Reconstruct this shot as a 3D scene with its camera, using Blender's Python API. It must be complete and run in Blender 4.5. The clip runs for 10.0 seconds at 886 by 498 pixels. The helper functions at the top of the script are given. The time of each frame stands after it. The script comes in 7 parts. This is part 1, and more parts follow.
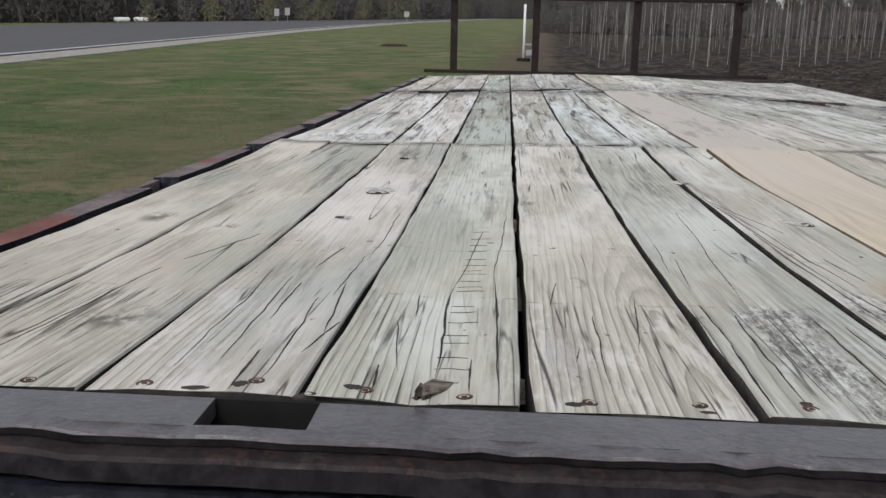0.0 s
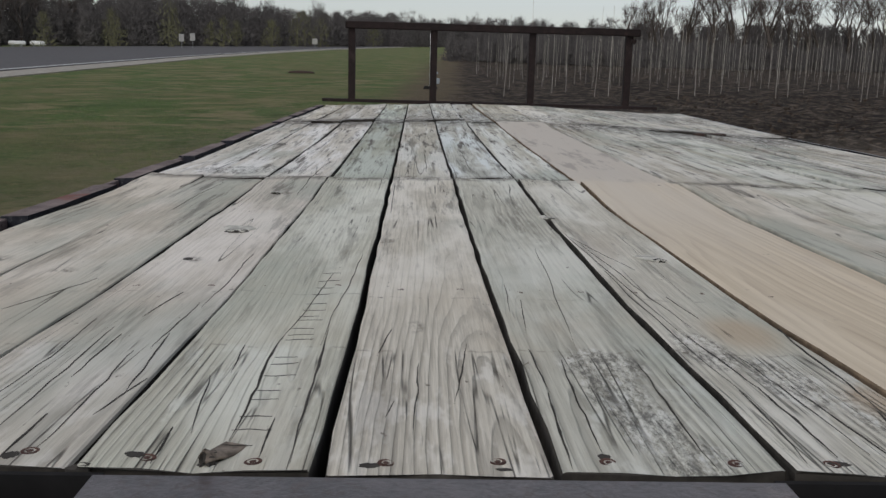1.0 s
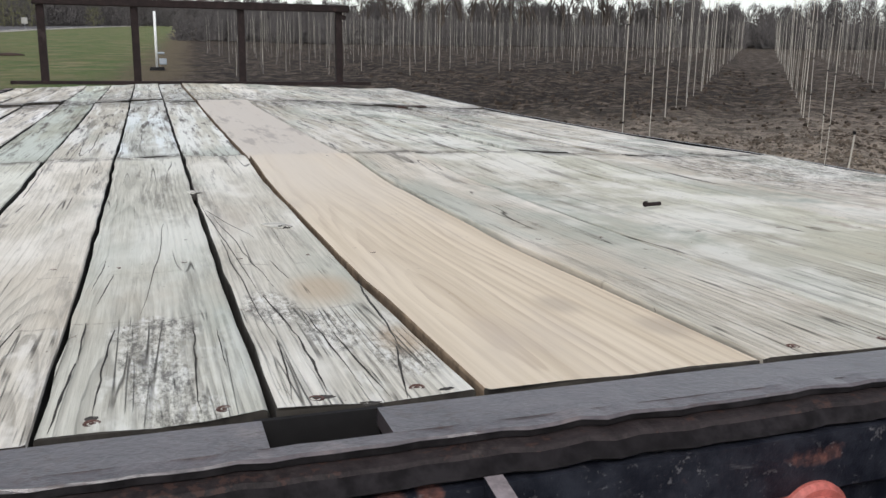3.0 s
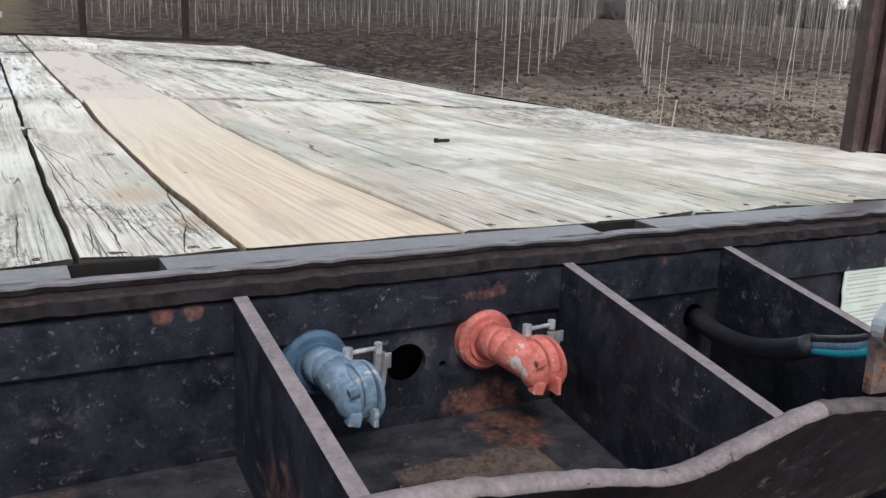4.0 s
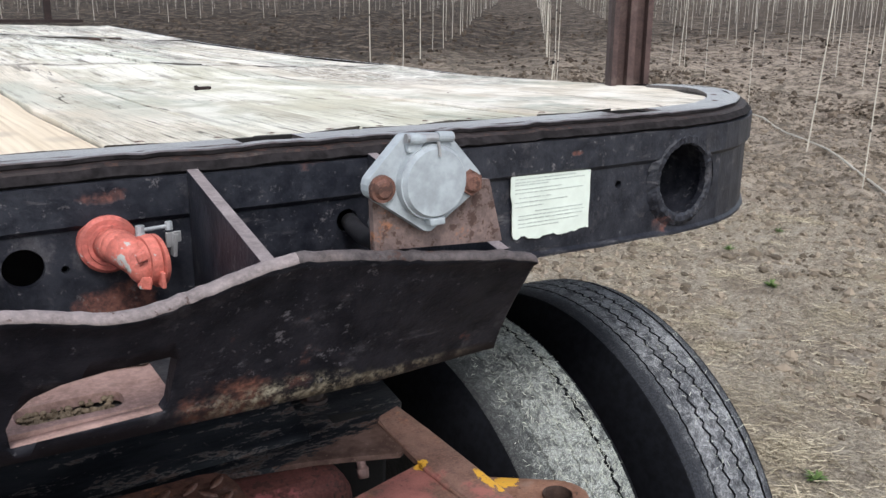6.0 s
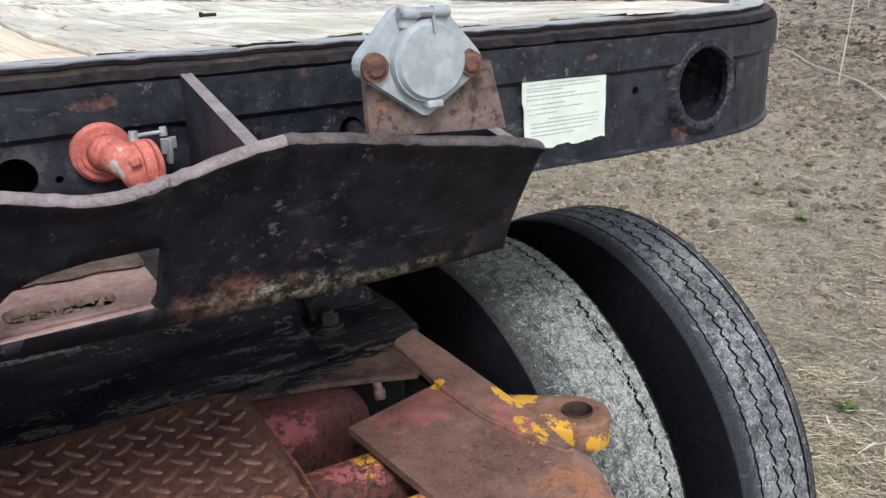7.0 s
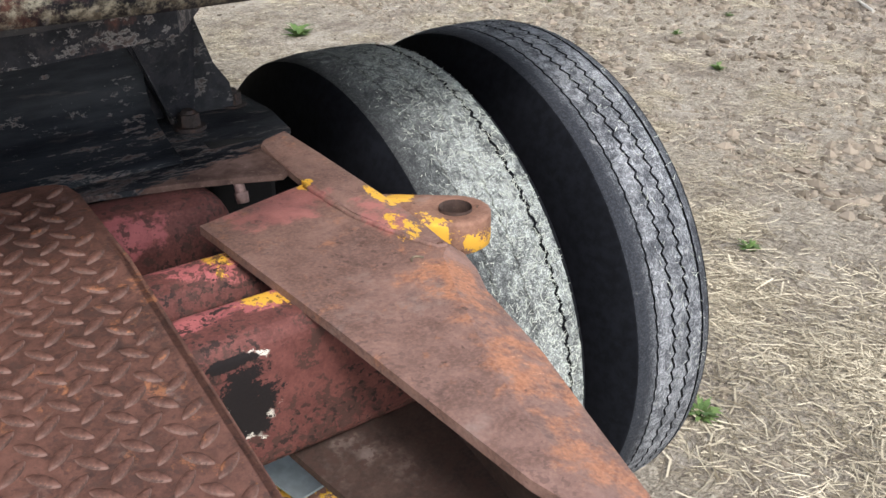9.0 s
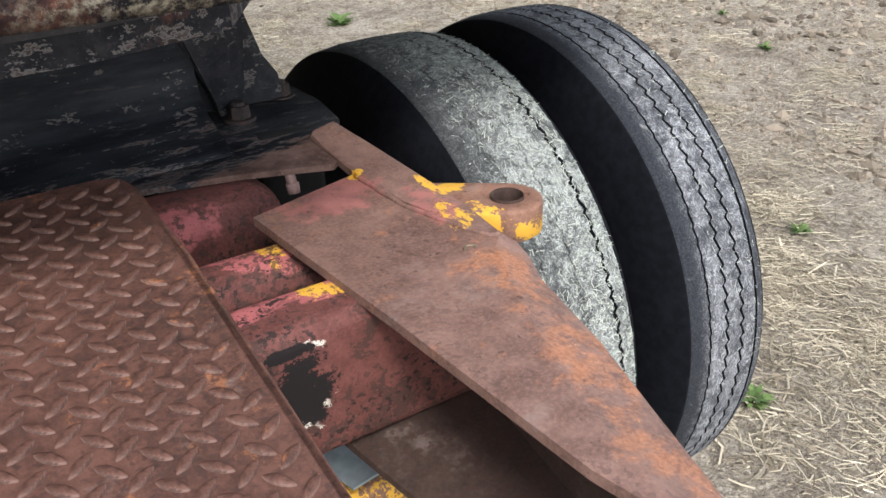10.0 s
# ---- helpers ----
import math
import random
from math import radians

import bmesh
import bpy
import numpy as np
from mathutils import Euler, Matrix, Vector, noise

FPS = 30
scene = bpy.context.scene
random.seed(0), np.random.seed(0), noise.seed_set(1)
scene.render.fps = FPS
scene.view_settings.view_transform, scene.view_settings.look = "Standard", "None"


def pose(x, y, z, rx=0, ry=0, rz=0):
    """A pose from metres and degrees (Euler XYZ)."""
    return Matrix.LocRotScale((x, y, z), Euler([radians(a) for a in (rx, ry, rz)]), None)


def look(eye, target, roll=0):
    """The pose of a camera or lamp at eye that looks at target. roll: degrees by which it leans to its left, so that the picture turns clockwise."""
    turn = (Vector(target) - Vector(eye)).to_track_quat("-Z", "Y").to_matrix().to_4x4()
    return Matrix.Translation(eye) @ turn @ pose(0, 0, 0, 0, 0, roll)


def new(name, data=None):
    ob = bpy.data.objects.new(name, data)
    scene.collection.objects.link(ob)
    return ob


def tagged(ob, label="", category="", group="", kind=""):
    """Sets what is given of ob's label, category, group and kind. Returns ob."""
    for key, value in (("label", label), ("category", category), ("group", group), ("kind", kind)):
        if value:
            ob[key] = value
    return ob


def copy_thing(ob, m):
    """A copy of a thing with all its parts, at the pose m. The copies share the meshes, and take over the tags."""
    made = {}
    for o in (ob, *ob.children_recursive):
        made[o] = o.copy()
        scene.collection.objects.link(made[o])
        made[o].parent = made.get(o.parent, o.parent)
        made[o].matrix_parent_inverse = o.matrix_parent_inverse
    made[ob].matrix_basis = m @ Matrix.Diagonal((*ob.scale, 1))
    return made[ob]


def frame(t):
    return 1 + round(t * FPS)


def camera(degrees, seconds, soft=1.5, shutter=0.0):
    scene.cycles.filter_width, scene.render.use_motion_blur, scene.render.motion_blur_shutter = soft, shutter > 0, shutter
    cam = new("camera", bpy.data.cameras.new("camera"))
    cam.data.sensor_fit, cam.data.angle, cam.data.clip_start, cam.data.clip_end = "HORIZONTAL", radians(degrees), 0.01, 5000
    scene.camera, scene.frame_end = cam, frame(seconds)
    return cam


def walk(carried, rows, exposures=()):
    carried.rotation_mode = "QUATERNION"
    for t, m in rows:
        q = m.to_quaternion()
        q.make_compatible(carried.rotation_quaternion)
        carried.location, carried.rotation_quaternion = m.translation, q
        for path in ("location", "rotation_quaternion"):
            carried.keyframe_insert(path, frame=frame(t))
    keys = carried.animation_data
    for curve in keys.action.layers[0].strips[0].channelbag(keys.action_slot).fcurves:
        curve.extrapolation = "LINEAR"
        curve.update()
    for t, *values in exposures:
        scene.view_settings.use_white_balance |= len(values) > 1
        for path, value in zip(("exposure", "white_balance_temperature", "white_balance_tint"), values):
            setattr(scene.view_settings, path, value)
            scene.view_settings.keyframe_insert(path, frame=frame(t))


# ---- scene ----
cam = camera(53.5, 10.0)

PATH = [
    (0, (-0.709, -0.512, 1.748), (-0.840, 1.430, 1.290), 1.1),
    (0.5, (-0.684, -0.494, 1.758), (-0.722, 1.461, 1.336), 1.7),
    (1, (-0.634, -0.488, 1.763), (-0.566, 1.472, 1.368), 1.6),
    (1.5, (-0.583, -0.481, 1.765), (-0.377, 1.469, 1.373), 1.5),
    (2, (-0.544, -0.478, 1.762), (-0.205, 1.451, 1.358), 1.3),
    (2.5, (-0.493, -0.491, 1.755), (-0.013, 1.403, 1.328), 0.8),
    (2.7, (-0.479, -0.502, 1.755), (0.049, 1.379, 1.326), 0.6),
    (3.8, (-0.450, -0.717, 1.742), (0.415, 1.025, 1.276), 2.2),
    (4, (-0.457, -0.781, 1.737), (0.441, 0.936, 1.240), 2.4),
    (4.5, (-0.401, -0.854, 1.703), (0.523, 0.838, 1.170), 2.8),
    (5, (-0.287, -0.918, 1.701), (0.696, 0.748, 1.193), 3.0),
    (5.2, (-0.262, -0.951, 1.706), (0.742, 0.706, 1.212), 2.6),
    (6.3, (-0.214, -1.001, 1.656), (0.795, 0.634, 1.101), -0.6),
    (6.5, (-0.211, -0.994, 1.640), (0.767, 0.653, 1.067), -1.3),
    (7, (-0.191, -0.994, 1.619), (0.772, 0.638, 0.981), -1.6),
    (7.5, (-0.179, -0.993, 1.578), (0.781, 0.617, 0.880), -0.0),
    (8, (-0.145, -0.985, 1.510), (0.844, 0.555, 0.703), 1.2),
    (8.5, (-0.100, -0.972, 1.491), (0.929, 0.501, 0.612), 0.8),
    (9, (-0.097, -0.969, 1.487), (0.942, 0.471, 0.567), 0.5),
    (9.5, (-0.104, -0.964, 1.485), (0.905, 0.486, 0.547), -0.4),
    (10, (-0.104, -0.958, 1.487), (0.849, 0.525, 0.541), -1.6),
]
WALKROWS = [(t, look(eye, target, roll)) for t, eye, target, roll in PATH]
EXPOSURES = [(0, -0.08), (0.5, -0.32), (1.0, -0.58), (1.5, -0.38), (2.0, -0.22), (2.5, 0.06), (3.8, 0.34), (4.5, 0.76), (5.2, 0.84), (6.5, 0.80), (7.0, 0.86), (7.5, 1.12), (8.2, 1.32), (10, 1.38)]
walk(cam, WALKROWS, EXPOSURES)

# ---- world and sun: a bright, thinly overcast afternoon ----
world = bpy.data.worlds.new("sky")
scene.world = world
world.use_nodes = True
wn = world.node_tree
wn.nodes.clear()
sky = wn.nodes.new("ShaderNodeTexSky")
sky.sky_type = "NISHITA"
sky.sun_disc = False
sky.sun_elevation = radians(48)
sky.sun_rotation = radians(200)
sky.air_density, sky.dust_density, sky.ozone_density = 1.0, 1.2, 1.0
veil = wn.nodes.new("ShaderNodeHueSaturation")
veil.inputs["Saturation"].default_value = 0.40
back = wn.nodes.new("ShaderNodeBackground")
back.inputs["Strength"].default_value = 0.155
wout = wn.nodes.new("ShaderNodeOutputWorld")
wn.links.new(sky.outputs[0], veil.inputs["Color"])
wn.links.new(veil.outputs[0], back.inputs["Color"])
wn.links.new(back.outputs[0], wout.inputs["Surface"])

sun_data = bpy.data.lights.new("sun", "SUN")
sun_data.energy, sun_data.angle, sun_data.color = 1.3, radians(14), (1.0, 0.975, 0.95)
sun = new("sun", sun_data)
sun.matrix_world = look((0, 0, 30), (0 + 30 * math.cos(radians(48)) * math.sin(radians(20)), 30 * math.cos(radians(48)) * math.cos(radians(20)), 30 - 30 * math.sin(radians(48))))

# ---- materials ----


class Mat:
    """A node material with short-hand for wiring."""

    def __init__(self, name, rough=0.7, metal=0.0):
        self.m = bpy.data.materials.new(name)
        self.m.use_nodes = True
        self.t = self.m.node_tree
        self.b = self.t.nodes["Principled BSDF"]
        self.b.inputs["Roughness"].default_value = rough
        self.b.inputs["Metallic"].default_value = metal
        self.co = self.t.nodes.new("ShaderNodeTexCoord").outputs["Object"]

    def put(self, sock, v):
        if isinstance(v, bpy.types.NodeSocket):
            self.t.links.new(v, sock)
        elif isinstance(v, tuple) and len(v) == 3 and sock.type == "RGBA":
            sock.default_value = (*v, 1)
        else:
            sock.default_value = v

    def scaled(self, sx, sy, sz, shift=None):
        n = self.t.nodes.new("ShaderNodeVectorMath")
        n.operation = "MULTIPLY_ADD"
        self.put(n.inputs[0], self.co)
        n.inputs[1].default_value = (sx, sy, sz)
        if shift is not None:
            self.put(n.inputs[2], shift)
        return n.outputs[0]

    def noise(self, scale, detail=4, rough=0.55, vec=None, dist=0.0):
        n = self.t.nodes.new("ShaderNodeTexNoise")
        self.put(n.inputs["Vector"], vec if vec is not None else self.co)
        n.inputs["Scale"].default_value, n.inputs["Detail"].default_value = scale, detail
        n.inputs["Roughness"].default_value, n.inputs["Distortion"].default_value = rough, dist
        return n.outputs["Fac"]

    def voronoi(self, scale, vec=None, feature="F1"):
        n = self.t.nodes.new("ShaderNodeTexVoronoi")
        n.feature = feature
        self.put(n.inputs["Vector"], vec if vec is not None else self.co)
        n.inputs["Scale"].default_value = scale
        return n.outputs["Distance"]

    def ramp(self, fac, lo, hi, a=0.0, b=1.0):
        n = self.t.nodes.new("ShaderNodeMapRange")
        n.interpolation_type = "SMOOTHSTEP"
        self.put(n.inputs["Value"], fac)
        n.inputs["From Min"].default_value, n.inputs["From Max"].default_value = lo, hi
        n.inputs["To Min"].default_value, n.inputs["To Max"].default_value = a, b
        return n.outputs["Result"]

    def math(self, op, a, b=0.0, c=0.0):
        n = self.t.nodes.new("ShaderNodeMath")
        n.operation = op
        for i, v in enumerate((a, b, c)):
            self.put(n.inputs[i], v)
        return n.outputs[0]

    def mix(self, fac, a, b, blend="MIX"):
        n = self.t.nodes.new("ShaderNodeMix")
        n.data_type, n.blend_type = "RGBA", blend
        self.put(n.inputs["Factor"], fac)
        self.put(n.inputs[6], a)
        self.put(n.inputs[7], b)
        return n.outputs[2]

    def info(self, name):
        n = self.t.nodes.new("ShaderNodeObjectInfo")
        return n.outputs[name]

    def island(self):
        n = self.t.nodes.new("ShaderNodeNewGeometry")
        return n.outputs["Random Per Island"]

    def axis(self, i):
        n = self.t.nodes.new("ShaderNodeSeparateXYZ")
        self.put(n.inputs[0], self.co)
        return n.outputs[i]

    def spot(self, centre, radii):
        """1 in the middle of an ellipsoid round centre, 0 outside it."""
        n = self.t.nodes.new("ShaderNodeVectorMath")
        n.operation = "SUBTRACT"
        self.put(n.inputs[0], self.co)
        n.inputs[1].default_value = centre
        d = self.t.nodes.new("ShaderNodeVectorMath")
        d.operation = "DIVIDE"
        self.put(d.inputs[0], n.outputs[0])
        d.inputs[1].default_value = radii
        length = self.t.nodes.new("ShaderNodeVectorMath")
        length.operation = "LENGTH"
        self.put(length.inputs[0], d.outputs[0])
        return self.ramp(length.outputs["Value"], 1.0, 0.25)

    def done(self, color, rough=None, height=None, bump=0.3, depth=0.01, metal=None, spec=None):
        self.put(self.b.inputs["Base Color"], color)
        if rough is not None:
            self.put(self.b.inputs["Roughness"], rough)
        if metal is not None:
            self.put(self.b.inputs["Metallic"], metal)
        if spec is not None:
            self.b.inputs["Specular IOR Level"].default_value = spec
        if height is not None:
            n = self.t.nodes.new("ShaderNodeBump")
            n.inputs["Strength"].default_value, n.inputs["Distance"].default_value = bump, depth
            self.put(n.inputs["Height"], height)
            self.put(self.b.inputs["Normal"], n.outputs[0])
        return self.m


def plank_rings(m, rnd, y, off, wide, gap, spread=1.0):
    """Growth rings cut lengthwise through a plank: flames and straight grain; 0 to 1 across each ring."""
    gen = m.t.nodes.new("ShaderNodeTexCoord").outputs["Generated"]
    sep = m.t.nodes.new("ShaderNodeSeparateXYZ")
    m.put(sep.inputs[0], gen)
    r1 = m.math("FRACT", m.math("MULTIPLY", rnd, 17.31))
    r2 = m.math("FRACT", m.math("MULTIPLY", rnd, 41.77))
    r3 = m.math("FRACT", m.math("MULTIPLY", rnd, 73.13))
    lat = m.math("MULTIPLY", m.math("ADD", m.math("SUBTRACT", sep.outputs[0], 0.5), m.math("MULTIPLY", m.math("SUBTRACT", r1, 0.5), 1.1)), wide)
    deep = m.math("ADD", m.math("ADD", 0.010, m.math("MULTIPLY", r2, 0.05)), m.math("MULTIPLY", m.math("MULTIPLY", m.math("SUBTRACT", r3, 0.5), 0.06), y))
    deep = m.math("ADD", deep, m.math("MULTIPLY", m.math("SUBTRACT", m.noise(1.0, 2, 0.5, m.scaled(2.2, 1.0, 2, off)), 0.5), 0.07 * spread))
    wob = m.math("MULTIPLY", m.math("SUBTRACT", m.noise(1.0, 3, 0.55, m.scaled(24, 2.6, 20, off)), 0.5), 0.012 * spread)
    r = m.math("ADD", m.math("SQRT", m.math("ADD", m.math("MULTIPLY", lat, lat), m.math("MULTIPLY", deep, deep))), wob)
    return m.math("FRACT", m.math("DIVIDE", r, gap))


def weathered_wood():
    m = Mat("weathered_wood", 0.8)
    rnd, y = m.info("Random"), m.axis(1)
    sh = m.t.nodes.new("ShaderNodeCombineXYZ")
    for i in range(3):
        m.put(sh.inputs[i], m.math("MULTIPLY", rnd, 37.0 + 13 * i))
    off = sh.outputs[0]
    ring = plank_rings(m, rnd, y, off, 0.145, 0.0068)
    late = m.math("MULTIPLY", m.ramp(ring, 0.40, 0.88), m.ramp(ring, 1.0, 0.90))
    grain = m.noise(1.0, 4, 0.65, m.scaled(260, 5.0, 60, off), 0.15)
    broad = m.noise(1.0, 5, 0.6, m.scaled(7, 2.0, 6, off))
    patchy = m.noise(1.0, 4, 0.6, m.scaled(15, 4.5, 9, off))
    front = m.ramp(m.math("ADD", y, m.math("MULTIPLY", m.math("SUBTRACT", m.noise(1.0, 4, 0.65, m.scaled(22, 5, 9, off)), 0.5), 0.10)), 0.290, 0.245)
    # sparse checks following the grain
    crackn = m.noise(1.0, 1.0, 0.4, m.scaled(26, 0.55, 20, off))
    crack = m.ramp(m.math("ABSOLUTE", m.math("SUBTRACT", crackn, 0.5)), 0.0, 0.006, 1.0, 0.0)
    crack = m.math("MULTIPLY", crack, m.ramp(m.noise(1.0, 2, 0.5, m.scaled(12, 2.8, 9, off)), 0.50, 0.57))
    crack2n = m.noise(1.0, 1.0, 0.4, m.scaled(85, 1.6, 40, off))
    crack2 = m.ramp(m.math("ABSOLUTE", m.math("SUBTRACT", crack2n, 0.5)), 0.0, 0.024, 0.9, 0.0)
    crack2 = m.math("MULTIPLY", crack2, m.math("MAXIMUM", m.ramp(m.noise(1.0, 3, 0.6, m.scaled(12, 4.5, 9, off)), 0.60, 0.72), m.math("MULTIPLY", front, m.ramp(m.noise(1.0, 3, 0.6, m.scaled(22, 6, 9, off)), 0.44, 0.58))))
    c = m.mix(m.ramp(grain, 0.28, 0.72), (0.572, 0.542, 0.480), (0.740, 0.710, 0.642))
    vis = m.math("ADD", m.ramp(m.noise(1.0, 2, 0.5, m.scaled(4, 1.3, 4, off)), 0.42, 0.62, 0.08, 0.42), m.math("MULTIPLY", front, 0.10))
    hair = m.noise(1.0, 3, 0.7, m.scaled(520, 11.0, 60, off), 0.1)
    c = m.mix(m.ramp(hair, 0.50, 0.66, 0.0, 0.42), c, (0.36, 0.335, 0.295))
    c = m.mix(m.ramp(hair, 0.46, 0.34, 0.0, 0.35), c, (0.80, 0.775, 0.72))
    c = m.mix(m.math("MULTIPLY", late, vis), c, (0.27, 0.25, 0.22))
    c = m.mix(m.ramp(broad, 0.46, 0.63, 0.0, 0.75), c, (0.87, 0.85, 0.805))
    c = m.mix(m.ramp(patchy, 0.52, 0.70, 0.0, 0.5), c, (0.47, 0.445, 0.395))
    # weather lines where something lay across the boards
    c = m.mix(m.math("MULTIPLY", m.math("MULTIPLY", m.math("SUBTRACT", 1.0, front), m.ramp(y, 0.70, 0.40)), m.ramp(m.noise(1.0, 4, 0.6, m.scaled(9, 4, 6, off)), 0.42, 0.64, 0.05, 0.5)), c, (0.63, 0.575, 0.49))
    c = m.mix(m.math("MULTIPLY", front, m.ramp(m.noise(1.0, 4, 0.7, m.scaled(30, 9, 20, off)), 0.50, 0.62, 0.0, 0.6)), c, (0.84, 0.825, 0.79))
    for at in (0.267, 0.476):
        bar = m.ramp(m.math("ABSOLUTE", m.math("SUBTRACT", m.math("ADD", y, m.math("MULTIPLY", m.math("SUBTRACT", m.noise(1.0, 3, 0.6, m.scaled(40, 2, 9)), 0.5), 0.02)), at)), 0.004, 0.0)
        c = m.mix(m.math("MULTIPLY", bar, m.ramp(m.noise(1.0, 3, 0.6, m.scaled(60, 3, 9)), 0.48, 0.62, 0.0, 0.5)), c, (0.25, 0.22, 0.19))
    # sun-bleached white and dark drifts on the rear boards
    rear = m.ramp(y, 1.50, 1.75)
    c = m.mix(m.math("MULTIPLY", rear, m.ramp(m.noise(1.0, 5, 0.65, m.scaled(16, 1.0, 4, off)), 0.45, 0.57, 0.0, 0.9)), c, (0.89, 0.89, 0.88))
    c = m.mix(m.math("MULTIPLY", rear, m.ramp(m.noise(1.0, 6, 0.7, m.scaled(30, 1.1, 5, off)), 0.53, 0.64, 0.0, 0.75)), c, (0.25, 0.235, 0.21))
    c = m.mix(1.0, c, m.info("Color"), "MULTIPLY")
    # green-grey algae film, tan weathering and dark grime, in drifts
    c = m.mix(m.ramp(m.noise(1.0, 4, 0.6, m.scaled(3.4, 1.1, 3, off)), 0.50, 0.68, 0.0, 0.55), c, (0.385, 0.425, 0.37))
    c = m.mix(m.ramp(m.noise(1.0, 4, 0.6, m.scaled(6, 2.0, 3)), 0.56, 0.74, 0.0, 0.4), c, (0.42, 0.35, 0.275))
    # bleached drifts, and green and brown stains, on the boards beyond the new plank
    wide = m.ramp(m.axis(0), 0.0, 0.25)
    c = m.mix(m.math("MULTIPLY", wide, m.ramp(m.noise(1.0, 5, 0.65, m.scaled(6, 4.2, 3)), 0.44, 0.62, 0.0, 0.6)), c, (0.84, 0.815, 0.755))
    c = m.mix(m.math("MULTIPLY", wide, m.ramp(m.noise(1.0, 6, 0.7, m.scaled(4.6, 3.0, 3, (3.0, 8.0, 0.0))), 0.52, 0.68, 0.0, 0.7)), c, (0.235, 0.270, 0.228))
    c = m.mix(m.math("MULTIPLY", wide, m.ramp(m.noise(1.0, 6, 0.75, m.scaled(8, 4.0, 3, (9.0, 1.0, 0.0))), 0.57, 0.68, 0.0, 0.6)), c, (0.31, 0.245, 0.205))
    grime = m.noise(1.0, 5, 0.72, m.scaled(30, 2.4, 3, off))
    c = m.mix(m.math("MULTIPLY", m.ramp(grime, 0.54, 0.66), m.ramp(y, 0.4, 2.2, 0.35, 1.0)), c, (0.14, 0.127, 0.112))
    c = m.mix(m.math("MULTIPLY", m.ramp(m.noise(1.0, 5, 0.75, m.scaled(75, 3.5, 3, off)), 0.56, 0.66), m.ramp(y, 0.8, 2.4, 0.15, 0.95)), c, (0.10, 0.092, 0.082))
    # dirt darkens both joints; the rear joint's ragged shadows are coloured in too
    seam = m.math("MINIMUM", m.math("ABSOLUTE", m.math("SUBTRACT", y, 1.548)), m.math("ABSOLUTE", m.math("SUBTRACT", m.math("ADD", y, m.math("MULTIPLY", rnd, 0.1)), 3.72)))
    seam = m.math("MULTIPLY", m.math("MAXIMUM", m.ramp(seam, 0.07, 0.0), m.math("MULTIPLY", m.ramp(seam, 0.40, 0.0), m.ramp(y, 2.0, 3.0))), m.ramp(m.noise(1.0, 5, 0.75, m.scaled(22, 12, 3, off)), 0.38, 0.54))
    c = m.mix(m.math("MULTIPLY", seam, 0.85), c, (0.10, 0.090, 0.078))
    # black mildew crust, with white bloom between
    blot = m.math("ADD", m.math("MULTIPLY", m.noise(1.0, 6, 0.8, m.scaled(60, 18, 20)), 0.5), m.math("MULTIPLY", m.noise(1.0, 6, 0.85, m.scaled(230, 80, 60)), 0.5))
    st = m.spot((-0.470, 0.225, 1.52), (0.050, 0.060, 0.2))
    for ce, ra in (((-0.474, 0.155, 1.52), (0.034, 0.09, 0.2)), ((-0.466, 0.085, 1.52), (0.032, 0.08, 0.2)), ((-0.452, 0.025, 1.52), (0.036, 0.05, 0.2)), ((-0.472, 0.26, 1.52), (0.020, 0.03, 0.2)), ((-0.365, 0.275, 1.52), (0.035, 0.09, 0.2)), ((-0.325, 0.19, 1.52), (0.035, 0.09, 0.2)), ((-0.285, 0.11, 1.52), (0.035, 0.09, 0.2)), ((0.75, 3.5, 1.52), (0.5, 0.5, 0.3)), ((-0.9, 3.75, 1.52), (0.5, 0.3, 0.3)),
                   ((-0.3, 4.2, 1.52), (0.7, 0.6, 0.3)), ((0.4, 3.5, 1.52), (0.5, 0.4, 0.3)), ((1.0, 1.2, 1.5), (0.35, 0.7, 0.3)), ((0.8, 4.9, 1.52), (0.6, 0.6, 0.3)),
                   ((-1.05, 1.72, 1.52), (0.2, 0.12, 0.2))):
        st = m.math("MAXIMUM", st, m.spot(ce, ra))
    zone = m.ramp(st, 0.0, 0.6)
    c = m.mix(m.math("MULTIPLY", m.math("MULTIPLY", zone, m.ramp(blot, 0.50, 0.40)), 0.6), c, (0.86, 0.85, 0.83))
    c = m.mix(m.math("MULTIPLY", m.math("MULTIPLY", zone, m.ramp(blot, 0.465, 0.58)), 0.82), c, (0.10, 0.093, 0.088))
    # knots, and a tan scuff
    kn = m.spot((-1.027, 0.169, 1.52), (0.045, 0.055, 0.2))
    for ce, ra in (((-0.923, 0.65, 1.52), (0.016, 0.028, 0.2)), ((-0.899, 1.296, 1.52), (0.02, 0.03, 0.2)), ((-0.674, 0.811, 1.52), (0.018, 0.03, 0.2)), ((-1.17, 0.62, 1.52), (0.03, 0.05, 0.2)), ((-1.06, 0.57, 1.52), (0.02, 0.03, 0.2)), ((-0.63, 0.35, 1.52), (0.012, 0.03, 0.2)), ((0.05, 0.63, 1.51), (0.03, 0.06, 0.2)), ((0.30, 1.05, 1.51), (0.03, 0.07, 0.2)), ((0.46, 0.5, 1.51), (0.02, 0.04, 0.2))):
        kn = m.math("MAXIMUM", kn, m.spot(ce, ra))
    kn = m.math("MULTIPLY", kn, m.ramp(m.noise(1.0, 4, 0.7, m.scaled(55, 26, 30)), 0.40, 0.60))
    c = m.mix(m.math("MULTIPLY", kn, 0.8), c, (0.12, 0.10, 0.082))
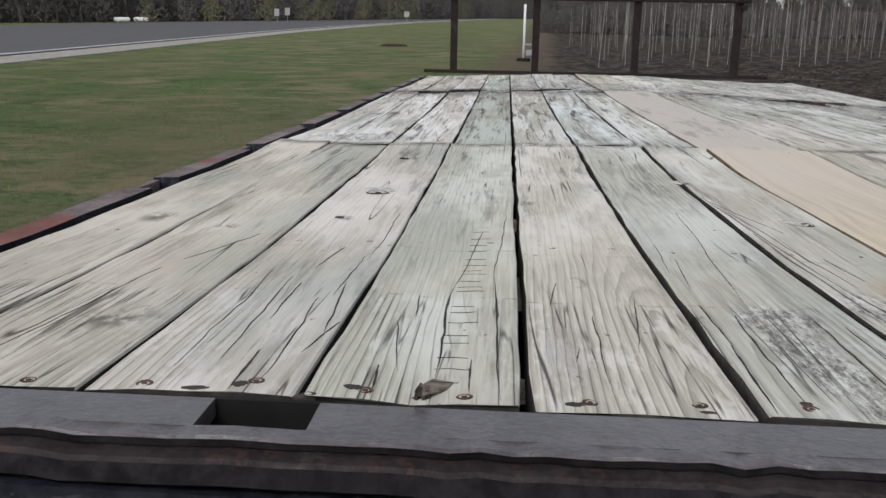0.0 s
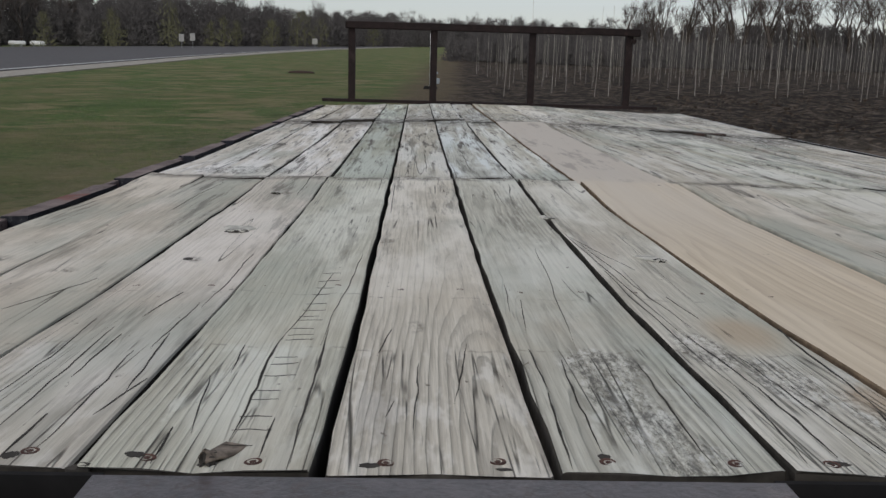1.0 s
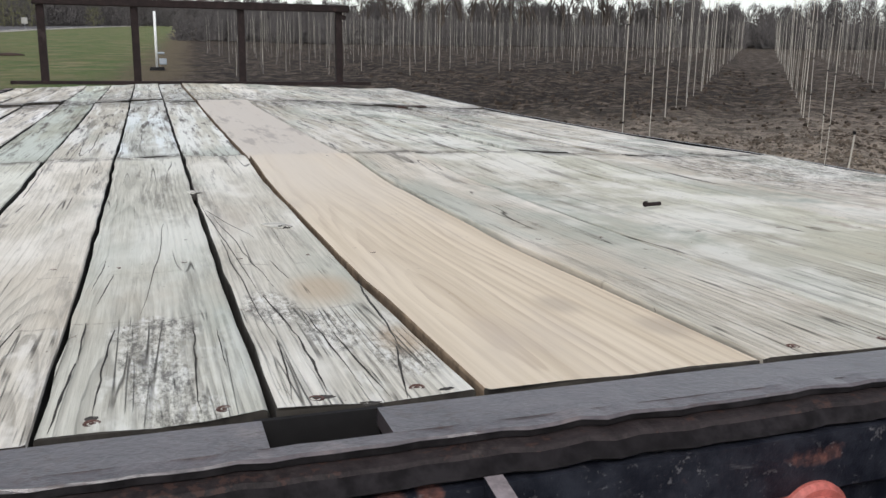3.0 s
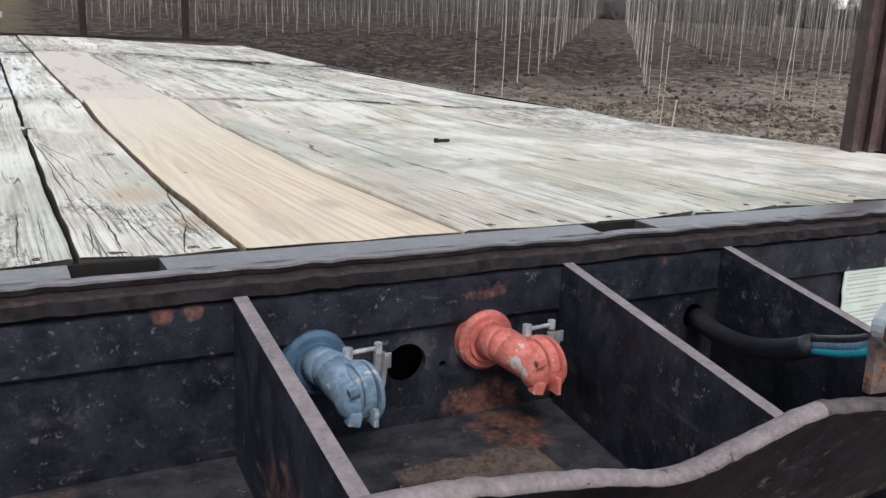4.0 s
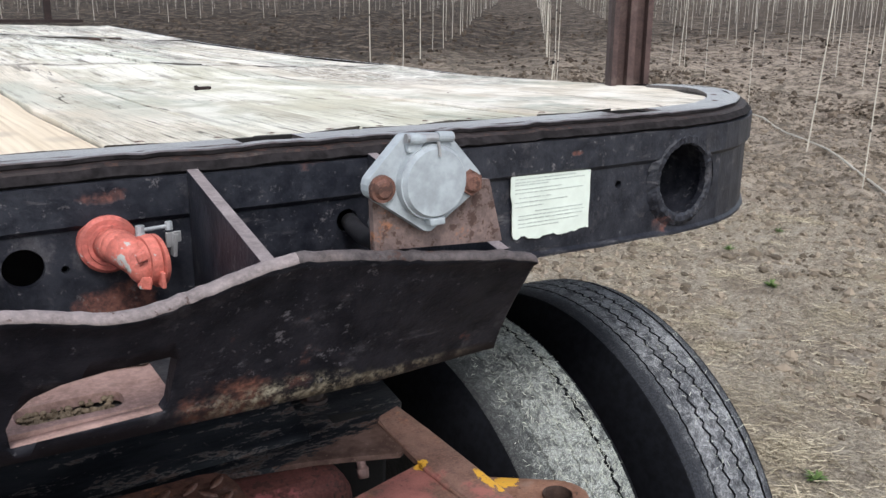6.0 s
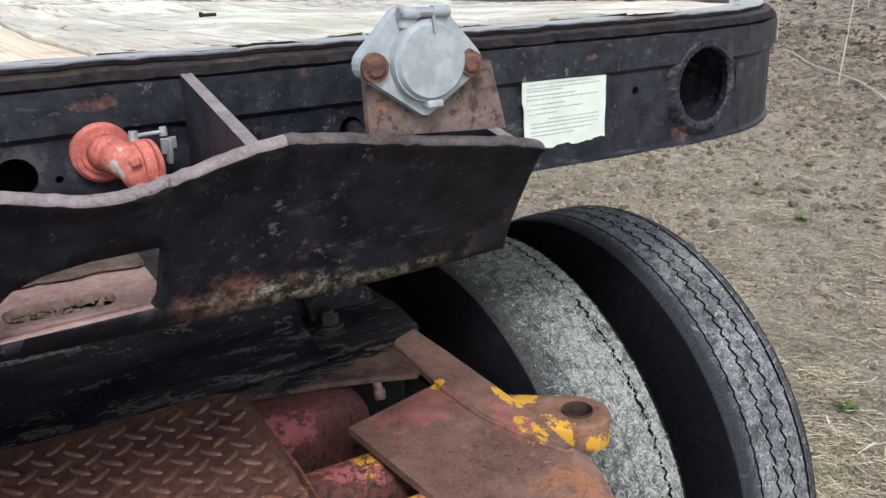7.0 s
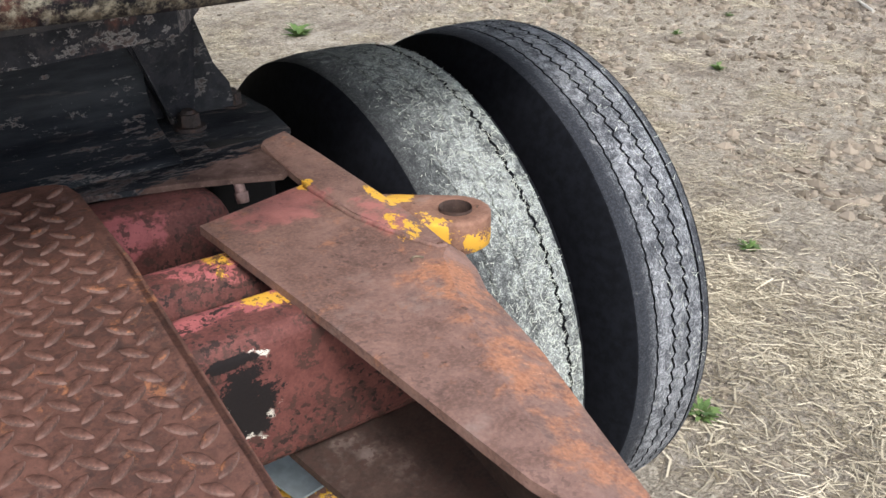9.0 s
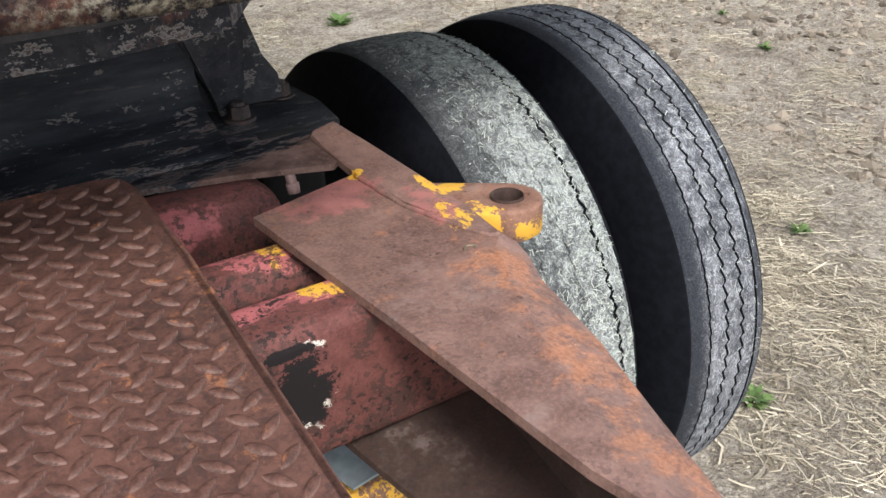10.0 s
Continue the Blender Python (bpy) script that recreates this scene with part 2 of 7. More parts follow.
    c = m.mix(m.math("MULTIPLY", m.math("MAXIMUM", m.spot((-0.305, 0.345, 1.52), (0.05, 0.09, 0.2)), m.spot((-0.275, 0.14, 1.52), (0.03, 0.06, 0.2))), 0.7), c, (0.50, 0.385, 0.27))
    specks = m.math("MULTIPLY", m.ramp(m.noise(1.0, 3, 0.6, m.scaled(95, 45, 60, off)), 0.69, 0.75), 0.75)
    c = m.mix(specks, c, (0.13, 0.105, 0.085))
    allcrack = m.math("MAXIMUM", crack, crack2)
    c = m.mix(m.math("MULTIPLY", allcrack, 0.9), c, (0.06, 0.053, 0.045))
    h = m.math("SUBTRACT", m.math("ADD", m.math("SUBTRACT", m.math("MULTIPLY", grain, 0.3), m.math("MULTIPLY", hair, 0.25)), m.math("MULTIPLY", late, m.math("ADD", 0.16, m.math("MULTIPLY", front, 0.2)))), allcrack)
    return m.done(c, 0.88, h, 0.7, 0.004, spec=0.2)


def fresh_pine():
    m = Mat("fresh_pine", 0.6)
    rnd, y = m.info("Random"), m.axis(1)
    ring = plank_rings(m, rnd, y, (0.0, 0.0, 0.0), 0.236, 0.0125, 1.9)
    late = m.math("MULTIPLY", m.ramp(ring, 0.35, 0.90), m.ramp(ring, 1.0, 0.93))
    late = m.math("MULTIPLY", late, m.ramp(m.noise(1.0, 4, 0.65, m.scaled(34, 1.3, 3)), 0.36, 0.62, 0.12, 1.0))
    grain = m.noise(1.0, 5, 0.6, m.scaled(210, 3, 60))
    streak = m.noise(1.0, 4, 0.65, m.scaled(46, 1.1, 3))
    c = m.mix(m.ramp(streak, 0.38, 0.62), (0.60, 0.495, 0.362), (0.73, 0.62, 0.472))
    c = m.mix(m.math("MULTIPLY", late, 0.62), c, (0.43, 0.32, 0.22))
    c = m.mix(m.ramp(grain, 0.35, 0.7, 0.0, 0.35), c, (0.74, 0.645, 0.515))
    c = m.mix(m.ramp(m.noise(1.0, 4, 0.6, m.scaled(7, 2.0, 3)), 0.55, 0.72, 0.0, 0.5), c, (0.50, 0.42, 0.35))
    c = m.mix(m.ramp(m.noise(1.0, 3, 0.6, m.scaled(3, 1.0, 3)), 0.45, 0.72, 0.0, 0.35), c, (0.72, 0.64, 0.54))
    c = m.mix(m.math("MULTIPLY", m.math("MAXIMUM", m.spot((-0.10, 0.21, 1.52), (0.025, 0.05, 0.1)), m.spot((-0.045, 0.11, 1.52), (0.03, 0.05, 0.1))), 0.55), c, (0.40, 0.33, 0.26))
    wan = m.math("MULTIPLY", m.ramp(y, 0.45, 1.5), m.ramp(m.noise(1.0, 4, 0.6, m.scaled(10, 1.6, 3)), 0.30, 0.60, 0.35, 0.85))
    c = m.mix(wan, c, (0.66, 0.59, 0.50))
    far = m.ramp(y, 1.45, 1.7)
    c = m.mix(m.math("MULTIPLY", far, 0.7), c, (0.585, 0.535, 0.48))
    c = m.mix(m.math("MULTIPLY", far, m.ramp(m.noise(1.0, 5, 0.7, m.scaled(20, 3, 3)), 0.55, 0.66, 0.0, 0.6)), c, (0.30, 0.26, 0.23))
    c = m.mix(m.ramp(m.noise(46.0, 3, 0.6), 0.70, 0.78, 0.0, 0.6), c, (0.25, 0.18, 0.12))
    return m.done(c, 0.68, m.math("ADD", m.math("MULTIPLY", grain, 0.5), m.math("MULTIPLY", late, 0.3)), 0.4, 0.002, spec=0.25)


def painted_steel(name, paint, paint_hi, rust_at=0.6, rough=0.55, patch=7.0, worn=(0.30, 0.27, 0.26), spots=(), lichen=(), rusty=((0.065, 0.030, 0.024), (0.15, 0.068, 0.050), (0.18, 0.070, 0.050)), gain=0.11, spec=0.30, bump=0.45, peel=0.0, flake=1.0):
    """Chipped dark paint over rust: rust in stray patches and at named spots."""
    m = Mat(name, rough)
    big = m.noise(patch, 6, 0.65)
    mid = m.noise(patch * 4.5, 5, 0.65)
    fine = m.noise(160.0, 4, 0.6)
    edge = m.math("ADD", m.math("MULTIPLY", big, 0.65), m.math("MULTIPLY", mid, 0.35))
    c = m.mix(m.ramp(mid, 0.3, 0.7), paint, paint_hi)
    c = m.mix(m.ramp(m.noise(patch * 1.7, 6, 0.75), 0.56, 0.70, 0.0, 0.28), c, worn)
    c = m.mix(m.ramp(m.noise(1.0, 5, 0.7, m.scaled(9, 9, 40)), 0.60, 0.72, 0.0, 0.35), c, worn)
    level = None
    for centre, radii in spots:
        s = m.spot(centre, radii)
        level = s if level is None else m.math("MAXIMUM", level, s)
    level = edge if level is None else m.math("ADD", edge, m.math("MULTIPLY", level, gain))
    rust = m.math("MULTIPLY", m.ramp(level, rust_at - 0.035, rust_at + 0.065), m.ramp(fine, 0.30, 0.62, 0.65, 1.0))
    rc = m.mix(m.ramp(fine, 0.3, 0.7), rusty[0], rusty[1])
    rc = m.mix(m.ramp(mid, 0.5, 0.7, 0.0, 0.4), rc, rusty[2])
    c = m.mix(rust, c, rc)
    for centre, radii in lichen:
        k = m.math("MULTIPLY", m.spot(centre, radii), m.ramp(m.noise(70, 6, 0.8), 0.44, 0.60))
        c = m.mix(m.math("MULTIPLY", k, 0.85), c, m.mix(m.ramp(m.noise(150, 4, 0.7), 0.35, 0.65), (0.13, 0.11, 0.08), (0.40, 0.37, 0.29)))
    c = m.mix(m.ramp(fine, 0.64, 0.74, 0.0, 0.5), c, worn)
    c = m.mix(m.math("MULTIPLY", m.ramp(m.noise(75, 5, 0.75), 0.59, 0.67), m.ramp(big, 0.42, 0.58, 0.0, 0.65)), c, worn)
    r = m.ramp(rust, 0, 1, rough, 0.85)
    h = m.math("ADD", m.math("MULTIPLY", fine, 0.4), m.math("MULTIPLY", mid, 1.0))
    if peel:
        # paint lifting in ragged flakes, drawn out lengthwise
        f1 = m.math("ADD", m.math("MULTIPLY", m.noise(1.0, 6, 0.75, m.scaled(16, 26, 30)), 0.6), m.math("MULTIPLY", m.noise(1.0, 5, 0.75, m.scaled(55, 90, 90)), 0.4))
        chip = m.ramp(f1, 0.62 - peel, 0.64 - peel)
        rim = m.math("MULTIPLY", m.ramp(f1, 0.60 - peel, 0.618 - peel), m.ramp(f1, 0.65 - peel, 0.63 - peel))
        c = m.mix(m.math("MULTIPLY", chip, 0.85), c, m.mix(m.ramp(fine, 0.3, 0.7), tuple(v * flake for v in (0.052, 0.040, 0.038)), tuple(v * flake for v in (0.135, 0.108, 0.102))))
        c = m.mix(m.math("MULTIPLY", rim, 0.7 * flake), c, (0.27, 0.255, 0.25))
        h = m.math("SUBTRACT", h, m.math("MULTIPLY", chip, 0.8))
    return m.done(c, r, m.math("SUBTRACT", h, m.math("MULTIPLY", rust, 0.5)), bump, 0.004, spec=spec)


def rusty_steel(name, dark, light, orange=0.62, pink=None, yellow=None, rough=0.75, patch=6.0, pits=0.5, pink_at=(), yellow_at=(), bare_at=(), orange_at=(), scuff=0.4, specks=0.0, spec=0.28):
    """Rust in several tones, with paint remains: everywhere above a level, or only round named spots."""
    m = Mat(name, rough)
    big = m.noise(patch, 6, 0.65)
    mid = m.noise(patch * 5, 6, 0.7)
    fine = m.noise(220.0, 4, 0.7)

    def zone(spots):
        g = None
        for centre, radii in spots:
            s = m.spot(centre, radii)
            g = s if g is None else m.math("MAXIMUM", g, s)
        return g

    c = m.mix(m.ramp(mid, 0.30, 0.70), dark, light)
    c = m.mix(m.ramp(big, 0.40, 0.66, 0.0, 0.6), c, tuple(v * 0.62 for v in dark))
    c = m.mix(m.ramp(fine, 0.38, 0.72, 0.0, 0.38), c, (light[0] * 1.35, light[1] * 1.3, light[2] * 1.28))
    c = m.mix(m.ramp(m.noise(patch * 2.2, 6, 0.75), orange, orange + 0.10, 0.0, 0.75), c, (0.30, 0.125, 0.06))
    c = m.mix(m.ramp(m.noise(patch * 1.3, 5, 0.7), 0.58, 0.74, 0.0, scuff), c, (0.30, 0.235, 0.21))
    z = zone(orange_at)
    if z is not None:
        n = m.math("ADD", m.math("MULTIPLY", m.noise(patch * 3.5, 6, 0.75), 0.95), m.math("MULTIPLY", z, 0.15))
        oc = m.mix(m.ramp(fine, 0.3, 0.7), (0.27, 0.105, 0.05), (0.46, 0.20, 0.105))
        c = m.mix(m.ramp(n, 0.53, 0.70, 0.0, 0.75), c, oc)
        c = m.mix(m.math("MULTIPLY", m.ramp(m.noise(patch * 9, 5, 0.75), 0.62, 0.70), z), c, (0.60, 0.33, 0.19))
    if pink:
        n = m.math("ADD", m.math("MULTIPLY", big, 0.5), m.math("MULTIPLY", mid, 0.5))
        z = zone(pink_at)
        if z is not None:
            n = m.math("ADD", m.math("MULTIPLY", n, 0.8), m.math("MULTIPLY", z, 0.20))
        pk = m.mix(m.ramp(mid, 0.35, 0.65), tuple(v * 0.7 for v in pink[0]), pink[0])
        c = m.mix(m.ramp(n, pink[1], pink[1] + 0.06, 0.0, 0.9), c, pk)
    if yellow:
        n = m.math("ADD", m.math("MULTIPLY", m.noise(patch * 2.6, 6, 0.75), 0.5), m.math("MULTIPLY", m.noise(1.0, 5, 0.75, m.scaled(120, 45, 90)), 0.5))
        z = zone(yellow_at)
        if z is not None:
            n = m.math("ADD", m.math("SUBTRACT", n, 0.28), m.math("MULTIPLY", z, 0.28))
        c = m.mix(m.ramp(n, yellow, yellow + 0.02), c, (0.66, 0.36, 0.045))
    pit = m.math("ADD", m.math("MULTIPLY", m.noise(95, 4, 0.7), 0.65), m.math("MULTIPLY", big, 0.35))
    c = m.mix(m.ramp(pit, 1.02 - pits, 1.06 - pits, 0.0, 0.8), c, (0.055, 0.030, 0.024))
    if specks:
        k = m.math("MULTIPLY", m.ramp(m.noise(120, 3, 0.6), 0.555, 0.60), m.ramp(m.noise(9, 4, 0.65), 0.42, 0.56))
        c = m.mix(m.math("MULTIPLY", k, specks), c, (0.028, 0.016, 0.014))
        c = m.mix(m.ramp(m.noise(15, 5, 0.75), 0.60, 0.66, 0.0, 0.8 * specks ** 2), c, (0.07, 0.034, 0.028))
    z = zone(bare_at)
    if z is not None:
        rag = m.math("ADD", z, m.math("MULTIPLY", m.math("SUBTRACT", m.noise(34, 6, 0.8), 0.5), 3.2))
        rag = m.math("MULTIPLY", rag, m.ramp(z, 0.0, 0.10))
        rim = m.math("MULTIPLY", m.ramp(rag, 0.38, 0.43), m.ramp(m.noise(16, 3, 0.6), 0.49, 0.53))
        c = m.mix(rim, c, (0.70, 0.66, 0.58))
        c = m.mix(m.ramp(rag, 0.52, 0.62), c, (0.012, 0.009, 0.009))
    return m.done(c, rough, m.math("ADD", m.math("MULTIPLY", fine, 0.6), mid), 0.35, 0.003, spec=spec)


def saddle_paint():
    """Blue-black paint in sideways drifts, flaking along the plate's front edge, brown bare steel at its corner."""
    m = Mat("peeling_saddle_paint", 0.5)
    x, y, z = m.axis(0), m.axis(1), m.axis(2)
    drift = m.noise(1.0, 5, 0.65, m.scaled(5, 24, 30))
    mid, fine = m.noise(30, 5, 0.65), m.noise(190, 4, 0.7)
    c = m.mix(m.ramp(drift, 0.36, 0.64), (0.006, 0.007, 0.010), (0.020, 0.022, 0.026))
    c = m.mix(m.ramp(m.noise(1.0, 5, 0.7, m.scaled(9, 45, 60)), 0.58, 0.72, 0.0, 0.35), c, (0.075, 0.062, 0.058))
    flakes = m.math("ADD", m.math("MULTIPLY", m.noise(1.0, 6, 0.75, m.scaled(15, 52, 40)), 0.65), m.math("MULTIPLY", m.noise(1.0, 5, 0.75, m.scaled(60, 150, 120)), 0.35))
    front = m.math("MULTIPLY", m.ramp(y, 0.185, 0.085), m.ramp(z, 1.075, 1.055))
    level = m.math("ADD", flakes, m.math("MULTIPLY", front, 0.085))
    level = m.math("ADD", level, m.math("MULTIPLY", m.spot((0.25, 0.20, 1.05), (0.14, 0.06, 0.05)), 0.07))
    chip = m.ramp(level, 0.588, 0.606)
    rim = m.math("MULTIPLY", m.ramp(level, 0.572, 0.586), m.ramp(level, 0.612, 0.596))
    bare = m.mix(m.ramp(fine, 0.3, 0.7), (0.040, 0.029, 0.027), (0.125, 0.092, 0.085))
    c = m.mix(m.math("MULTIPLY", chip, 0.9), c, bare)
    c = m.mix(m.math("MULTIPLY", rim, 0.35), c, (0.24, 0.225, 0.22))
    line = m.math("ADD", m.math("SUBTRACT", m.math("MULTIPLY", x, 0.25), y), m.math("MULTIPLY", m.math("SUBTRACT", flakes, 0.5), 0.22))
    corner = m.ramp(line, -0.024, -0.019)
    brown = m.mix(m.ramp(mid, 0.3, 0.7), (0.072, 0.042, 0.034), (0.165, 0.104, 0.086))
    brown = m.mix(m.ramp(fine, 0.58, 0.72, 0.0, 0.6), brown, (0.27, 0.185, 0.155))
    c = m.mix(corner, c, brown)
    h = m.math("SUBTRACT", m.math("ADD", m.math("MULTIPLY", fine, 0.4), mid), m.math("MULTIPLY", m.math("MAXIMUM", chip, corner), 0.9))
    return m.done(c, m.ramp(m.math("MAXIMUM", chip, corner), 0, 1, 0.60, 0.85), h, 0.45, 0.004, spec=0.14)


def plain(name, color, rough=0.6, var=0.25, scale=40.0, metal=0.0, bump=0.2, spec=0.3):
    m = Mat(name, rough, metal)
    n = m.noise(scale, 4, 0.6)
    big = m.noise(scale / 9, 3, 0.6)
    c = m.mix(m.ramp(n, 0.3, 0.7), tuple(v * (1 - var) for v in color), tuple(min(1, v * (1 + var)) for v in color))
    c = m.mix(m.ramp(big, 0.45, 0.75, 0.0, var), c, tuple(v * 0.55 for v in color))
    return m.done(c, rough, n, bump, 0.002, spec=spec)


def grass_blades():
    """Green blades, straw-coloured in drifts."""
    m = Mat("grass_blades", 0.8)
    c = m.mix(m.island(), (0.055, 0.118, 0.024), (0.165, 0.25, 0.075))
    c = m.mix(m.ramp(m.noise(2.2, 5, 0.7), 0.48, 0.64, 0.0, 0.7), c, (0.27, 0.225, 0.125))
    c = m.mix(m.ramp(m.noise(0.22, 4, 0.6), 0.45, 0.62, 0.0, 0.5), c, (0.22, 0.20, 0.09))
    return m.done(c, 0.8, spec=0.2)


def clod_earth():
    """Paler clods on the dry ground by the trailer, dark ones in the tilled field."""
    m = Mat("clod_earth", 0.95)
    dry = m.math("MULTIPLY", m.ramp(m.axis(0), 14.0, 4.5), m.ramp(m.axis(1), 17.0, 5.5))
    r = m.island()
    c = m.mix(dry, m.mix(r, (0.028, 0.021, 0.016), (0.095, 0.072, 0.055)), m.mix(r, (0.095, 0.077, 0.058), (0.285, 0.235, 0.182)))
    return m.done(c, 0.95, m.noise(90, 4, 0.7), 0.6, 0.004, spec=0.15)


def varied(name, dark, light, rough=0.85, scale=3.0, bias=1.0):
    """Colour by island, for leaves, blades and straw."""
    m = Mat(name, rough)
    c = m.mix(m.math("POWER", m.island(), bias), dark, light)
    c = m.mix(m.ramp(m.noise(scale, 3), 0.35, 0.7, 0.0, 0.4), c, dark)
    return m.done(c, rough, spec=0.2)


def tread(name, base, dust, amount, x0, x1, x2=9.0):
    """Rubber with ground-in dust and straw bits, thicker from x0 to x1 across the tread."""
    m = Mat(name, 0.85)
    fine = m.noise(210.0, 4, 0.75)
    fleck = m.noise(1.0, 3, 0.7, m.scaled(110, 200, 80), 2.5)
    hair = m.noise(1.0, 3, 0.7, m.scaled(230, 80, 130), 2.5)
    big = m.noise(6.0, 4, 0.6)
    mix = m.math("MAXIMUM", fleck, hair)
    side = m.math("MULTIPLY", m.ramp(m.axis(0), x0, x1), m.ramp(m.axis(0), x2 + 0.02, x2, 0.25, 1.0))
    level = m.math("MULTIPLY", side, m.math("ADD", 0.35 * amount, m.math("MULTIPLY", m.ramp(big, 0.3, 0.68), 0.7 * amount)))
    level = m.math("MULTIPLY", level, m.ramp(m.noise(48.0, 4, 0.7), 0.34, 0.58, 0.25, 1.0))
    level = m.math("ADD", level, 0.05)
    k = m.math("MULTIPLY", m.ramp(mix, 0.555, 0.60), m.math("MINIMUM", level, 1.0))
    c = m.mix(m.ramp(fine, 0.35, 0.7), tuple(v * 0.7 for v in base), tuple(v * 1.5 for v in base))
    c = m.mix(m.math("MULTIPLY", level, 0.30), c, dust)
    c = m.mix(k, c, dust)
    c = m.mix(m.math("MULTIPLY", m.ramp(fine, 0.60, 0.70), m.math("MULTIPLY", level, 0.8)), c, (0.64, 0.66, 0.61))
    c = m.mix(m.ramp(m.noise(28.0, 3), 0.66, 0.74, 0.0, 0.45), c, (0.40, 0.40, 0.38))
    return m.done(c, 0.9, m.math("ADD", fine, mix), 0.6, 0.003, spec=0.2)


def soil():
    m = Mat("soil_and_grass", 0.95)
    x, y = m.axis(0), m.axis(1)
    big, mid, fine = m.noise(0.55, 5, 0.6), m.noise(6.0, 6, 0.7), m.noise(55.0, 5, 0.7)
    c = m.mix(m.ramp(mid, 0.3, 0.7), (0.030, 0.022, 0.017), (0.098, 0.074, 0.056))
    c = m.mix(m.ramp(fine, 0.35, 0.7, 0.0, 0.4), c, (0.095, 0.076, 0.060))
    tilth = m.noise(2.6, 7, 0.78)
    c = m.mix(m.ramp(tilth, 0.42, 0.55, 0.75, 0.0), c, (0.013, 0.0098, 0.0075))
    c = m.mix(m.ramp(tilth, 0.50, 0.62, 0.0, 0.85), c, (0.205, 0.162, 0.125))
    # pale, trodden, straw-strewn ground beside the trailer
    dx = m.math("SUBTRACT", x, 0.6)
    dist = m.math("ADD", dx, m.math("MULTIPLY", m.math("ADD", m.math("SUBTRACT", big, 0.5), m.math("SUBTRACT", mid, 0.5)), 3.4))
    near = m.math("MULTIPLY", m.ramp(dist, 17.0, 8.0), m.ramp(y, 19.0, 9.0))
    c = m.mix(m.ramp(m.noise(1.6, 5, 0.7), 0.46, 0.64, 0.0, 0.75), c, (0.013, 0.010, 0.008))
    pale = m.mix(m.ramp(fine, 0.3, 0.72), (0.235, 0.197, 0.150), (0.70, 0.615, 0.495))
    pale = m.mix(m.ramp(mid, 0.50, 0.66, 0.0, 0.6), pale, (0.155, 0.122, 0.096))
    # paler brown towards the field's right, fading with distance, set by place alone
    dry = m.ramp(m.math("SUBTRACT", x, m.math("MULTIPLY", y, 0.6)), 0.5, 8.0, 0.0, 0.9)
    dry = m.math("MULTIPLY", dry, m.ramp(y, 20.0, 11.0, 0.15, 1.0))
    brown = m.mix(m.ramp(m.math("ADD", m.math("MULTIPLY", m.noise(9.0, 6, 0.75), 0.5), m.math("MULTIPLY", tilth, 0.5)), 0.43, 0.57), (0.085, 0.067, 0.053), (0.50, 0.41, 0.33))
    crumb = m.noise(150.0, 4, 0.75)
    # dark flecks: crumbs of earth, with the shadows between them put into colour
    pale = m.mix(m.ramp(crumb, 0.55, 0.66, 0.0, 0.75), pale, (0.088, 0.070, 0.053))
    pale = m.mix(m.ramp(m.noise(20.0, 5, 0.75), 0.55, 0.66, 0.0, 0.55), pale, (0.14, 0.11, 0.085))
    pale = m.mix(m.ramp(m.noise(2.4, 6, 0.72), 0.50, 0.64, 0.0, 0.6), pale, (0.19, 0.15, 0.118))
    pale = m.mix(m.ramp(m.noise(3.1, 5, 0.7, m.scaled(1, 1, 1, (4.0, 9.0, 2.0))), 0.54, 0.68, 0.0, 0.6), pale, (0.62, 0.555, 0.47))
    c = m.mix(dry, c, brown)
    tilled = m.ramp(dist, 4.2, 6.5)
    c = m.mix(m.math("MULTIPLY", near, 0.9), c, m.mix(m.math("MULTIPLY", tilled, 0.7), pale, brown))
    # grass to the road side
    edge = m.math("ADD", m.math("SUBTRACT", x, m.math("MULTIPLY", m.math("SUBTRACT", y, 20.0), 0.045)), m.math("MULTIPLY", m.math("SUBTRACT", mid, 0.5), 3.0))
    edge = m.math("ADD", edge, m.math("MULTIPLY", m.math("SUBTRACT", big, 0.5), 3.0))
    grass = m.mix(m.ramp(mid, 0.3, 0.72), (0.055, 0.098, 0.030), (0.125, 0.190, 0.062))
    grass = m.mix(m.ramp(big, 0.44, 0.66, 0.0, 0.5), grass, (0.22, 0.195, 0.095))
    grass = m.mix(m.ramp(m.noise(1.0, 5, 0.75, m.scaled(0.45, 0.7, 1)), 0.48, 0.62, 0.0, 0.8), grass, (0.29, 0.235, 0.14))
    grass = m.mix(m.ramp(m.noise(1.0, 5, 0.75, m.scaled(0.7, 1.0, 1, (7.0, 3.0, 1.0))), 0.50, 0.64, 0.0, 0.6), grass, (0.034, 0.066, 0.018))
    grass = m.mix(m.ramp(m.noise(0.22, 4, 0.6), 0.45, 0.62, 0.0, 0.5), grass, (0.16, 0.15, 0.07))
    grass = m.mix(m.ramp(m.noise(14.0, 5, 0.75), 0.52, 0.62, 0.0, 0.4), grass, (0.27, 0.22, 0.125))
    grass = m.mix(m.ramp(fine, 0.55, 0.75, 0.0, 0.6), grass, (0.30, 0.26, 0.145))
    trod = m.mix(m.ramp(mid, 0.3, 0.7), (0.10, 0.078, 0.052), (0.17, 0.135, 0.085))
    c = m.mix(m.ramp(edge, 1.0, -0.3), c, trod)
    # thin, trodden turf beside the trailer
    bare = m.math("ADD", x, m.math("MULTIPLY", m.math("ADD", m.math("SUBTRACT", big, 0.5), m.math("SUBTRACT", mid, 0.5)), 6.0))
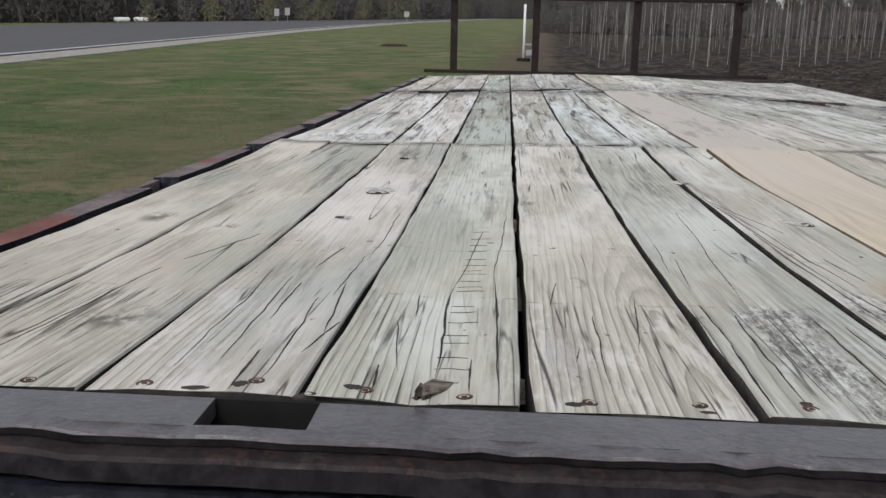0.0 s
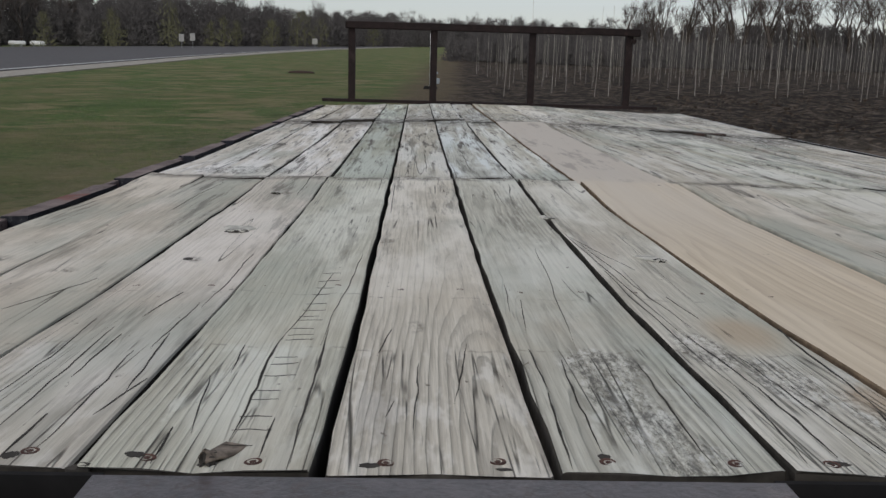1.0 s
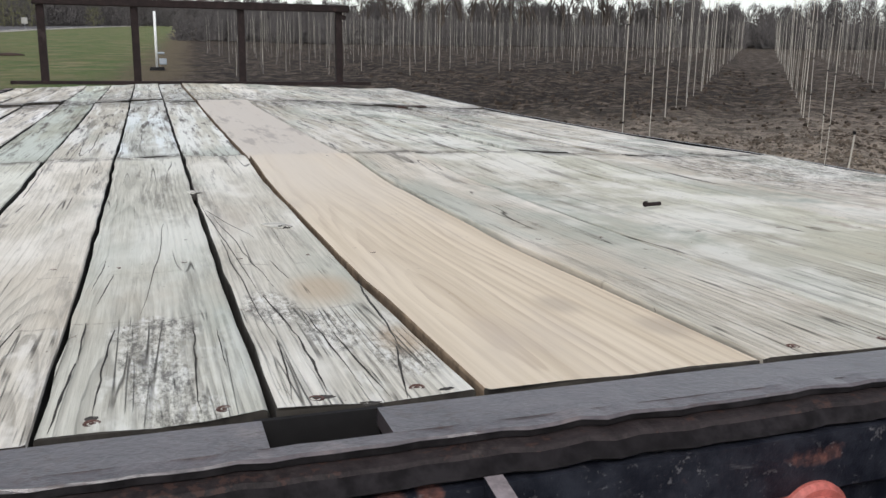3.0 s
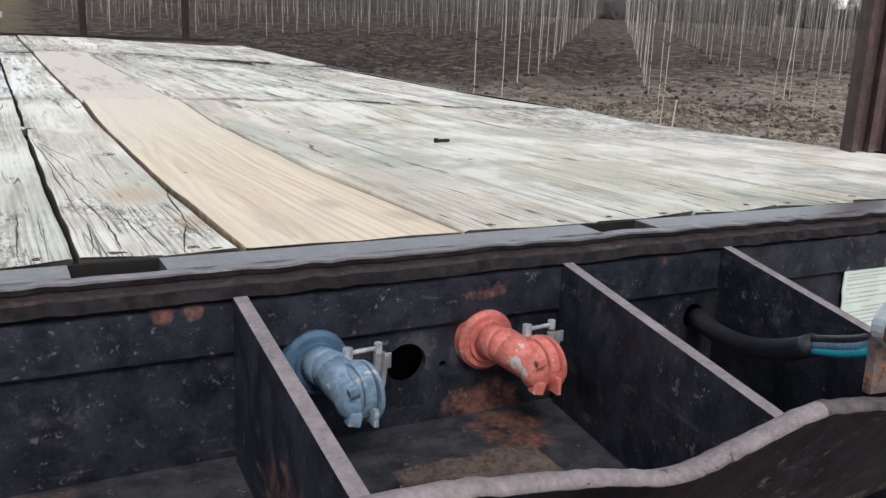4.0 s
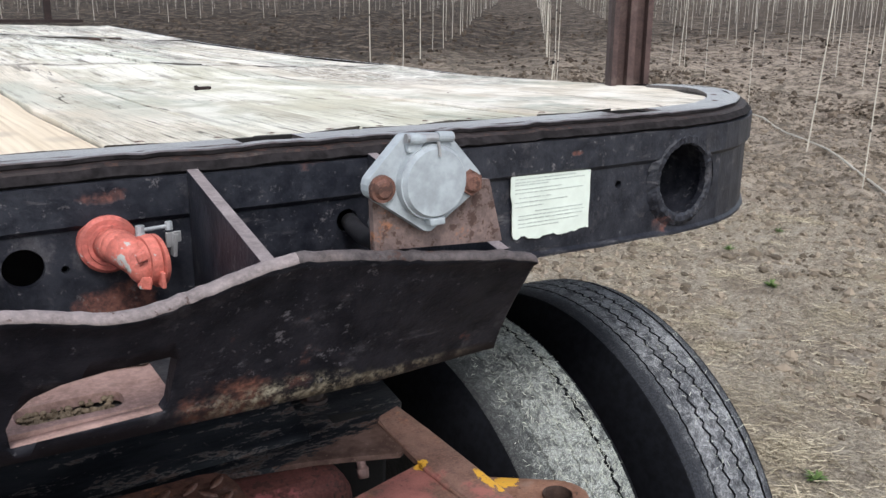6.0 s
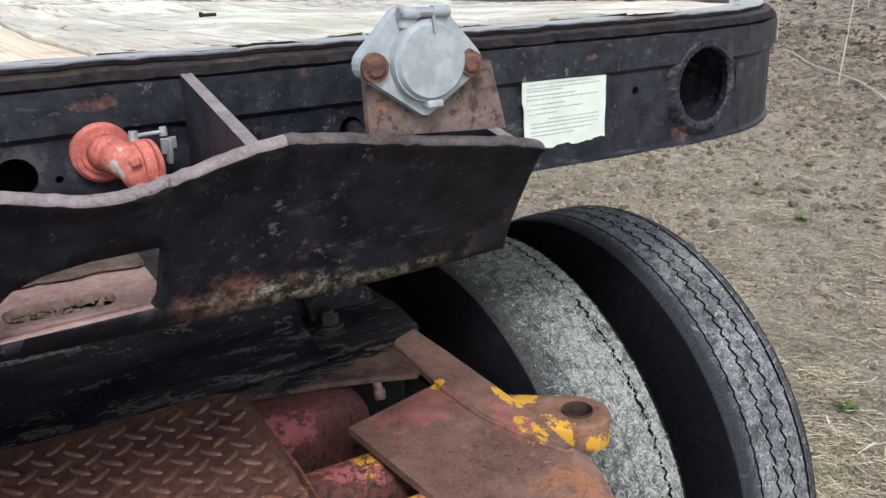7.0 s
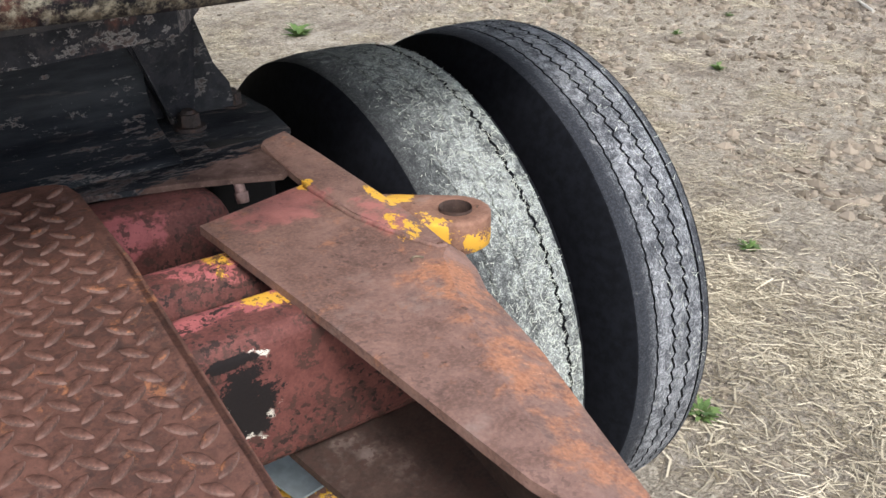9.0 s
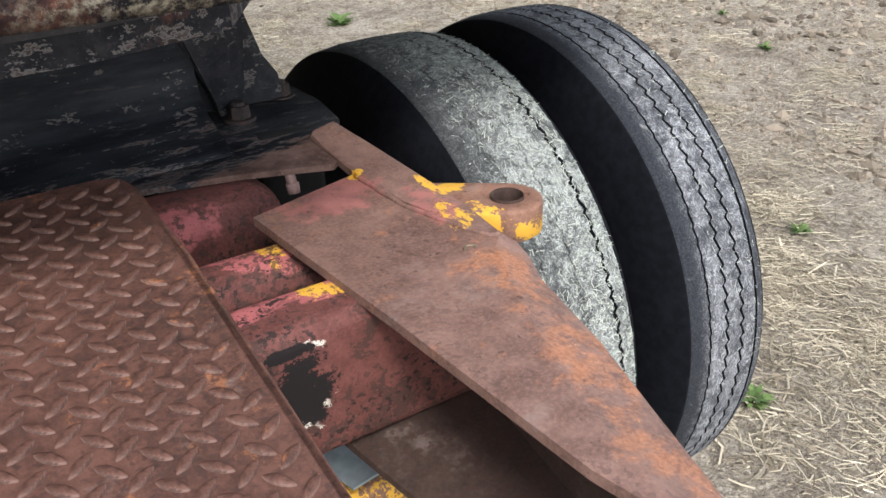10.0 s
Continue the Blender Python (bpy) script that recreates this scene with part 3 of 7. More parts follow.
    bare = m.math("MULTIPLY", m.ramp(bare, -7.5, -3.0), m.ramp(y, 26.0, 13.0))
    grass = m.mix(m.math("MULTIPLY", m.math("MULTIPLY", bare, m.ramp(m.noise(3.2, 6, 0.75), 0.40, 0.60, 0.25, 1.0)), 0.75), grass, m.mix(m.ramp(fine, 0.3, 0.7), (0.15, 0.125, 0.08), (0.30, 0.25, 0.16)))
    c = m.mix(m.ramp(edge, -0.7, -3.0), c, grass)
    h = m.math("ADD", m.math("ADD", m.math("ADD", m.math("MULTIPLY", mid, 1.0), m.math("MULTIPLY", tilth, m.ramp(x, 4.5, 9.0, 0.2, 1.6))), m.math("MULTIPLY", fine, 0.4)), m.math("MULTIPLY", crumb, 0.12))
    return m.done(c, 0.95, h, 1.0, 0.08, spec=0.15)


WOOD, PINE = weathered_wood(), fresh_pine()
# plank sides and ends, far darker than the tops, so gaps read as dark lines
WOODSIDE = plain("dark_plank_side", (0.050, 0.044, 0.037), 0.95, 0.4, 60.0)
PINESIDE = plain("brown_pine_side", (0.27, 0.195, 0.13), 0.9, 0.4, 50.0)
BLACK = painted_steel("black_paint", (0.004, 0.005, 0.010), (0.024, 0.026, 0.035), 0.655, 0.5, 8.0, (0.17, 0.16, 0.165),
                      (((-0.288, -0.28, 1.41), (0.03, 0.07, 0.06)), ((0.196, -0.084, 1.501), (0.055, 0.05, 0.020)), ((-0.046, -0.084, 1.490), (0.045, 0.05, 0.017)), ((-0.036, -0.08, 1.372), (0.08, 0.06, 0.045)), ((-0.346, -0.084, 1.503), (0.020, 0.05, 0.020)), ((-0.320, -0.084, 1.503), (0.016, 0.05, 0.018)),
                       ((0.582, -0.084, 1.484), (0.02, 0.05, 0.008)), ((-0.30, -0.24, 1.40), (0.06, 0.14, 0.09)), ((0.10, -0.25, 1.42), (0.05, 0.10, 0.07)), ((0.76, -0.08, 1.36), (0.05, 0.05, 0.03))),
                      (), ((0.070, 0.031, 0.026), (0.155, 0.068, 0.054), (0.19, 0.080, 0.064)), 0.20)
APRON = painted_steel("black_apron_paint", (0.003, 0.004, 0.007), (0.016, 0.016, 0.022), 0.62, 0.6, 7.0, (0.13, 0.125, 0.14),
                      (((0.215, -0.36, 1.38), (0.07, 0.1, 0.035)), ((-0.02, -0.35, 1.37), (0.10, 0.1, 0.035)), ((-0.3, -0.36, 1.38), (0.2, 0.1, 0.04))),
                      (((0.03, -0.345, 1.362), (0.10, 0.05, 0.02)), ((0.12, -0.345, 1.355), (0.14, 0.05, 0.010))), spec=0.16, bump=0.25)
BLACKER = painted_steel("black_grease_paint", (0.016, 0.016, 0.020), (0.036, 0.035, 0.039), 0.655, 0.5, 9.0, (0.13, 0.11, 0.10))
RIMPAINT = painted_steel("flaking_black_paint", (0.006, 0.007, 0.010), (0.022, 0.022, 0.027), 0.66, 0.55, 9.0, (0.07, 0.065, 0.066), spec=0.22, bump=0.6, peel=0.05, flake=0.55)
TABLERIM = painted_steel("flaked_turntable_paint", (0.006, 0.007, 0.011), (0.024, 0.024, 0.030), 0.62, 0.6, 9.0, (0.10, 0.088, 0.085), spec=0.2, bump=0.6, peel=0.10, flake=0.85)
DUSTFLOOR = painted_steel("dusty_black_floor", (0.016, 0.017, 0.021), (0.050, 0.050, 0.055), 0.60, 0.7, 8.0, (0.14, 0.135, 0.135), (((-0.03, -0.13, 1.36), (0.06, 0.07, 0.05)), ((-0.11, -0.22, 1.36), (0.10, 0.05, 0.05)), ((-0.45, -0.2, 1.36), (0.1, 0.1, 0.05))), spec=0.2)
SADDLEWEB = rusty_steel("worn_brown_web", (0.017, 0.013, 0.013), (0.050, 0.037, 0.034), 0.80, pits=0.46, scuff=0.15)
SADDLE = saddle_paint()
LEDGE = plain("shaded_ledge", (0.016, 0.014, 0.015), 0.9, 0.5, 70.0, bump=0.6, spec=0.12)
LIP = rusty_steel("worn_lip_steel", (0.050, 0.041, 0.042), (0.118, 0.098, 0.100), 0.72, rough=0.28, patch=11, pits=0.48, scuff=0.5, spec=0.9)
LIP.node_tree.nodes["Principled BSDF"].inputs["Coat Weight"].default_value = 0.35
LIP.node_tree.nodes["Principled BSDF"].inputs["Coat Roughness"].default_value = 0.30
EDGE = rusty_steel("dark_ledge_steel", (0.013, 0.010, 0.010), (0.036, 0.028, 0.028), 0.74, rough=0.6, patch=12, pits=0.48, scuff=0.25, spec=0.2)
RAIL = rusty_steel("worn_rail_steel", (0.13, 0.098, 0.092), (0.26, 0.205, 0.195), 0.66, ((0.24, 0.085, 0.062), 0.53), rough=0.7, patch=4.0, pits=0.46, pink_at=(((-1.29, 0.50, 1.52), (0.1, 0.22, 0.1)), ((-1.29, 1.2, 1.52), (0.1, 0.12, 0.1))))
STAKE = rusty_steel("brown_stake_steel", (0.040, 0.025, 0.024), (0.082, 0.052, 0.048), 0.74, rough=0.7, pits=0.40, scuff=0.2)
RACK = rusty_steel("brown_rack_steel", (0.010, 0.006, 0.006), (0.025, 0.015, 0.014), 0.84, rough=0.8, pits=0.40, scuff=0.08)
ARMRUST = rusty_steel("rusted_arm_plate", (0.120, 0.066, 0.051), (0.238, 0.141, 0.114), 0.64, ((0.35, 0.135, 0.118), 0.535), 0.45, rough=0.6, patch=6.0, pits=0.42,
                      pink_at=(((0.31, -0.07, 1.04), (0.13, 0.10, 0.1)), ((0.40, -0.16, 1.04), (0.06, 0.12, 0.1))), yellow_at=(((0.398, -0.205, 1.04), (0.04, 0.075, 0.1)), ((0.418, -0.12, 1.04), (0.022, 0.07, 0.1)), ((0.362, -0.03, 1.04), (0.02, 0.02, 0.1))),
                      orange_at=(((0.375, -0.33, 1.04), (0.06, 0.12, 0.1)), ((0.355, -0.48, 1.04), (0.06, 0.14, 0.1)), ((0.315, -0.62, 1.04), (0.06, 0.12, 0.1))), scuff=0.5, specks=0.35)
LUG = rusty_steel("yellow_lug_paint", (0.15, 0.075, 0.05), (0.25, 0.135, 0.095), 0.62, None, 0.44, patch=9.0, pits=0.44, yellow_at=(((0.44, -0.20, 1.02), (0.05, 0.07, 0.06)), ((0.51, -0.235, 1.012), (0.10, 0.08, 0.030)), ((0.445, -0.125, 1.04), (0.04, 0.03, 0.03)), ((0.1, -0.12, 0.6), (0.6, 0.2, 0.2))))
REDTUBE = rusty_steel("faded_red_paint", (0.088, 0.031, 0.026), (0.170, 0.062, 0.053), 0.72, ((0.42, 0.125, 0.125), 0.52), 0.45, patch=6.0, pits=0.50, specks=1.0, pink_at=(((0.17, -0.235, 1.035), (0.14, 0.05, 0.035)), ((0.2, -0.11, 1.01), (0.14, 0.06, 0.04)), ((0.15, 0.02, 1.01), (0.12, 0.05, 0.05))),
                      yellow_at=(((0.215, -0.10, 1.01), (0.07, 0.09, 0.06)), ((0.225, -0.235, 1.03), (0.09, 0.06, 0.05))),
                      bare_at=(((0.155, -0.300, 0.958), (0.050, 0.05, 0.070)), ((0.14, -0.30, 1.01), (0.05, 0.03, 0.012))))
DIAMOND = rusty_steel("rusted_tread_plate", (0.057, 0.027, 0.020), (0.128, 0.060, 0.045), 0.58, rough=0.65, patch=13.0, pits=0.48, scuff=0.3, specks=0.5)
FLOORRUST = rusty_steel("pinkish_rust_floor", (0.20, 0.125, 0.11), (0.36, 0.24, 0.215), 0.72, patch=8.0, pits=0.38)
DIRTRUST = rusty_steel("dirty_rust_floor", (0.050, 0.036, 0.030), (0.13, 0.10, 0.08), 0.66, patch=14.0, scuff=0.6)
BROWNWEB = rusty_steel("dark_brown_web", (0.036, 0.023, 0.019), (0.072, 0.045, 0.036), 0.76)
RIBTOP = rusty_steel("bare_rib_edge", (0.165, 0.140, 0.142), (0.27, 0.232, 0.235), 0.78, patch=12, pits=0.41, scuff=0.2)
WORNRIM = rusty_steel("worn_apron_rim", (0.040, 0.034, 0.036), (0.105, 0.090, 0.092), 0.78, patch=12, pits=0.46, scuff=0.35)
RUSTRED = rusty_steel("rusted_bolt_head", (0.085, 0.042, 0.034), (0.17, 0.085, 0.066), 0.6, patch=30)
SCREW = rusty_steel("rusted_screw", (0.062, 0.031, 0.025), (0.135, 0.070, 0.055), 0.7, patch=40, scuff=0.1)
LUGTOP = rusty_steel("worn_raised_lug", (0.060, 0.030, 0.023), (0.130, 0.064, 0.049), 0.54, rough=0.55, patch=26, pits=0.46, scuff=0.25, spec=0.2)
LUGRIM = rusty_steel("lit_lug_flank", (0.078, 0.043, 0.034), (0.165, 0.098, 0.080), 0.64, rough=0.55, patch=26, pits=0.48, scuff=0.3, spec=0.2)
FLAKE = plain("grey_wood_flake", (0.55, 0.53, 0.475), 0.9, 0.3, 90.0, bump=0.5)
CURL = plain("brown_wood_curl", (0.20, 0.165, 0.135), 0.9, 0.5, 110.0, bump=0.5)
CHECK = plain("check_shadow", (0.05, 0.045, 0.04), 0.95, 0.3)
MUD = plain("dried_mud", (0.17, 0.13, 0.09), 0.95, 0.4, 60, bump=0.6)
# near-black: stands in for shade in hollows and gaps, and colours small dark parts
DARK = plain("near_black_and_shade", (0.012, 0.011, 0.011), 0.9, 0.2)
RUBBER = plain("black_rubber", (0.006, 0.0065, 0.009), 0.85, 0.35, 60.0, spec=0.10)
CABLE = plain("worn_cable_rubber", (0.024, 0.024, 0.028), 0.42, 0.4, 60.0, spec=0.5)
TREAD_OUT = tread("dusty_tread", (0.016, 0.018, 0.024), (0.42, 0.43, 0.45), 1.0, 0.955, 1.000, 1.095)
TREAD_IN = tread("straw_dusted_tread", (0.024, 0.025, 0.028), (0.47, 0.50, 0.475), 1.2, 0.58, 0.735)
GREY = plain("grey_socket_paint", (0.305, 0.338, 0.365), 0.5, 0.2, 50.0)
BLUEDARK = plain("blue_rubber_face", (0.055, 0.105, 0.165), 0.6, 0.25, 45.0)


def chipped_paint(name, color, grime):
    m = Mat(name, 0.5)
    n, f = m.noise(38, 5, 0.7), m.noise(170, 4, 0.65)
    c = m.mix(m.ramp(f, 0.3, 0.7), tuple(v * 0.78 for v in color), tuple(min(1, v * 1.18) for v in color))
    c = m.mix(m.ramp(m.noise(24, 4, 0.65), 0.48, 0.70, 0.0, 0.7), c, grime)
    c = m.mix(m.ramp(n, 0.60, 0.62), c, (0.40, 0.41, 0.39))
    c = m.mix(m.ramp(m.noise(120, 3, 0.6), 0.66, 0.72, 0.0, 0.8), c, grime)
    return m.done(c, 0.55, m.math("ADD", n, m.math("MULTIPLY", f, 0.5)), 0.6, 0.0025, spec=0.35)


BLUE = chipped_paint("faded_blue_paint", (0.18, 0.265, 0.355), (0.06, 0.09, 0.125))
RED = chipped_paint("faded_red_paint_coat", (0.56, 0.165, 0.13), (0.28, 0.085, 0.07))
REDFACE = chipped_paint("red_rubber_face", (0.50, 0.14, 0.115), (0.26, 0.08, 0.065))
LEVER = plain("worn_lever_metal", (0.34, 0.36, 0.38), 0.5, 0.3, 90.0, 0.2)
STEEL = plain("dull_zinc", (0.36, 0.36, 0.37), 0.4, 0.2, 60.0, 0.6)
PAPER = plain("printed_paper", (0.58, 0.64, 0.585), 0.7, 0.06, 30.0, bump=0.05)
INK = plain("grey_ink", (0.36, 0.40, 0.38), 0.8, 0.2)
CYAN = plain("cyan_wire", (0.02, 0.36, 0.46), 0.4, 0.1)
TIN = plain("grey_sheet_metal", (0.20, 0.225, 0.235), 0.5, 0.2, 25)
SOIL = soil()
CLOD = clod_earth()
STRAW = varied("dry_straw", (0.15, 0.122, 0.082), (0.72, 0.635, 0.475), 0.8, 3.0, 1.5)
BLADE = grass_blades()
WEED = varied("weed_leaves", (0.055, 0.10, 0.03), (0.16, 0.235, 0.075), 0.7)
ASPHALT = plain("asphalt", (0.105, 0.100, 0.102), 0.9, 0.15, 3.0)
GRAVEL = plain("gravel_shoulder", (0.36, 0.33, 0.29), 0.95, 0.25, 4.0)
WHITE = plain("white_paint", (0.78, 0.78, 0.76), 0.6, 0.08, 12.0)
SIGN = plain("dull_sign_face", (0.36, 0.35, 0.33), 0.6, 0.12, 3.0)
CHAFF = varied("pale_chaff", (0.22, 0.24, 0.21), (0.62, 0.64, 0.56), 0.85)
CANE = varied("pale_cane", (0.36, 0.33, 0.28), (0.66, 0.62, 0.54), 0.7)
BARK = plain("bark", (0.085, 0.07, 0.06), 0.95, 0.3, 6.0)
TWIG = varied("bare_twigs", (0.075, 0.062, 0.056), (0.17, 0.14, 0.125), 0.95)
WOODS = varied("bare_woods", (0.075, 0.069, 0.068), (0.150, 0.138, 0.132), 0.95, 0.2)
BUDS = varied("spring_leaves", (0.085, 0.083, 0.052), (0.165, 0.160, 0.090), 0.9, 0.2)

# ---- mesh helpers ----


def to_mesh(bm, name, smooth=False):
    me = bpy.data.meshes.new(name)
    bmesh.ops.recalc_face_normals(bm, faces=bm.faces)
    bm.to_mesh(me)
    bm.free()
    if smooth:
        me.polygons.foreach_set("use_smooth", [True] * len(me.polygons))
    return me


def part(name, shape, material, parent, label="", smooth=False):
    """Links a bmesh or a mesh as one object under a thing or a part."""
    me = shape if isinstance(shape, bpy.types.Mesh) else to_mesh(shape, name, smooth)
    for mm in material if isinstance(material, (list, tuple)) else [material]:
        me.materials.append(mm)
    ob = new(name, me)
    if parent:
        ob.parent = parent
        ob.matrix_parent_inverse = parent.matrix_basis.inverted()
    return tagged(ob, label)


def thing(name, label, category, at=(0, 0, 0), group="", kind=""):
    ob = new(name)
    ob.location = at
    ob.empty_display_size = 0.1
    bpy.context.view_layer.update()
    return tagged(ob, label, category, group, kind)


def raw(name, verts, faces, smooth=False):
    me = bpy.data.meshes.new(name)
    me.from_pydata(verts, [], faces)
    me.update()
    if smooth:
        me.polygons.foreach_set("use_smooth", [True] * len(me.polygons))
    return me


def box(bm, cx, cy, cz, sx, sy, sz, bevel=0.0, turn=None, seg=2):
    made = bmesh.ops.create_cube(bm, size=1.0)["verts"]
    bmesh.ops.scale(bm, vec=(sx, sy, sz), verts=made)
    if bevel:
        edges = list({e for v in made for e in v.link_edges})
        got = bmesh.ops.bevel(bm, geom=edges, offset=bevel, segments=seg, affect="EDGES", profile=0.5)
        made = list({v for f in got["faces"] for v in f.verts} | {v for v in made if v.is_valid})
    if turn is not None:
        bmesh.ops.transform(bm, matrix=turn, verts=made)
    bmesh.ops.translate(bm, vec=(cx, cy, cz), verts=made)
    return made


def rod(bm, a, b, ra, rb=None, n=12, caps=True):
    a, b = Vector(a), Vector(b)
    rb = ra if rb is None else rb
    turn = (b - a).to_track_quat("Z", "Y").to_matrix().to_4x4()
    made = bmesh.ops.create_cone(bm, cap_ends=caps, segments=n, radius1=ra, radius2=rb, depth=(b - a).length)["verts"]
    bmesh.ops.transform(bm, matrix=Matrix.Translation((a + b) / 2) @ turn, verts=made)
    return made


def ball(bm, at, r, squash=(1, 1, 1), n=12):
    made = bmesh.ops.create_uvsphere(bm, u_segments=n, v_segments=n // 2 + 2, radius=r)["verts"]
    bmesh.ops.scale(bm, vec=squash, verts=made)
    bmesh.ops.translate(bm, vec=at, verts=made)
    return made


def slab(bm, pts, thick, down=(0, 0, -1), bevel=0.0):
    """A plate from the outline of its upper face (3D points) and its thickness."""
    top = [bm.verts.new(p) for p in pts]
    low = [bm.verts.new(Vector(p) + Vector(down) * thick) for p in pts]
    n = len(pts)
    bm.faces.new(top)
    bm.faces.new(low[::-1])
    sides = [bm.faces.new((top[i], low[i], low[(i + 1) % n], top[(i + 1) % n])) for i in range(n)]
    if bevel:
        bmesh.ops.bevel(bm, geom=[e for e in {e for v in top for e in v.link_edges if e.other_vert(v) in top}], offset=bevel, segments=2, affect="EDGES")
    return sides


def tube_along(bm, pts, r, n=10):
    pts = [Vector(p) for p in pts]
    rings = []
    for i, p in enumerate(pts):
        d = (pts[min(i + 1, len(pts) - 1)] - pts[max(i - 1, 0)]).normalized()
        q = d.to_track_quat("Z", "Y")
        rr = r[i] if isinstance(r, (list, tuple)) else r
        rings.append([bm.verts.new(p + q @ Vector((rr * math.cos(2 * math.pi * k / n), rr * math.sin(2 * math.pi * k / n), 0))) for k in range(n)])
    for a, b in zip(rings, rings[1:]):
        for k in range(n):
            bm.faces.new((a[k], a[(k + 1) % n], b[(k + 1) % n], b[k]))
    bm.faces.new(rings[0][::-1])
    bm.faces.new(rings[-1])


def bezier(a, b, c, d, n=12):
    a, b, c, d = Vector(a), Vector(b), Vector(c), Vector(d)
    return [a * (1 - t) ** 3 + b * 3 * t * (1 - t) ** 2 + c * 3 * t * t * (1 - t) + d * t ** 3 for t in [i / n for i in range(n + 1)]]


def sweep(path, profile, closed_profile=True):
    """Sweeps a (inward, z) profile along a level outline of (point, inward normal, dz)."""
    verts, faces = [], []
    m = len(profile)
    for (p, nrm, dz) in path:
        for d, z in profile:
            verts.append((p[0] + nrm[0] * d, p[1] + nrm[1] * d, z + dz))
    for i in range(len(path) - 1):
        for k in range(m if closed_profile else m - 1):
            k2 = (k + 1) % m
            faces.append((i * m + k, i * m + k2, (i + 1) * m + k2, (i + 1) * m + k))
    if closed_profile:
        faces.append(tuple(range(m))[::-1])
        faces.append(tuple((len(path) - 1) * m + k for k in range(m)))
    return verts, faces


def rough_sweep(path, profile, wobble, seed):
    """A sweep whose profile points waver along the way, each by its own share."""
    verts, faces = sweep(path, profile)
    m, run, out, last = len(profile), 0.0, [], None
    for i, (p, nrm, dz) in enumerate(path):
        run += 0.0 if last is None else math.hypot(p[0] - last[0], p[1] - last[1])
        last = p
        for k in range(m):
            x, y, z = verts[i * m + k]
            d = wobble[k] * (noise.noise(Vector((run * 9, k * 2.3, seed))) + 0.7 * noise.noise(Vector((run * 37, k * 1.7, seed + 5))))
            e = 0.4 * wobble[k] * noise.noise(Vector((run * 16, k * 3.1, seed + 9)))
            out.append((x + nrm[0] * d, y + nrm[1] * d, z + e))
    return out, faces


def carve(ob, cutter):
    """Cuts the cutter's mesh out of ob for good."""
    mod = ob.modifiers.new("cut", "BOOLEAN")
    mod.object, mod.operation, mod.solver = cutter, "DIFFERENCE", "EXACT"
    bpy.context.view_layer.update()
    me = bpy.data.meshes.new_from_object(ob.evaluated_get(bpy.context.evaluated_depsgraph_get()))
    ob.modifiers.remove(mod)
    ob.data = me
    old = cutter.data
    bpy.data.objects.remove(cutter)
    bpy.data.meshes.remove(old)


def lerp_table(table, x):
    return float(np.interp(x, [a for a, _ in table], [b for _, b in table]))


def smooth01(v):
    v = min(1.0, max(0.0, v))
    return v * v * (3 - 2 * v)


# ---- ground, road and the distance ----
def ground_z(x, y):
    return 0.013 * (x - 1.1) + 0.033 * (y - 0.385)


def field_edge(y):
    return 0.9 + 0.045 * (y - 20.0)


def rough_z(x, y):
    z = ground_z(x, y)
    s = smooth01((x - field_edge(y)) / 2.0)
    nearby = smooth01((75 - math.hypot(x, y)) / 45.0)
    lump = noise.fractal(Vector((x * 0.9, y * 0.9, 0)), 1.0, 2.0, 5) * 0.055 + noise.fractal(Vector((x * 6, y * 6, 3)), 0.7, 2.0, 3) * 0.024
    p = x * 0.79 - y * 0.613
    lump += smooth01((x - 5.5) / 3.0) * (0.055 * math.cos((p - 0.85) * 2 * math.pi / 2.5) + 0.05 * noise.fractal(Vector((x * 1.7, y * 1.7, 7)), 0.9, 2.0, 4))
    lump += 0.034 * smooth01((x - 3.2) / 1.4) * smooth01((24 - y) / 10) * noise.fractal(Vector((x * 5, y * 5, 21)), 0.8, 2.0, 4)
    hill = noise.noise(Vector((x * 0.16, y * 0.16, 4.0))) * 0.16
    under = smooth01(math.hypot(x - 1.0, y - 0.4) / 1.4)
    return z + (s * (lump * (0.45 + 0.55 * smooth01((x - 3.4) / 2.5)) + hill * smooth01((x - 4) / 5)) + (1 - s) * lump * 0.35) * nearby * under


def graded(lo, hi, near_lo, near_hi, step, grow=1.065):
    out = list(np.arange(near_lo, near_hi + step / 2, step))
    s, v = step, near_hi
    while v < hi:
        s *= grow
        v = min(hi, v + s)
        out.append(v)
    s, v, low = step, near_lo, []
    while v > lo:
        s *= grow
        v = max(lo, v - s)
        low.append(v)
    return low[::-1] + out


def build_ground():
    xs = graded(-1500, 1500, 0.2, 7.5, 0.055)
    ys = graded(-900, 2500, -1.2, 8.5, 0.065)
    verts = [(x, y, rough_z(x, y)) for y in ys for x in xs]
    n = len(xs)
    faces = [(j * n + i, j * n + i + 1, (j + 1) * n + i + 1, (j + 1) * n + i) for j in range(len(ys) - 1) for i in range(n - 1)]
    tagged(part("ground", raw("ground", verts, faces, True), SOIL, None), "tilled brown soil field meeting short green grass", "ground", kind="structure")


ROAD = [(-300, -14.0), (-60, -16.0), (0, -17.5), (40, -18.3), (80, -19.3), (120, -18.5), (160, -15.8), (210, -9.5), (270, 0.0), (350, 17.0), (450, 42.0), (900, 190.0)]


JUNCTION = [(-300, 42.0), (140, 41.0), (200, 30.0), (260, 14.0), (900, 11.0)]


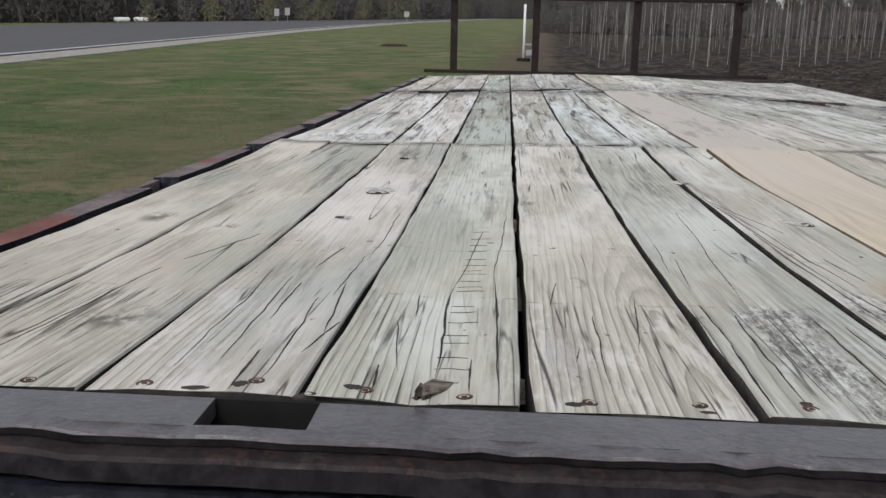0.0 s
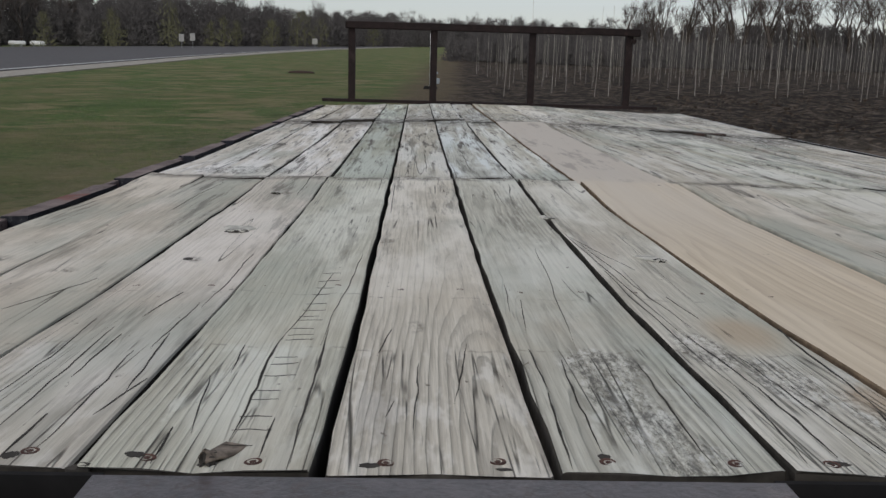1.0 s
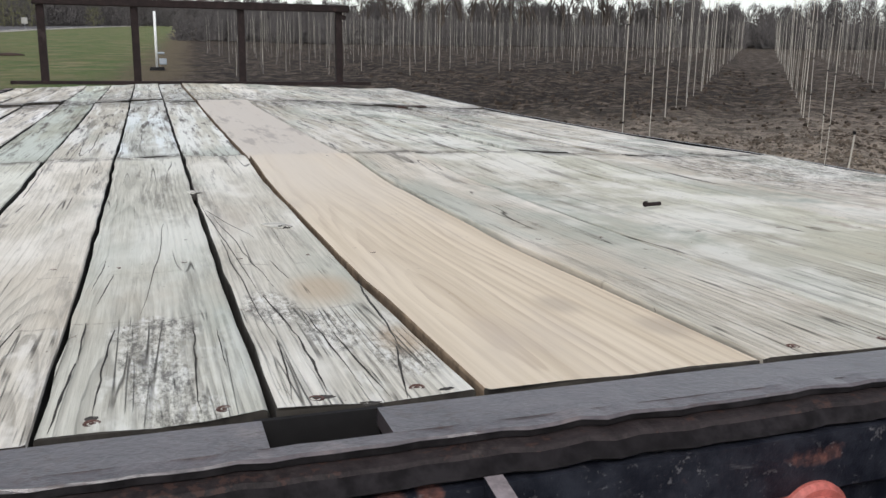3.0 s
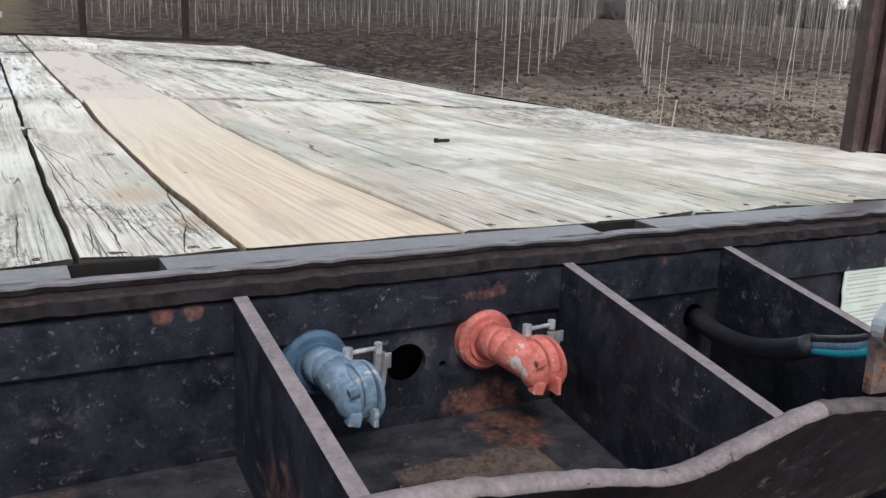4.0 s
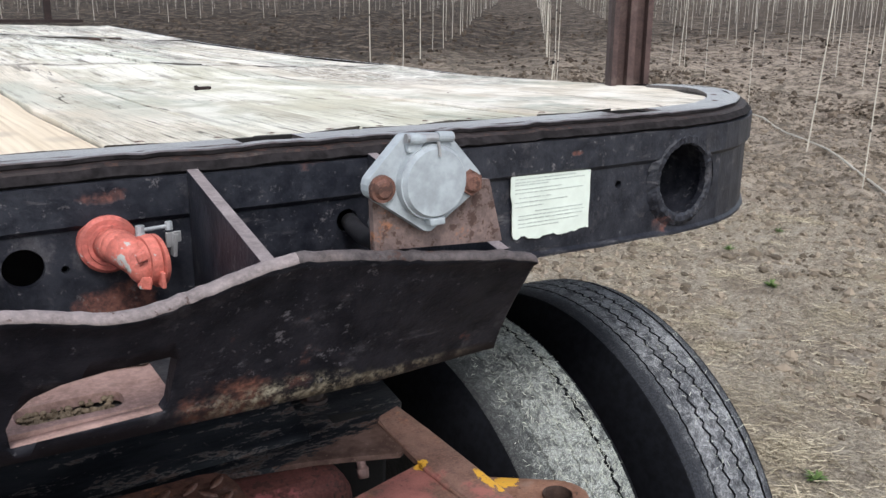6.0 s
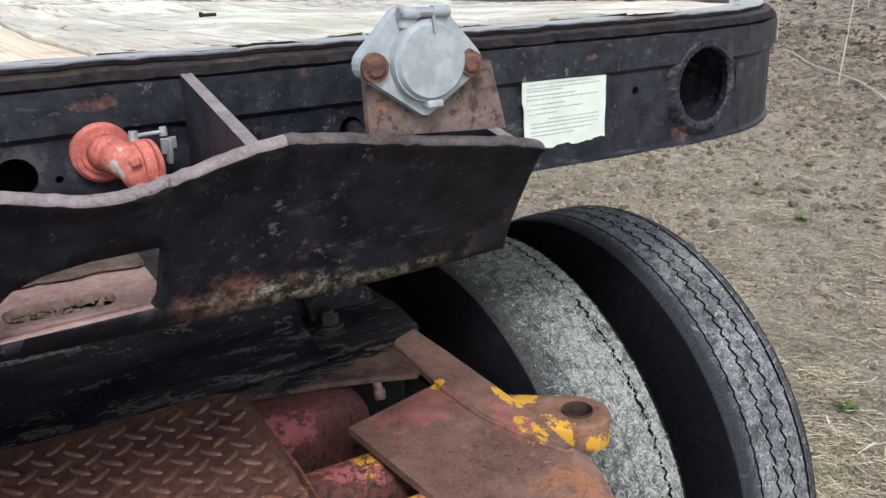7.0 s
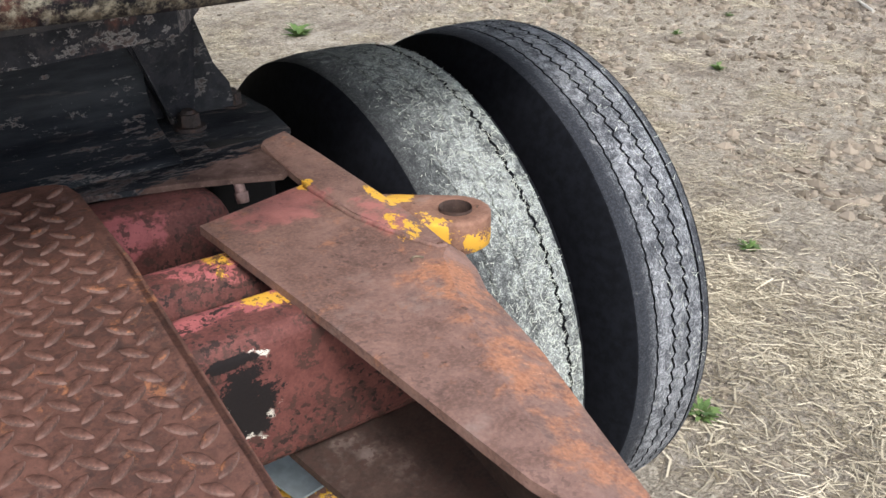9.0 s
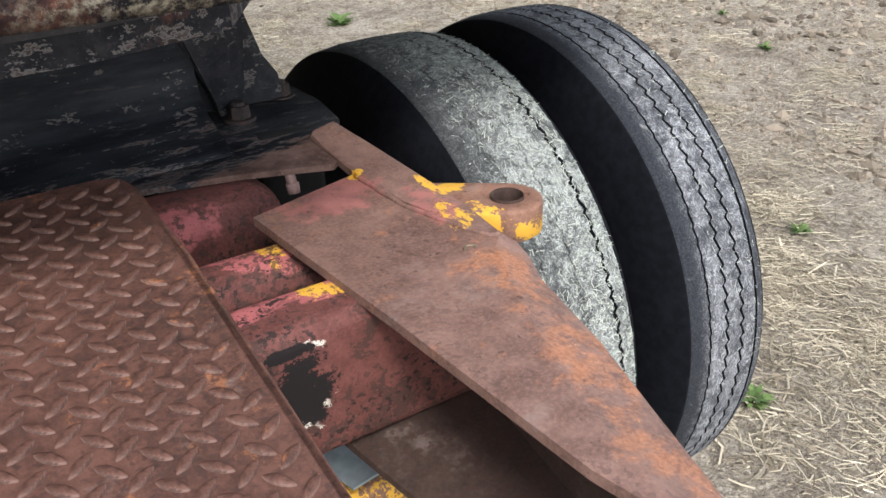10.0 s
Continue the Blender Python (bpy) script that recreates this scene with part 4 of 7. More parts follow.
def ribbon(name, a, b, lift, material, label, category):
    ys = np.concatenate([np.arange(-300, 450, 6.0), np.arange(450, 900, 30.0)])
    verts, faces = [], []
    for y in ys:
        e = lerp_table(ROAD, y)
        far = b if b else lerp_table(JUNCTION, y)
        for off, dz in ((a, -0.15), (a, 0.0), (far, 0.0), (far, -0.15)):
            verts.append((e - off, y, ground_z(e - off, y) + lift + dz))
    for j in range(len(ys) - 1):
        for k in range(3):
            faces.append((j * 4 + k, j * 4 + k + 1, j * 4 + k + 5, j * 4 + k + 4))
    return tagged(part(name, raw(name, verts, faces), material, None), label, category, kind="structure")


build_ground()
ribbon("shoulder", 0.0, 2.6, 0.05, GRAVEL, "pale gravel shoulder along the asphalt road", "shoulder")
ribbon("road", 2.6, None, 0.09, ASPHALT, "grey asphalt country road curving away", "road")
ribbon("edge_line", 3.0, 3.25, 0.10, WHITE, "white painted line along the road's edge", "road line")


def scatter_clods():
    rng = random.Random(5)
    base = bmesh.new()
    bmesh.ops.create_icosphere(base, subdivisions=1, radius=1.0)
    bv = [v.co.copy() for v in base.verts]
    bf = [[v.index for v in f.verts] for f in base.faces]
    base.free()
    verts, faces = [], []
    for i in range(50000):
        if i >= 15000:
            x, y = 3.0 + 9.0 * rng.random() ** 1.3, rng.uniform(0.5, 12)
            r = 0.006 + 0.036 * rng.random() ** 2.4
            if noise.noise(Vector((x * 0.9, y * 0.9, 12.0))) < rng.uniform(-0.5, 0.25):
                r *= 0.5
        elif i < 9500:
            x, y = rng.uniform(1.3, 7.5), rng.uniform(-1.5, 7.5)
            r = 0.003 + 0.017 * rng.random() ** 4
        else:
            x, y = rng.uniform(6.5, 24), rng.uniform(2, 32)
            r = 0.015 + 0.06 * rng.random() ** 2.5
        if x < field_edge(y) + 0.4 or math.hypot(x - 1.1, y - 0.4) < 0.5 or (x < 1.45 and y > -0.4 and y < 1.2):
            continue
        z = rough_z(x, y) - r * 0.15
        k = len(verts)
        sx, sy, sz = rng.uniform(0.75, 1.25), rng.uniform(0.75, 1.25), rng.uniform(0.7, 1.05)
        for v in bv:
            j = rng.uniform(0.55, 1.3)
            verts.append((x + v.x * r * j * sx, y + v.y * r * j * sy, z + v.z * r * j * sz))
        faces += [tuple(k + q for q in f) for f in bf]
    tagged(part("soil_clods", raw("soil_clods", verts, faces, False), CLOD, None), "crumbly brown clods of tilled earth", "soil clods", kind="stuff")


def scatter_straw():
    rng = random.Random(6)
    verts, faces = [], []
    heaps = [(rng.uniform(1.5, 5.5), rng.uniform(-1.5, 5.0), 0.05 + 0.22 * rng.random() ** 2) for _ in range(190)]
    heaps += [(rng.uniform(1.45, 2.6), rng.uniform(-0.9, 1.2), rng.uniform(0.05, 0.22)) for _ in range(55)]
    for i in range(62000):
        if i % 7:
            hx, hy, hr = rng.choice(heaps)
            x, y = rng.gauss(hx, hr), rng.gauss(hy, hr)
        else:
            x, y = 1.35 + 6.0 * rng.random() ** 1.5, rng.uniform(-2.0, 8.0)
        if (x < 1.32 and -0.4 < y < 1.3) or x < 0.2:
            continue
        length, wide, turn = 0.010 + 0.11 * rng.random() ** 2.6, rng.uniform(0.0005, 0.0014), rng.uniform(0, math.pi)
        if rng.random() < 0.18:
            wide *= 2.0
        dx, dy = math.cos(turn), math.sin(turn)
        k = len(verts)
        bend, lift, tilt = rng.gauss(0, 0.09) * length, 0.003 + 0.018 * rng.random() ** 2, rng.uniform(-0.22, 0.22)
        for s in (-0.5, 0.0, 0.5):
            b = bend * (1 - 4 * s * s)
            px, py = x + dx * length * s - dy * b, y + dy * length * s + dx * b
            pz = rough_z(x, y) + lift + tilt * s * length
            verts.append((px - dy * wide, py + dx * wide, pz))
            verts.append((px + dy * wide, py - dx * wide, pz + 0.001))
        faces += [(k, k + 1, k + 3, k + 2), (k + 2, k + 3, k + 5, k + 4)]
    tagged(part("straw", raw("straw", verts, faces), STRAW, None), "dry pale straw strewn on bare earth", "straw", kind="stuff")


def scatter_grass():
    rng = random.Random(7)
    verts, faces = [], []
    for i in range(30000):
        y = 1.0 + 26.0 * rng.random() ** 1.4
        x = field_edge(y) - 1.6 - (4 + y * 0.45) * rng.random()
        if x > -1.6 and y < 6.5:
            continue
        thin = noise.noise(Vector((x * 0.55, y * 0.4, 2.0))) + 0.6 * noise.noise(Vector((x * 1.9, y * 1.6, 5.0))) - 0.6 * smooth01((x + 9.0 - 0.12 * y) / 4.5) * smooth01((22 - y) / 9)
        if thin < rng.uniform(-0.35, 0.1):
            continue
        hgt, wide, turn, lean = rng.uniform(0.02, 0.06), rng.uniform(0.003, 0.007), rng.uniform(0, 6.28), rng.uniform(0, 0.05)
        dx, dy, z = math.cos(turn), math.sin(turn), rough_z(x, y)
        k = len(verts)
        verts += [(x - dy * wide, y + dx * wide, z - 0.01), (x + dy * wide, y - dx * wide, z - 0.01), (x + dx * lean, y + dy * lean, z + hgt)]
        faces.append((k, k + 1, k + 2))
    tagged(part("grass", raw("grass", verts, faces), BLADE, None), "short spring grass with dry patches", "grass", kind="stuff")


scatter_clods()
scatter_straw()
scatter_grass()


def build_weed(x, y, size, seed):
    rng = random.Random(seed)
    z = rough_z(x, y)
    verts, faces = [], []
    for _ in range(int(26 + 30 * size)):
        a, l, up = rng.uniform(0, 6.28), size * rng.uniform(0.04, 0.11), rng.uniform(0.2, 1.0)
        dx, dy, w = math.cos(a), math.sin(a), size * rng.uniform(0.007, 0.016)
        k = len(verts)
        verts += [(x, y, z), (x + dx * l * 0.5 - dy * w, y + dy * l * 0.5 + dx * w, z + l * up * 0.7), (x + dx * l, y + dy * l, z + l * up * 0.8), (x + dx * l * 0.5 + dy * w, y + dy * l * 0.5 - dx * w, z + l * up * 0.65)]
        faces.append((k, k + 1, k + 2, k + 3))
    ob = part("weed", raw("weed", verts, faces), WEED, None)
    tagged(ob, "small green weed tuft growing in bare soil", "weed", "weeds on the soil")


def cane_mesh(bm, x, y, hgt, r, lean, seed):
    rng = random.Random(seed)
    z = rough_z(x, y) - 0.05
    a = rng.uniform(0, 6.28)
    top = Vector((x + math.cos(a) * lean, y + math.sin(a) * lean, z + hgt))
    base = Vector((x, y, z))
    n = 5
    pts = [base.lerp(top, i / n) + Vector((rng.uniform(-1, 1), rng.uniform(-1, 1), 0)) * 0.008 for i in range(n + 1)]
    tube_along(bm, pts, [r * (1 - 0.35 * i / n) for i in range(n + 1)], 5)


# stakes at the near ends of the three closest rows: place, and height over the ground
SET_STAKES = [(5.40, 9.71, 3.1), (7.40, 12.30, 3.3), (8.86, 14.19, 3.2), (10.2, 15.9, 3.0), (4.25, 4.62, 1.1),
              (7.68, 8.56, 3.2), (8.39, 9.47, 3.0), (10.61, 12.33, 3.1), (11.78, 13.85, 2.9), (12.46, 14.72, 3.0),
              (6.75, 3.30, 2.7), (7.95, 4.72, 2.9), (10.33, 7.43, 2.7), (11.50, 9.30, 2.8), (12.71, 10.88, 2.7), (13.21, 11.48, 2.6), (14.0, 12.44, 2.8), (16.67, 16.1, 2.7), (18.3, 18.17, 2.7), (20.26, 20.47, 2.7)]
SET_ROWS = {-1: 19.3, 0: 19.9, 1: 29.2}


def build_canes():
    rng = random.Random(11)
    ux, uy = 0.613, 0.790
    spots = []
    for row in range(-14, 12):
        p = 0.85 + 2.5 * row
        s = -40.0
        while s < 85:
            s += rng.uniform(1.0, 2.2)
            x, y = p * uy + ux * s, -p * ux + uy * s
            x, y = x + rng.gauss(0, 0.05), y + rng.gauss(0, 0.05)
            if y < 3.0 or x < field_edge(y) + (2.2 + 0.06 * y if y < 27 else 0.5) or x < 6.3 + 0.0 * y and y < 22:
                continue
            if y < 13 and x < 7.3 and p < 3:
                continue
            if p < -3 and y < 29:
                continue
            if row in SET_ROWS and s < SET_ROWS[row]:
                continue
            spots.append((math.hypot(x, y), x, y))
    spots.sort()
    spots = [q for q in spots if q[2] < 70 - 0.12 * abs(q[1])]
    spots = [(math.hypot(x, y), x, y) for x, y, h in SET_STAKES] + spots
    heights = {(x, y): h for x, y, h in SET_STAKES}
    near, far = spots[:130], spots[130:1800]
    for i, (d, x, y) in enumerate(near):
        bm = bmesh.new()
        cane_mesh(bm, x, y, heights.get((x, y), rng.uniform(2.5, 3.4)), rng.uniform(0.005, 0.009), abs(rng.gauss(0, 0.08)), 100 + i)
        rod_ob = part("nursery_stake", bm, CANE, None)
        if i < 40:
            for k in range(3):
                bt, z = bmesh.new(), rough_z(x, y) + 0.4 + 0.75 * k + rng.uniform(-0.1, 0.1)
                hit = min(((v.co - Vector((x, y, z))).length, tuple(v.co)) for v in rod_ob.data.vertices)[1]
                rod(bt, (hit[0], hit[1], hit[2] - 0.012), (hit[0], hit[1], hit[2] + 0.012), 0.012, n=7)
                part("tie", bt, DARK, rod_ob, "dark rubber tie")
        tagged(rod_ob, "pale thin cane stake standing in tilled nursery soil", "stake", "stakes of the tree nursery")
    verts, faces = [], []
    for d, x, y in far:
        hgt, r = rng.uniform(1.9, 2.6), 0.004 + 0.00005 * d
        a, lean, z = rng.uniform(0, 6.28), abs(rng.gauss(0, 0.08)), rough_z(x, y) - 0.05
        k = len(verts)
        for q in range(3):
            c, s = math.cos(q * 2.094 + a), math.sin(q * 2.094 + a)
            verts.append((x + r * c, y + r * s, z))
            verts.append((x + r * 0.6 * c + math.cos(a) * lean, y + r * 0.6 * s + math.sin(a) * lean, z + hgt))
        faces += [(k, k + 2, k + 3, k + 1), (k + 2, k + 4, k + 5, k + 3), (k + 4, k, k + 1, k + 5)]
    tagged(part("far_nursery_stakes", raw("far_nursery_stakes", verts, faces), CANE, None), "distant rows of thin pale nursery stakes", "stakes", kind="stuff")
    # a fallen cane on the soil
    bm = bmesh.new()
    a, b = Vector((9.5, 6.68, 0)), Vector((6.1, 2.40, 0))
    pts = [a.lerp(b, i / 12) + Vector((0.10, -0.08, 0)) * math.sin(math.pi * i / 12) for i in range(13)]
    tube_along(bm, [(p.x, p.y, rough_z(p.x, p.y) + 0.03) for p in pts], 0.011, 6)
    tagged(part("fallen_stake", bm, CANE, None), "pale cane stake lying on tilled soil", "stake")


build_canes()
for i, (wx, wy, ws) in enumerate(((2.37, 4.02, 1.1), (4.05, 2.12, 0.55), (2.44, 0.67, 0.5), (4.45, 2.77, 0.45), (4.92, 5.71, 1.3),
                                   (1.585, 0.17, 0.6), (4.34, 3.89, 0.4), (5.01, 2.81, 0.4))):
    build_weed(wx, wy, ws, 40 + i)


def branch(bm_list, p, d, length, r, depth, rng, twigs):
    """A tapered limb, forking; fine ends go into twigs as thin blades."""
    n = 3
    pts, rad = [p], [r]
    q = p.copy()
    for i in range(n):
        d = (d + Vector((rng.uniform(-1, 1), rng.uniform(-1, 1), rng.uniform(-0.4, 0.9))) * 0.16).normalized()
        q = q + d * (length / n)
        pts.append(q.copy())
        rad.append(r * (1 - 0.45 * (i + 1) / n))
    tube_along(bm_list[0] if depth < 2 else bm_list[1], pts, rad, 6 if depth < 2 else 3)
    if depth >= 4:
        for s in range(9):
            base = pts[rng.randrange(1, n + 1)]
            e = base + (d + Vector((rng.uniform(-1, 1), rng.uniform(-1, 1), rng.uniform(-0.2, 1))) * 0.8).normalized() * rng.uniform(0.5, 1.2)
            side = Vector((rng.uniform(-1, 1), rng.uniform(-1, 1), 0)).normalized() * 0.016
            twigs.append((base - side, base + side, e))
        return
    for s in range(3 if depth else 4):
        t = rng.uniform(0.45, 1.0) if s else 1.0
        base = pts[min(n, max(1, round(t * n)))]
        spread = Vector((rng.uniform(-1, 1), rng.uniform(-1, 1), rng.uniform(-0.1, 0.8)))
        branch(bm_list, base.copy(), (d + spread * rng.uniform(0.6, 1.0)).normalized(), length * rng.uniform(0.58, 0.82), rad[-1] * rng.uniform(0.6, 0.9), depth + 1, rng, twigs)


def bare_tree(seed, hgt):
    rng = random.Random(seed)
    tree = thing("bare_tree", "leafless grey-brown deciduous tree behind the field", "tree", group="bare trees beyond the nursery")
    a, b, twigs = bmesh.new(), bmesh.new(), []
    branch((a, b), Vector((0, 0, -0.3)), Vector((rng.uniform(-0.08, 0.08), rng.uniform(-0.08, 0.08), 1)), hgt * 0.34, hgt * 0.026, 0, rng, twigs)
    for t in twigs:
        b.faces.new([b.verts.new(v) for v in t])
    part("trunk", a, BARK, tree)
    part("crown", b, TWIG, tree)
    return tree


def build_bare_trees():
    rng = random.Random(21)
    kinds = [bare_tree(300 + i, 10.0) for i in range(4)]
    i = 0
    for az in list(np.linspace(13.0, 34, 36)) + list(np.linspace(-34, 4, 34)):
        a, d = radians(az + rng.uniform(-0.4, 0.4)), rng.uniform(150, 200)
        if az < 10:
            d = 150 + 150 * smooth01((az + 30) / 34)
        x, y = d * math.sin(a), d * math.cos(a)
        s = rng.uniform(1.05, 1.6) * (0.75 if az < 16 else 1.0) if az > 10 else rng.uniform(0.95, 1.35)
        m = Matrix.Translation((x, y, ground_z(x, y))) @ Matrix.Rotation(rng.uniform(0, 6.28), 4, "Z") @ Matrix.Scale(s, 4)
        if i < 4:
            kinds[i].matrix_basis = m
        else:
            src = kinds[i % 4]
            keep = src.scale.copy()
            src.scale = (1, 1, 1)
            copy_thing(src, m)
            src.scale = keep
        i += 1


def woods(name, line, count, low, high, depth, material, label, seed, leaf=0.5, fill=95, fade=(1.0, 1.0)):
    """A far belt of trees: many small clumps over thin stems, ragged above."""
    rng = random.Random(seed)
    verts, faces = [], []
    for i in range(count):
        t = (i + rng.random()) / count * (len(line) - 1)
        k = min(int(t), len(line) - 2)
        ax, ay = line[k]
        bx, by = line[k + 1]
        x, y = ax + (bx - ax) * (t - k) + rng.uniform(-depth, depth), ay + (by - ay) * (t - k) + rng.uniform(-depth, depth)
        z, hgt = ground_z(x, y), (low + (high - low) * (0.5 + 0.75 * noise.noise(Vector((x * 0.045, y * 0.045, seed))))) * rng.uniform(0.7, 1.08) * (fade[0] + (fade[1] - fade[0]) * t / (len(line) - 1))
        wide = hgt * rng.uniform(0.28, 0.5)
        v = len(verts)
        verts += [(x - 0.12, y, z), (x + 0.12, y, z), (x + 0.03, y, z + hgt * 0.95), (x - 0.03, y, z + hgt * 0.95)]
        faces.append((v, v + 1, v + 2, v + 3))
        for _ in range(fill):
            a, u = rng.uniform(0, 6.28), rng.random() ** 0.6
            top = rng.random() ** 0.8
            rr = wide * u * (1.05 - 0.75 * top ** 2)
            px, py, pz = x + rr * math.cos(a), y + rr * math.sin(a), z + hgt * top
            low_down = 1.0 - top
            v = len(verts)
            w = (0.035 + 0.055 * rng.random()) * leaf * (1.3 + 2.6 * low_down)
            long, a = leaf * (0.8 + 1.1 * rng.random()), rng.gauss(0.0, 0.5 + 0.7 * low_down)
            ux, uz = math.sin(a), math.cos(a)
            verts += [(px - w * uz, py, pz + w * ux), (px + w * uz, py, pz - w * ux), (px + ux * long * 1.4, py + rng.uniform(-0.5, 0.5) * leaf, pz + uz * long * 1.4)]
            faces.append((v, v + 1, v + 2))
    tagged(part(name, raw(name, verts, faces), material, None), label, "woods", kind="stuff")


build_bare_trees()
woods("roadside_woods", [(-190, 45), (-120, 92), (-84, 132), (-62, 168), (-36, 212), (-8, 262), (25, 320), (70, 380)], 640, 7.0, 13.0, 7, WOODS, "dark leafless woods beyond the road", 31, 0.45, 560, (1.25, 0.55))
woods("budding_shrubs", [(-66, 146), (-52, 160), (-40, 182), (-28, 206), (-16, 232)], 16, 4.0, 9.5, 7, BUDS, "shrubs budding green at the wood's edge", 32, 0.5, 110)
woods("field_hedge", [(4, 86), (13, 74), (28, 69), (42, 66), (60, 58), (85, 40), (120, 10)], 420, 1.3, 2.3, 2.5, WOODS, "dark scrub hedge along the far field edge", 33, 0.24, 220)
woods("far_scrub", [(10, 230), (40, 200), (75, 175), (110, 150), (150, 125), (210, 95)], 300, 4.5, 8.5, 7, WOODS, "dark bare scrub behind the hedge", 36, 0.5, 260)
woods("distant_woods", [(60, 420), (200, 380), (330, 300), (420, 190), (480, 60), (500, -80)], 240, 5, 9, 14, WOODS, "low distant line of woods", 34, 1.0, 80)

# ---- the flatbed trailer ----
trailer = thing("flatbed_trailer", "flatbed trailer with weathered plank deck and black steel nose", "trailer", (0, 0.3, 1.34))
DECK = [(-0.5, 1.526), (0.0, 1.526), (0.5, 1.513), (1.1, 1.510), (1.55, 1.517), (2.6, 1.522), (3.8, 1.532), (5.6, 1.545), (6.5, 1.552)]
SAG = [(0.0, 0.0), (0.5, 0.006), (1.2, 0.026), (2.4, 0.040), (3.6, 0.046), (5.0, 0.030), (6.0, 0.028)]

DROP = [(0.0, 0.0), (1.0, 0.0), (1.5, 0.009), (2.0, 0.014), (3.0, 0.017), (4.0, 0.022), (5.6, 0.027), (6.5, 0.027)]


def deck_z(x, y):
    return lerp_table(DECK, y) - lerp_table(SAG, y) * smooth01((x - 0.1) / 1.0) - lerp_table(DROP, y) * smooth01((-x - 0.35) / 0.85)


XL, XR, YF, YB, RC, RL = -1.296, 1.238, -0.088, 5.66, 0.455, 0.22


def nose_path(back=YB, step=0.09):
    """Outline of the frame's outer face from the rear left round the nose to the rear right, with inward normals."""
    out = []
    for y in np.arange(back, YF + RL, -0.25):
        out.append(((XL, float(y)), (1.0, 0.0)))
    for k in range(0, 13):
        a = math.pi + math.pi / 2 * k / 12
        out.append(((XL + RL + RL * math.cos(a), YF + RL + RL * math.sin(a)), (-math.cos(a), -math.sin(a))))
    for x in np.arange(XL + RL + step, XR - RC, step):
        out.append(((float(x), YF), (0.0, 1.0)))
    for k in range(0, 13):
        a = -math.pi / 2 + math.pi / 2 * k / 12
        out.append(((XR - RC + RC * math.cos(a), YF + RC + RC * math.sin(a)), (-math.cos(a), -math.sin(a))))
    for y in np.arange(YF + RC + 0.25, back, 0.25):
        out.append(((XR, float(y)), (-1.0, 0.0)))
    out.append(((XR, back), (-1.0, 0.0)))
    rng = random.Random(3)
    res = []
    for p, n in out:
        side = smooth01((p[1] - 0.1) / 0.5)
        w = rng.uniform(-0.0018, 0.0018)
        res.append(((p[0] + n[0] * w, p[1] + n[1] * w), n, (deck_z(p[0], p[1]) - 1.526) * side + rng.uniform(-0.0012, 0.0012)))
    return res


LAMPX, LAMPZ = 0.802, 1.426


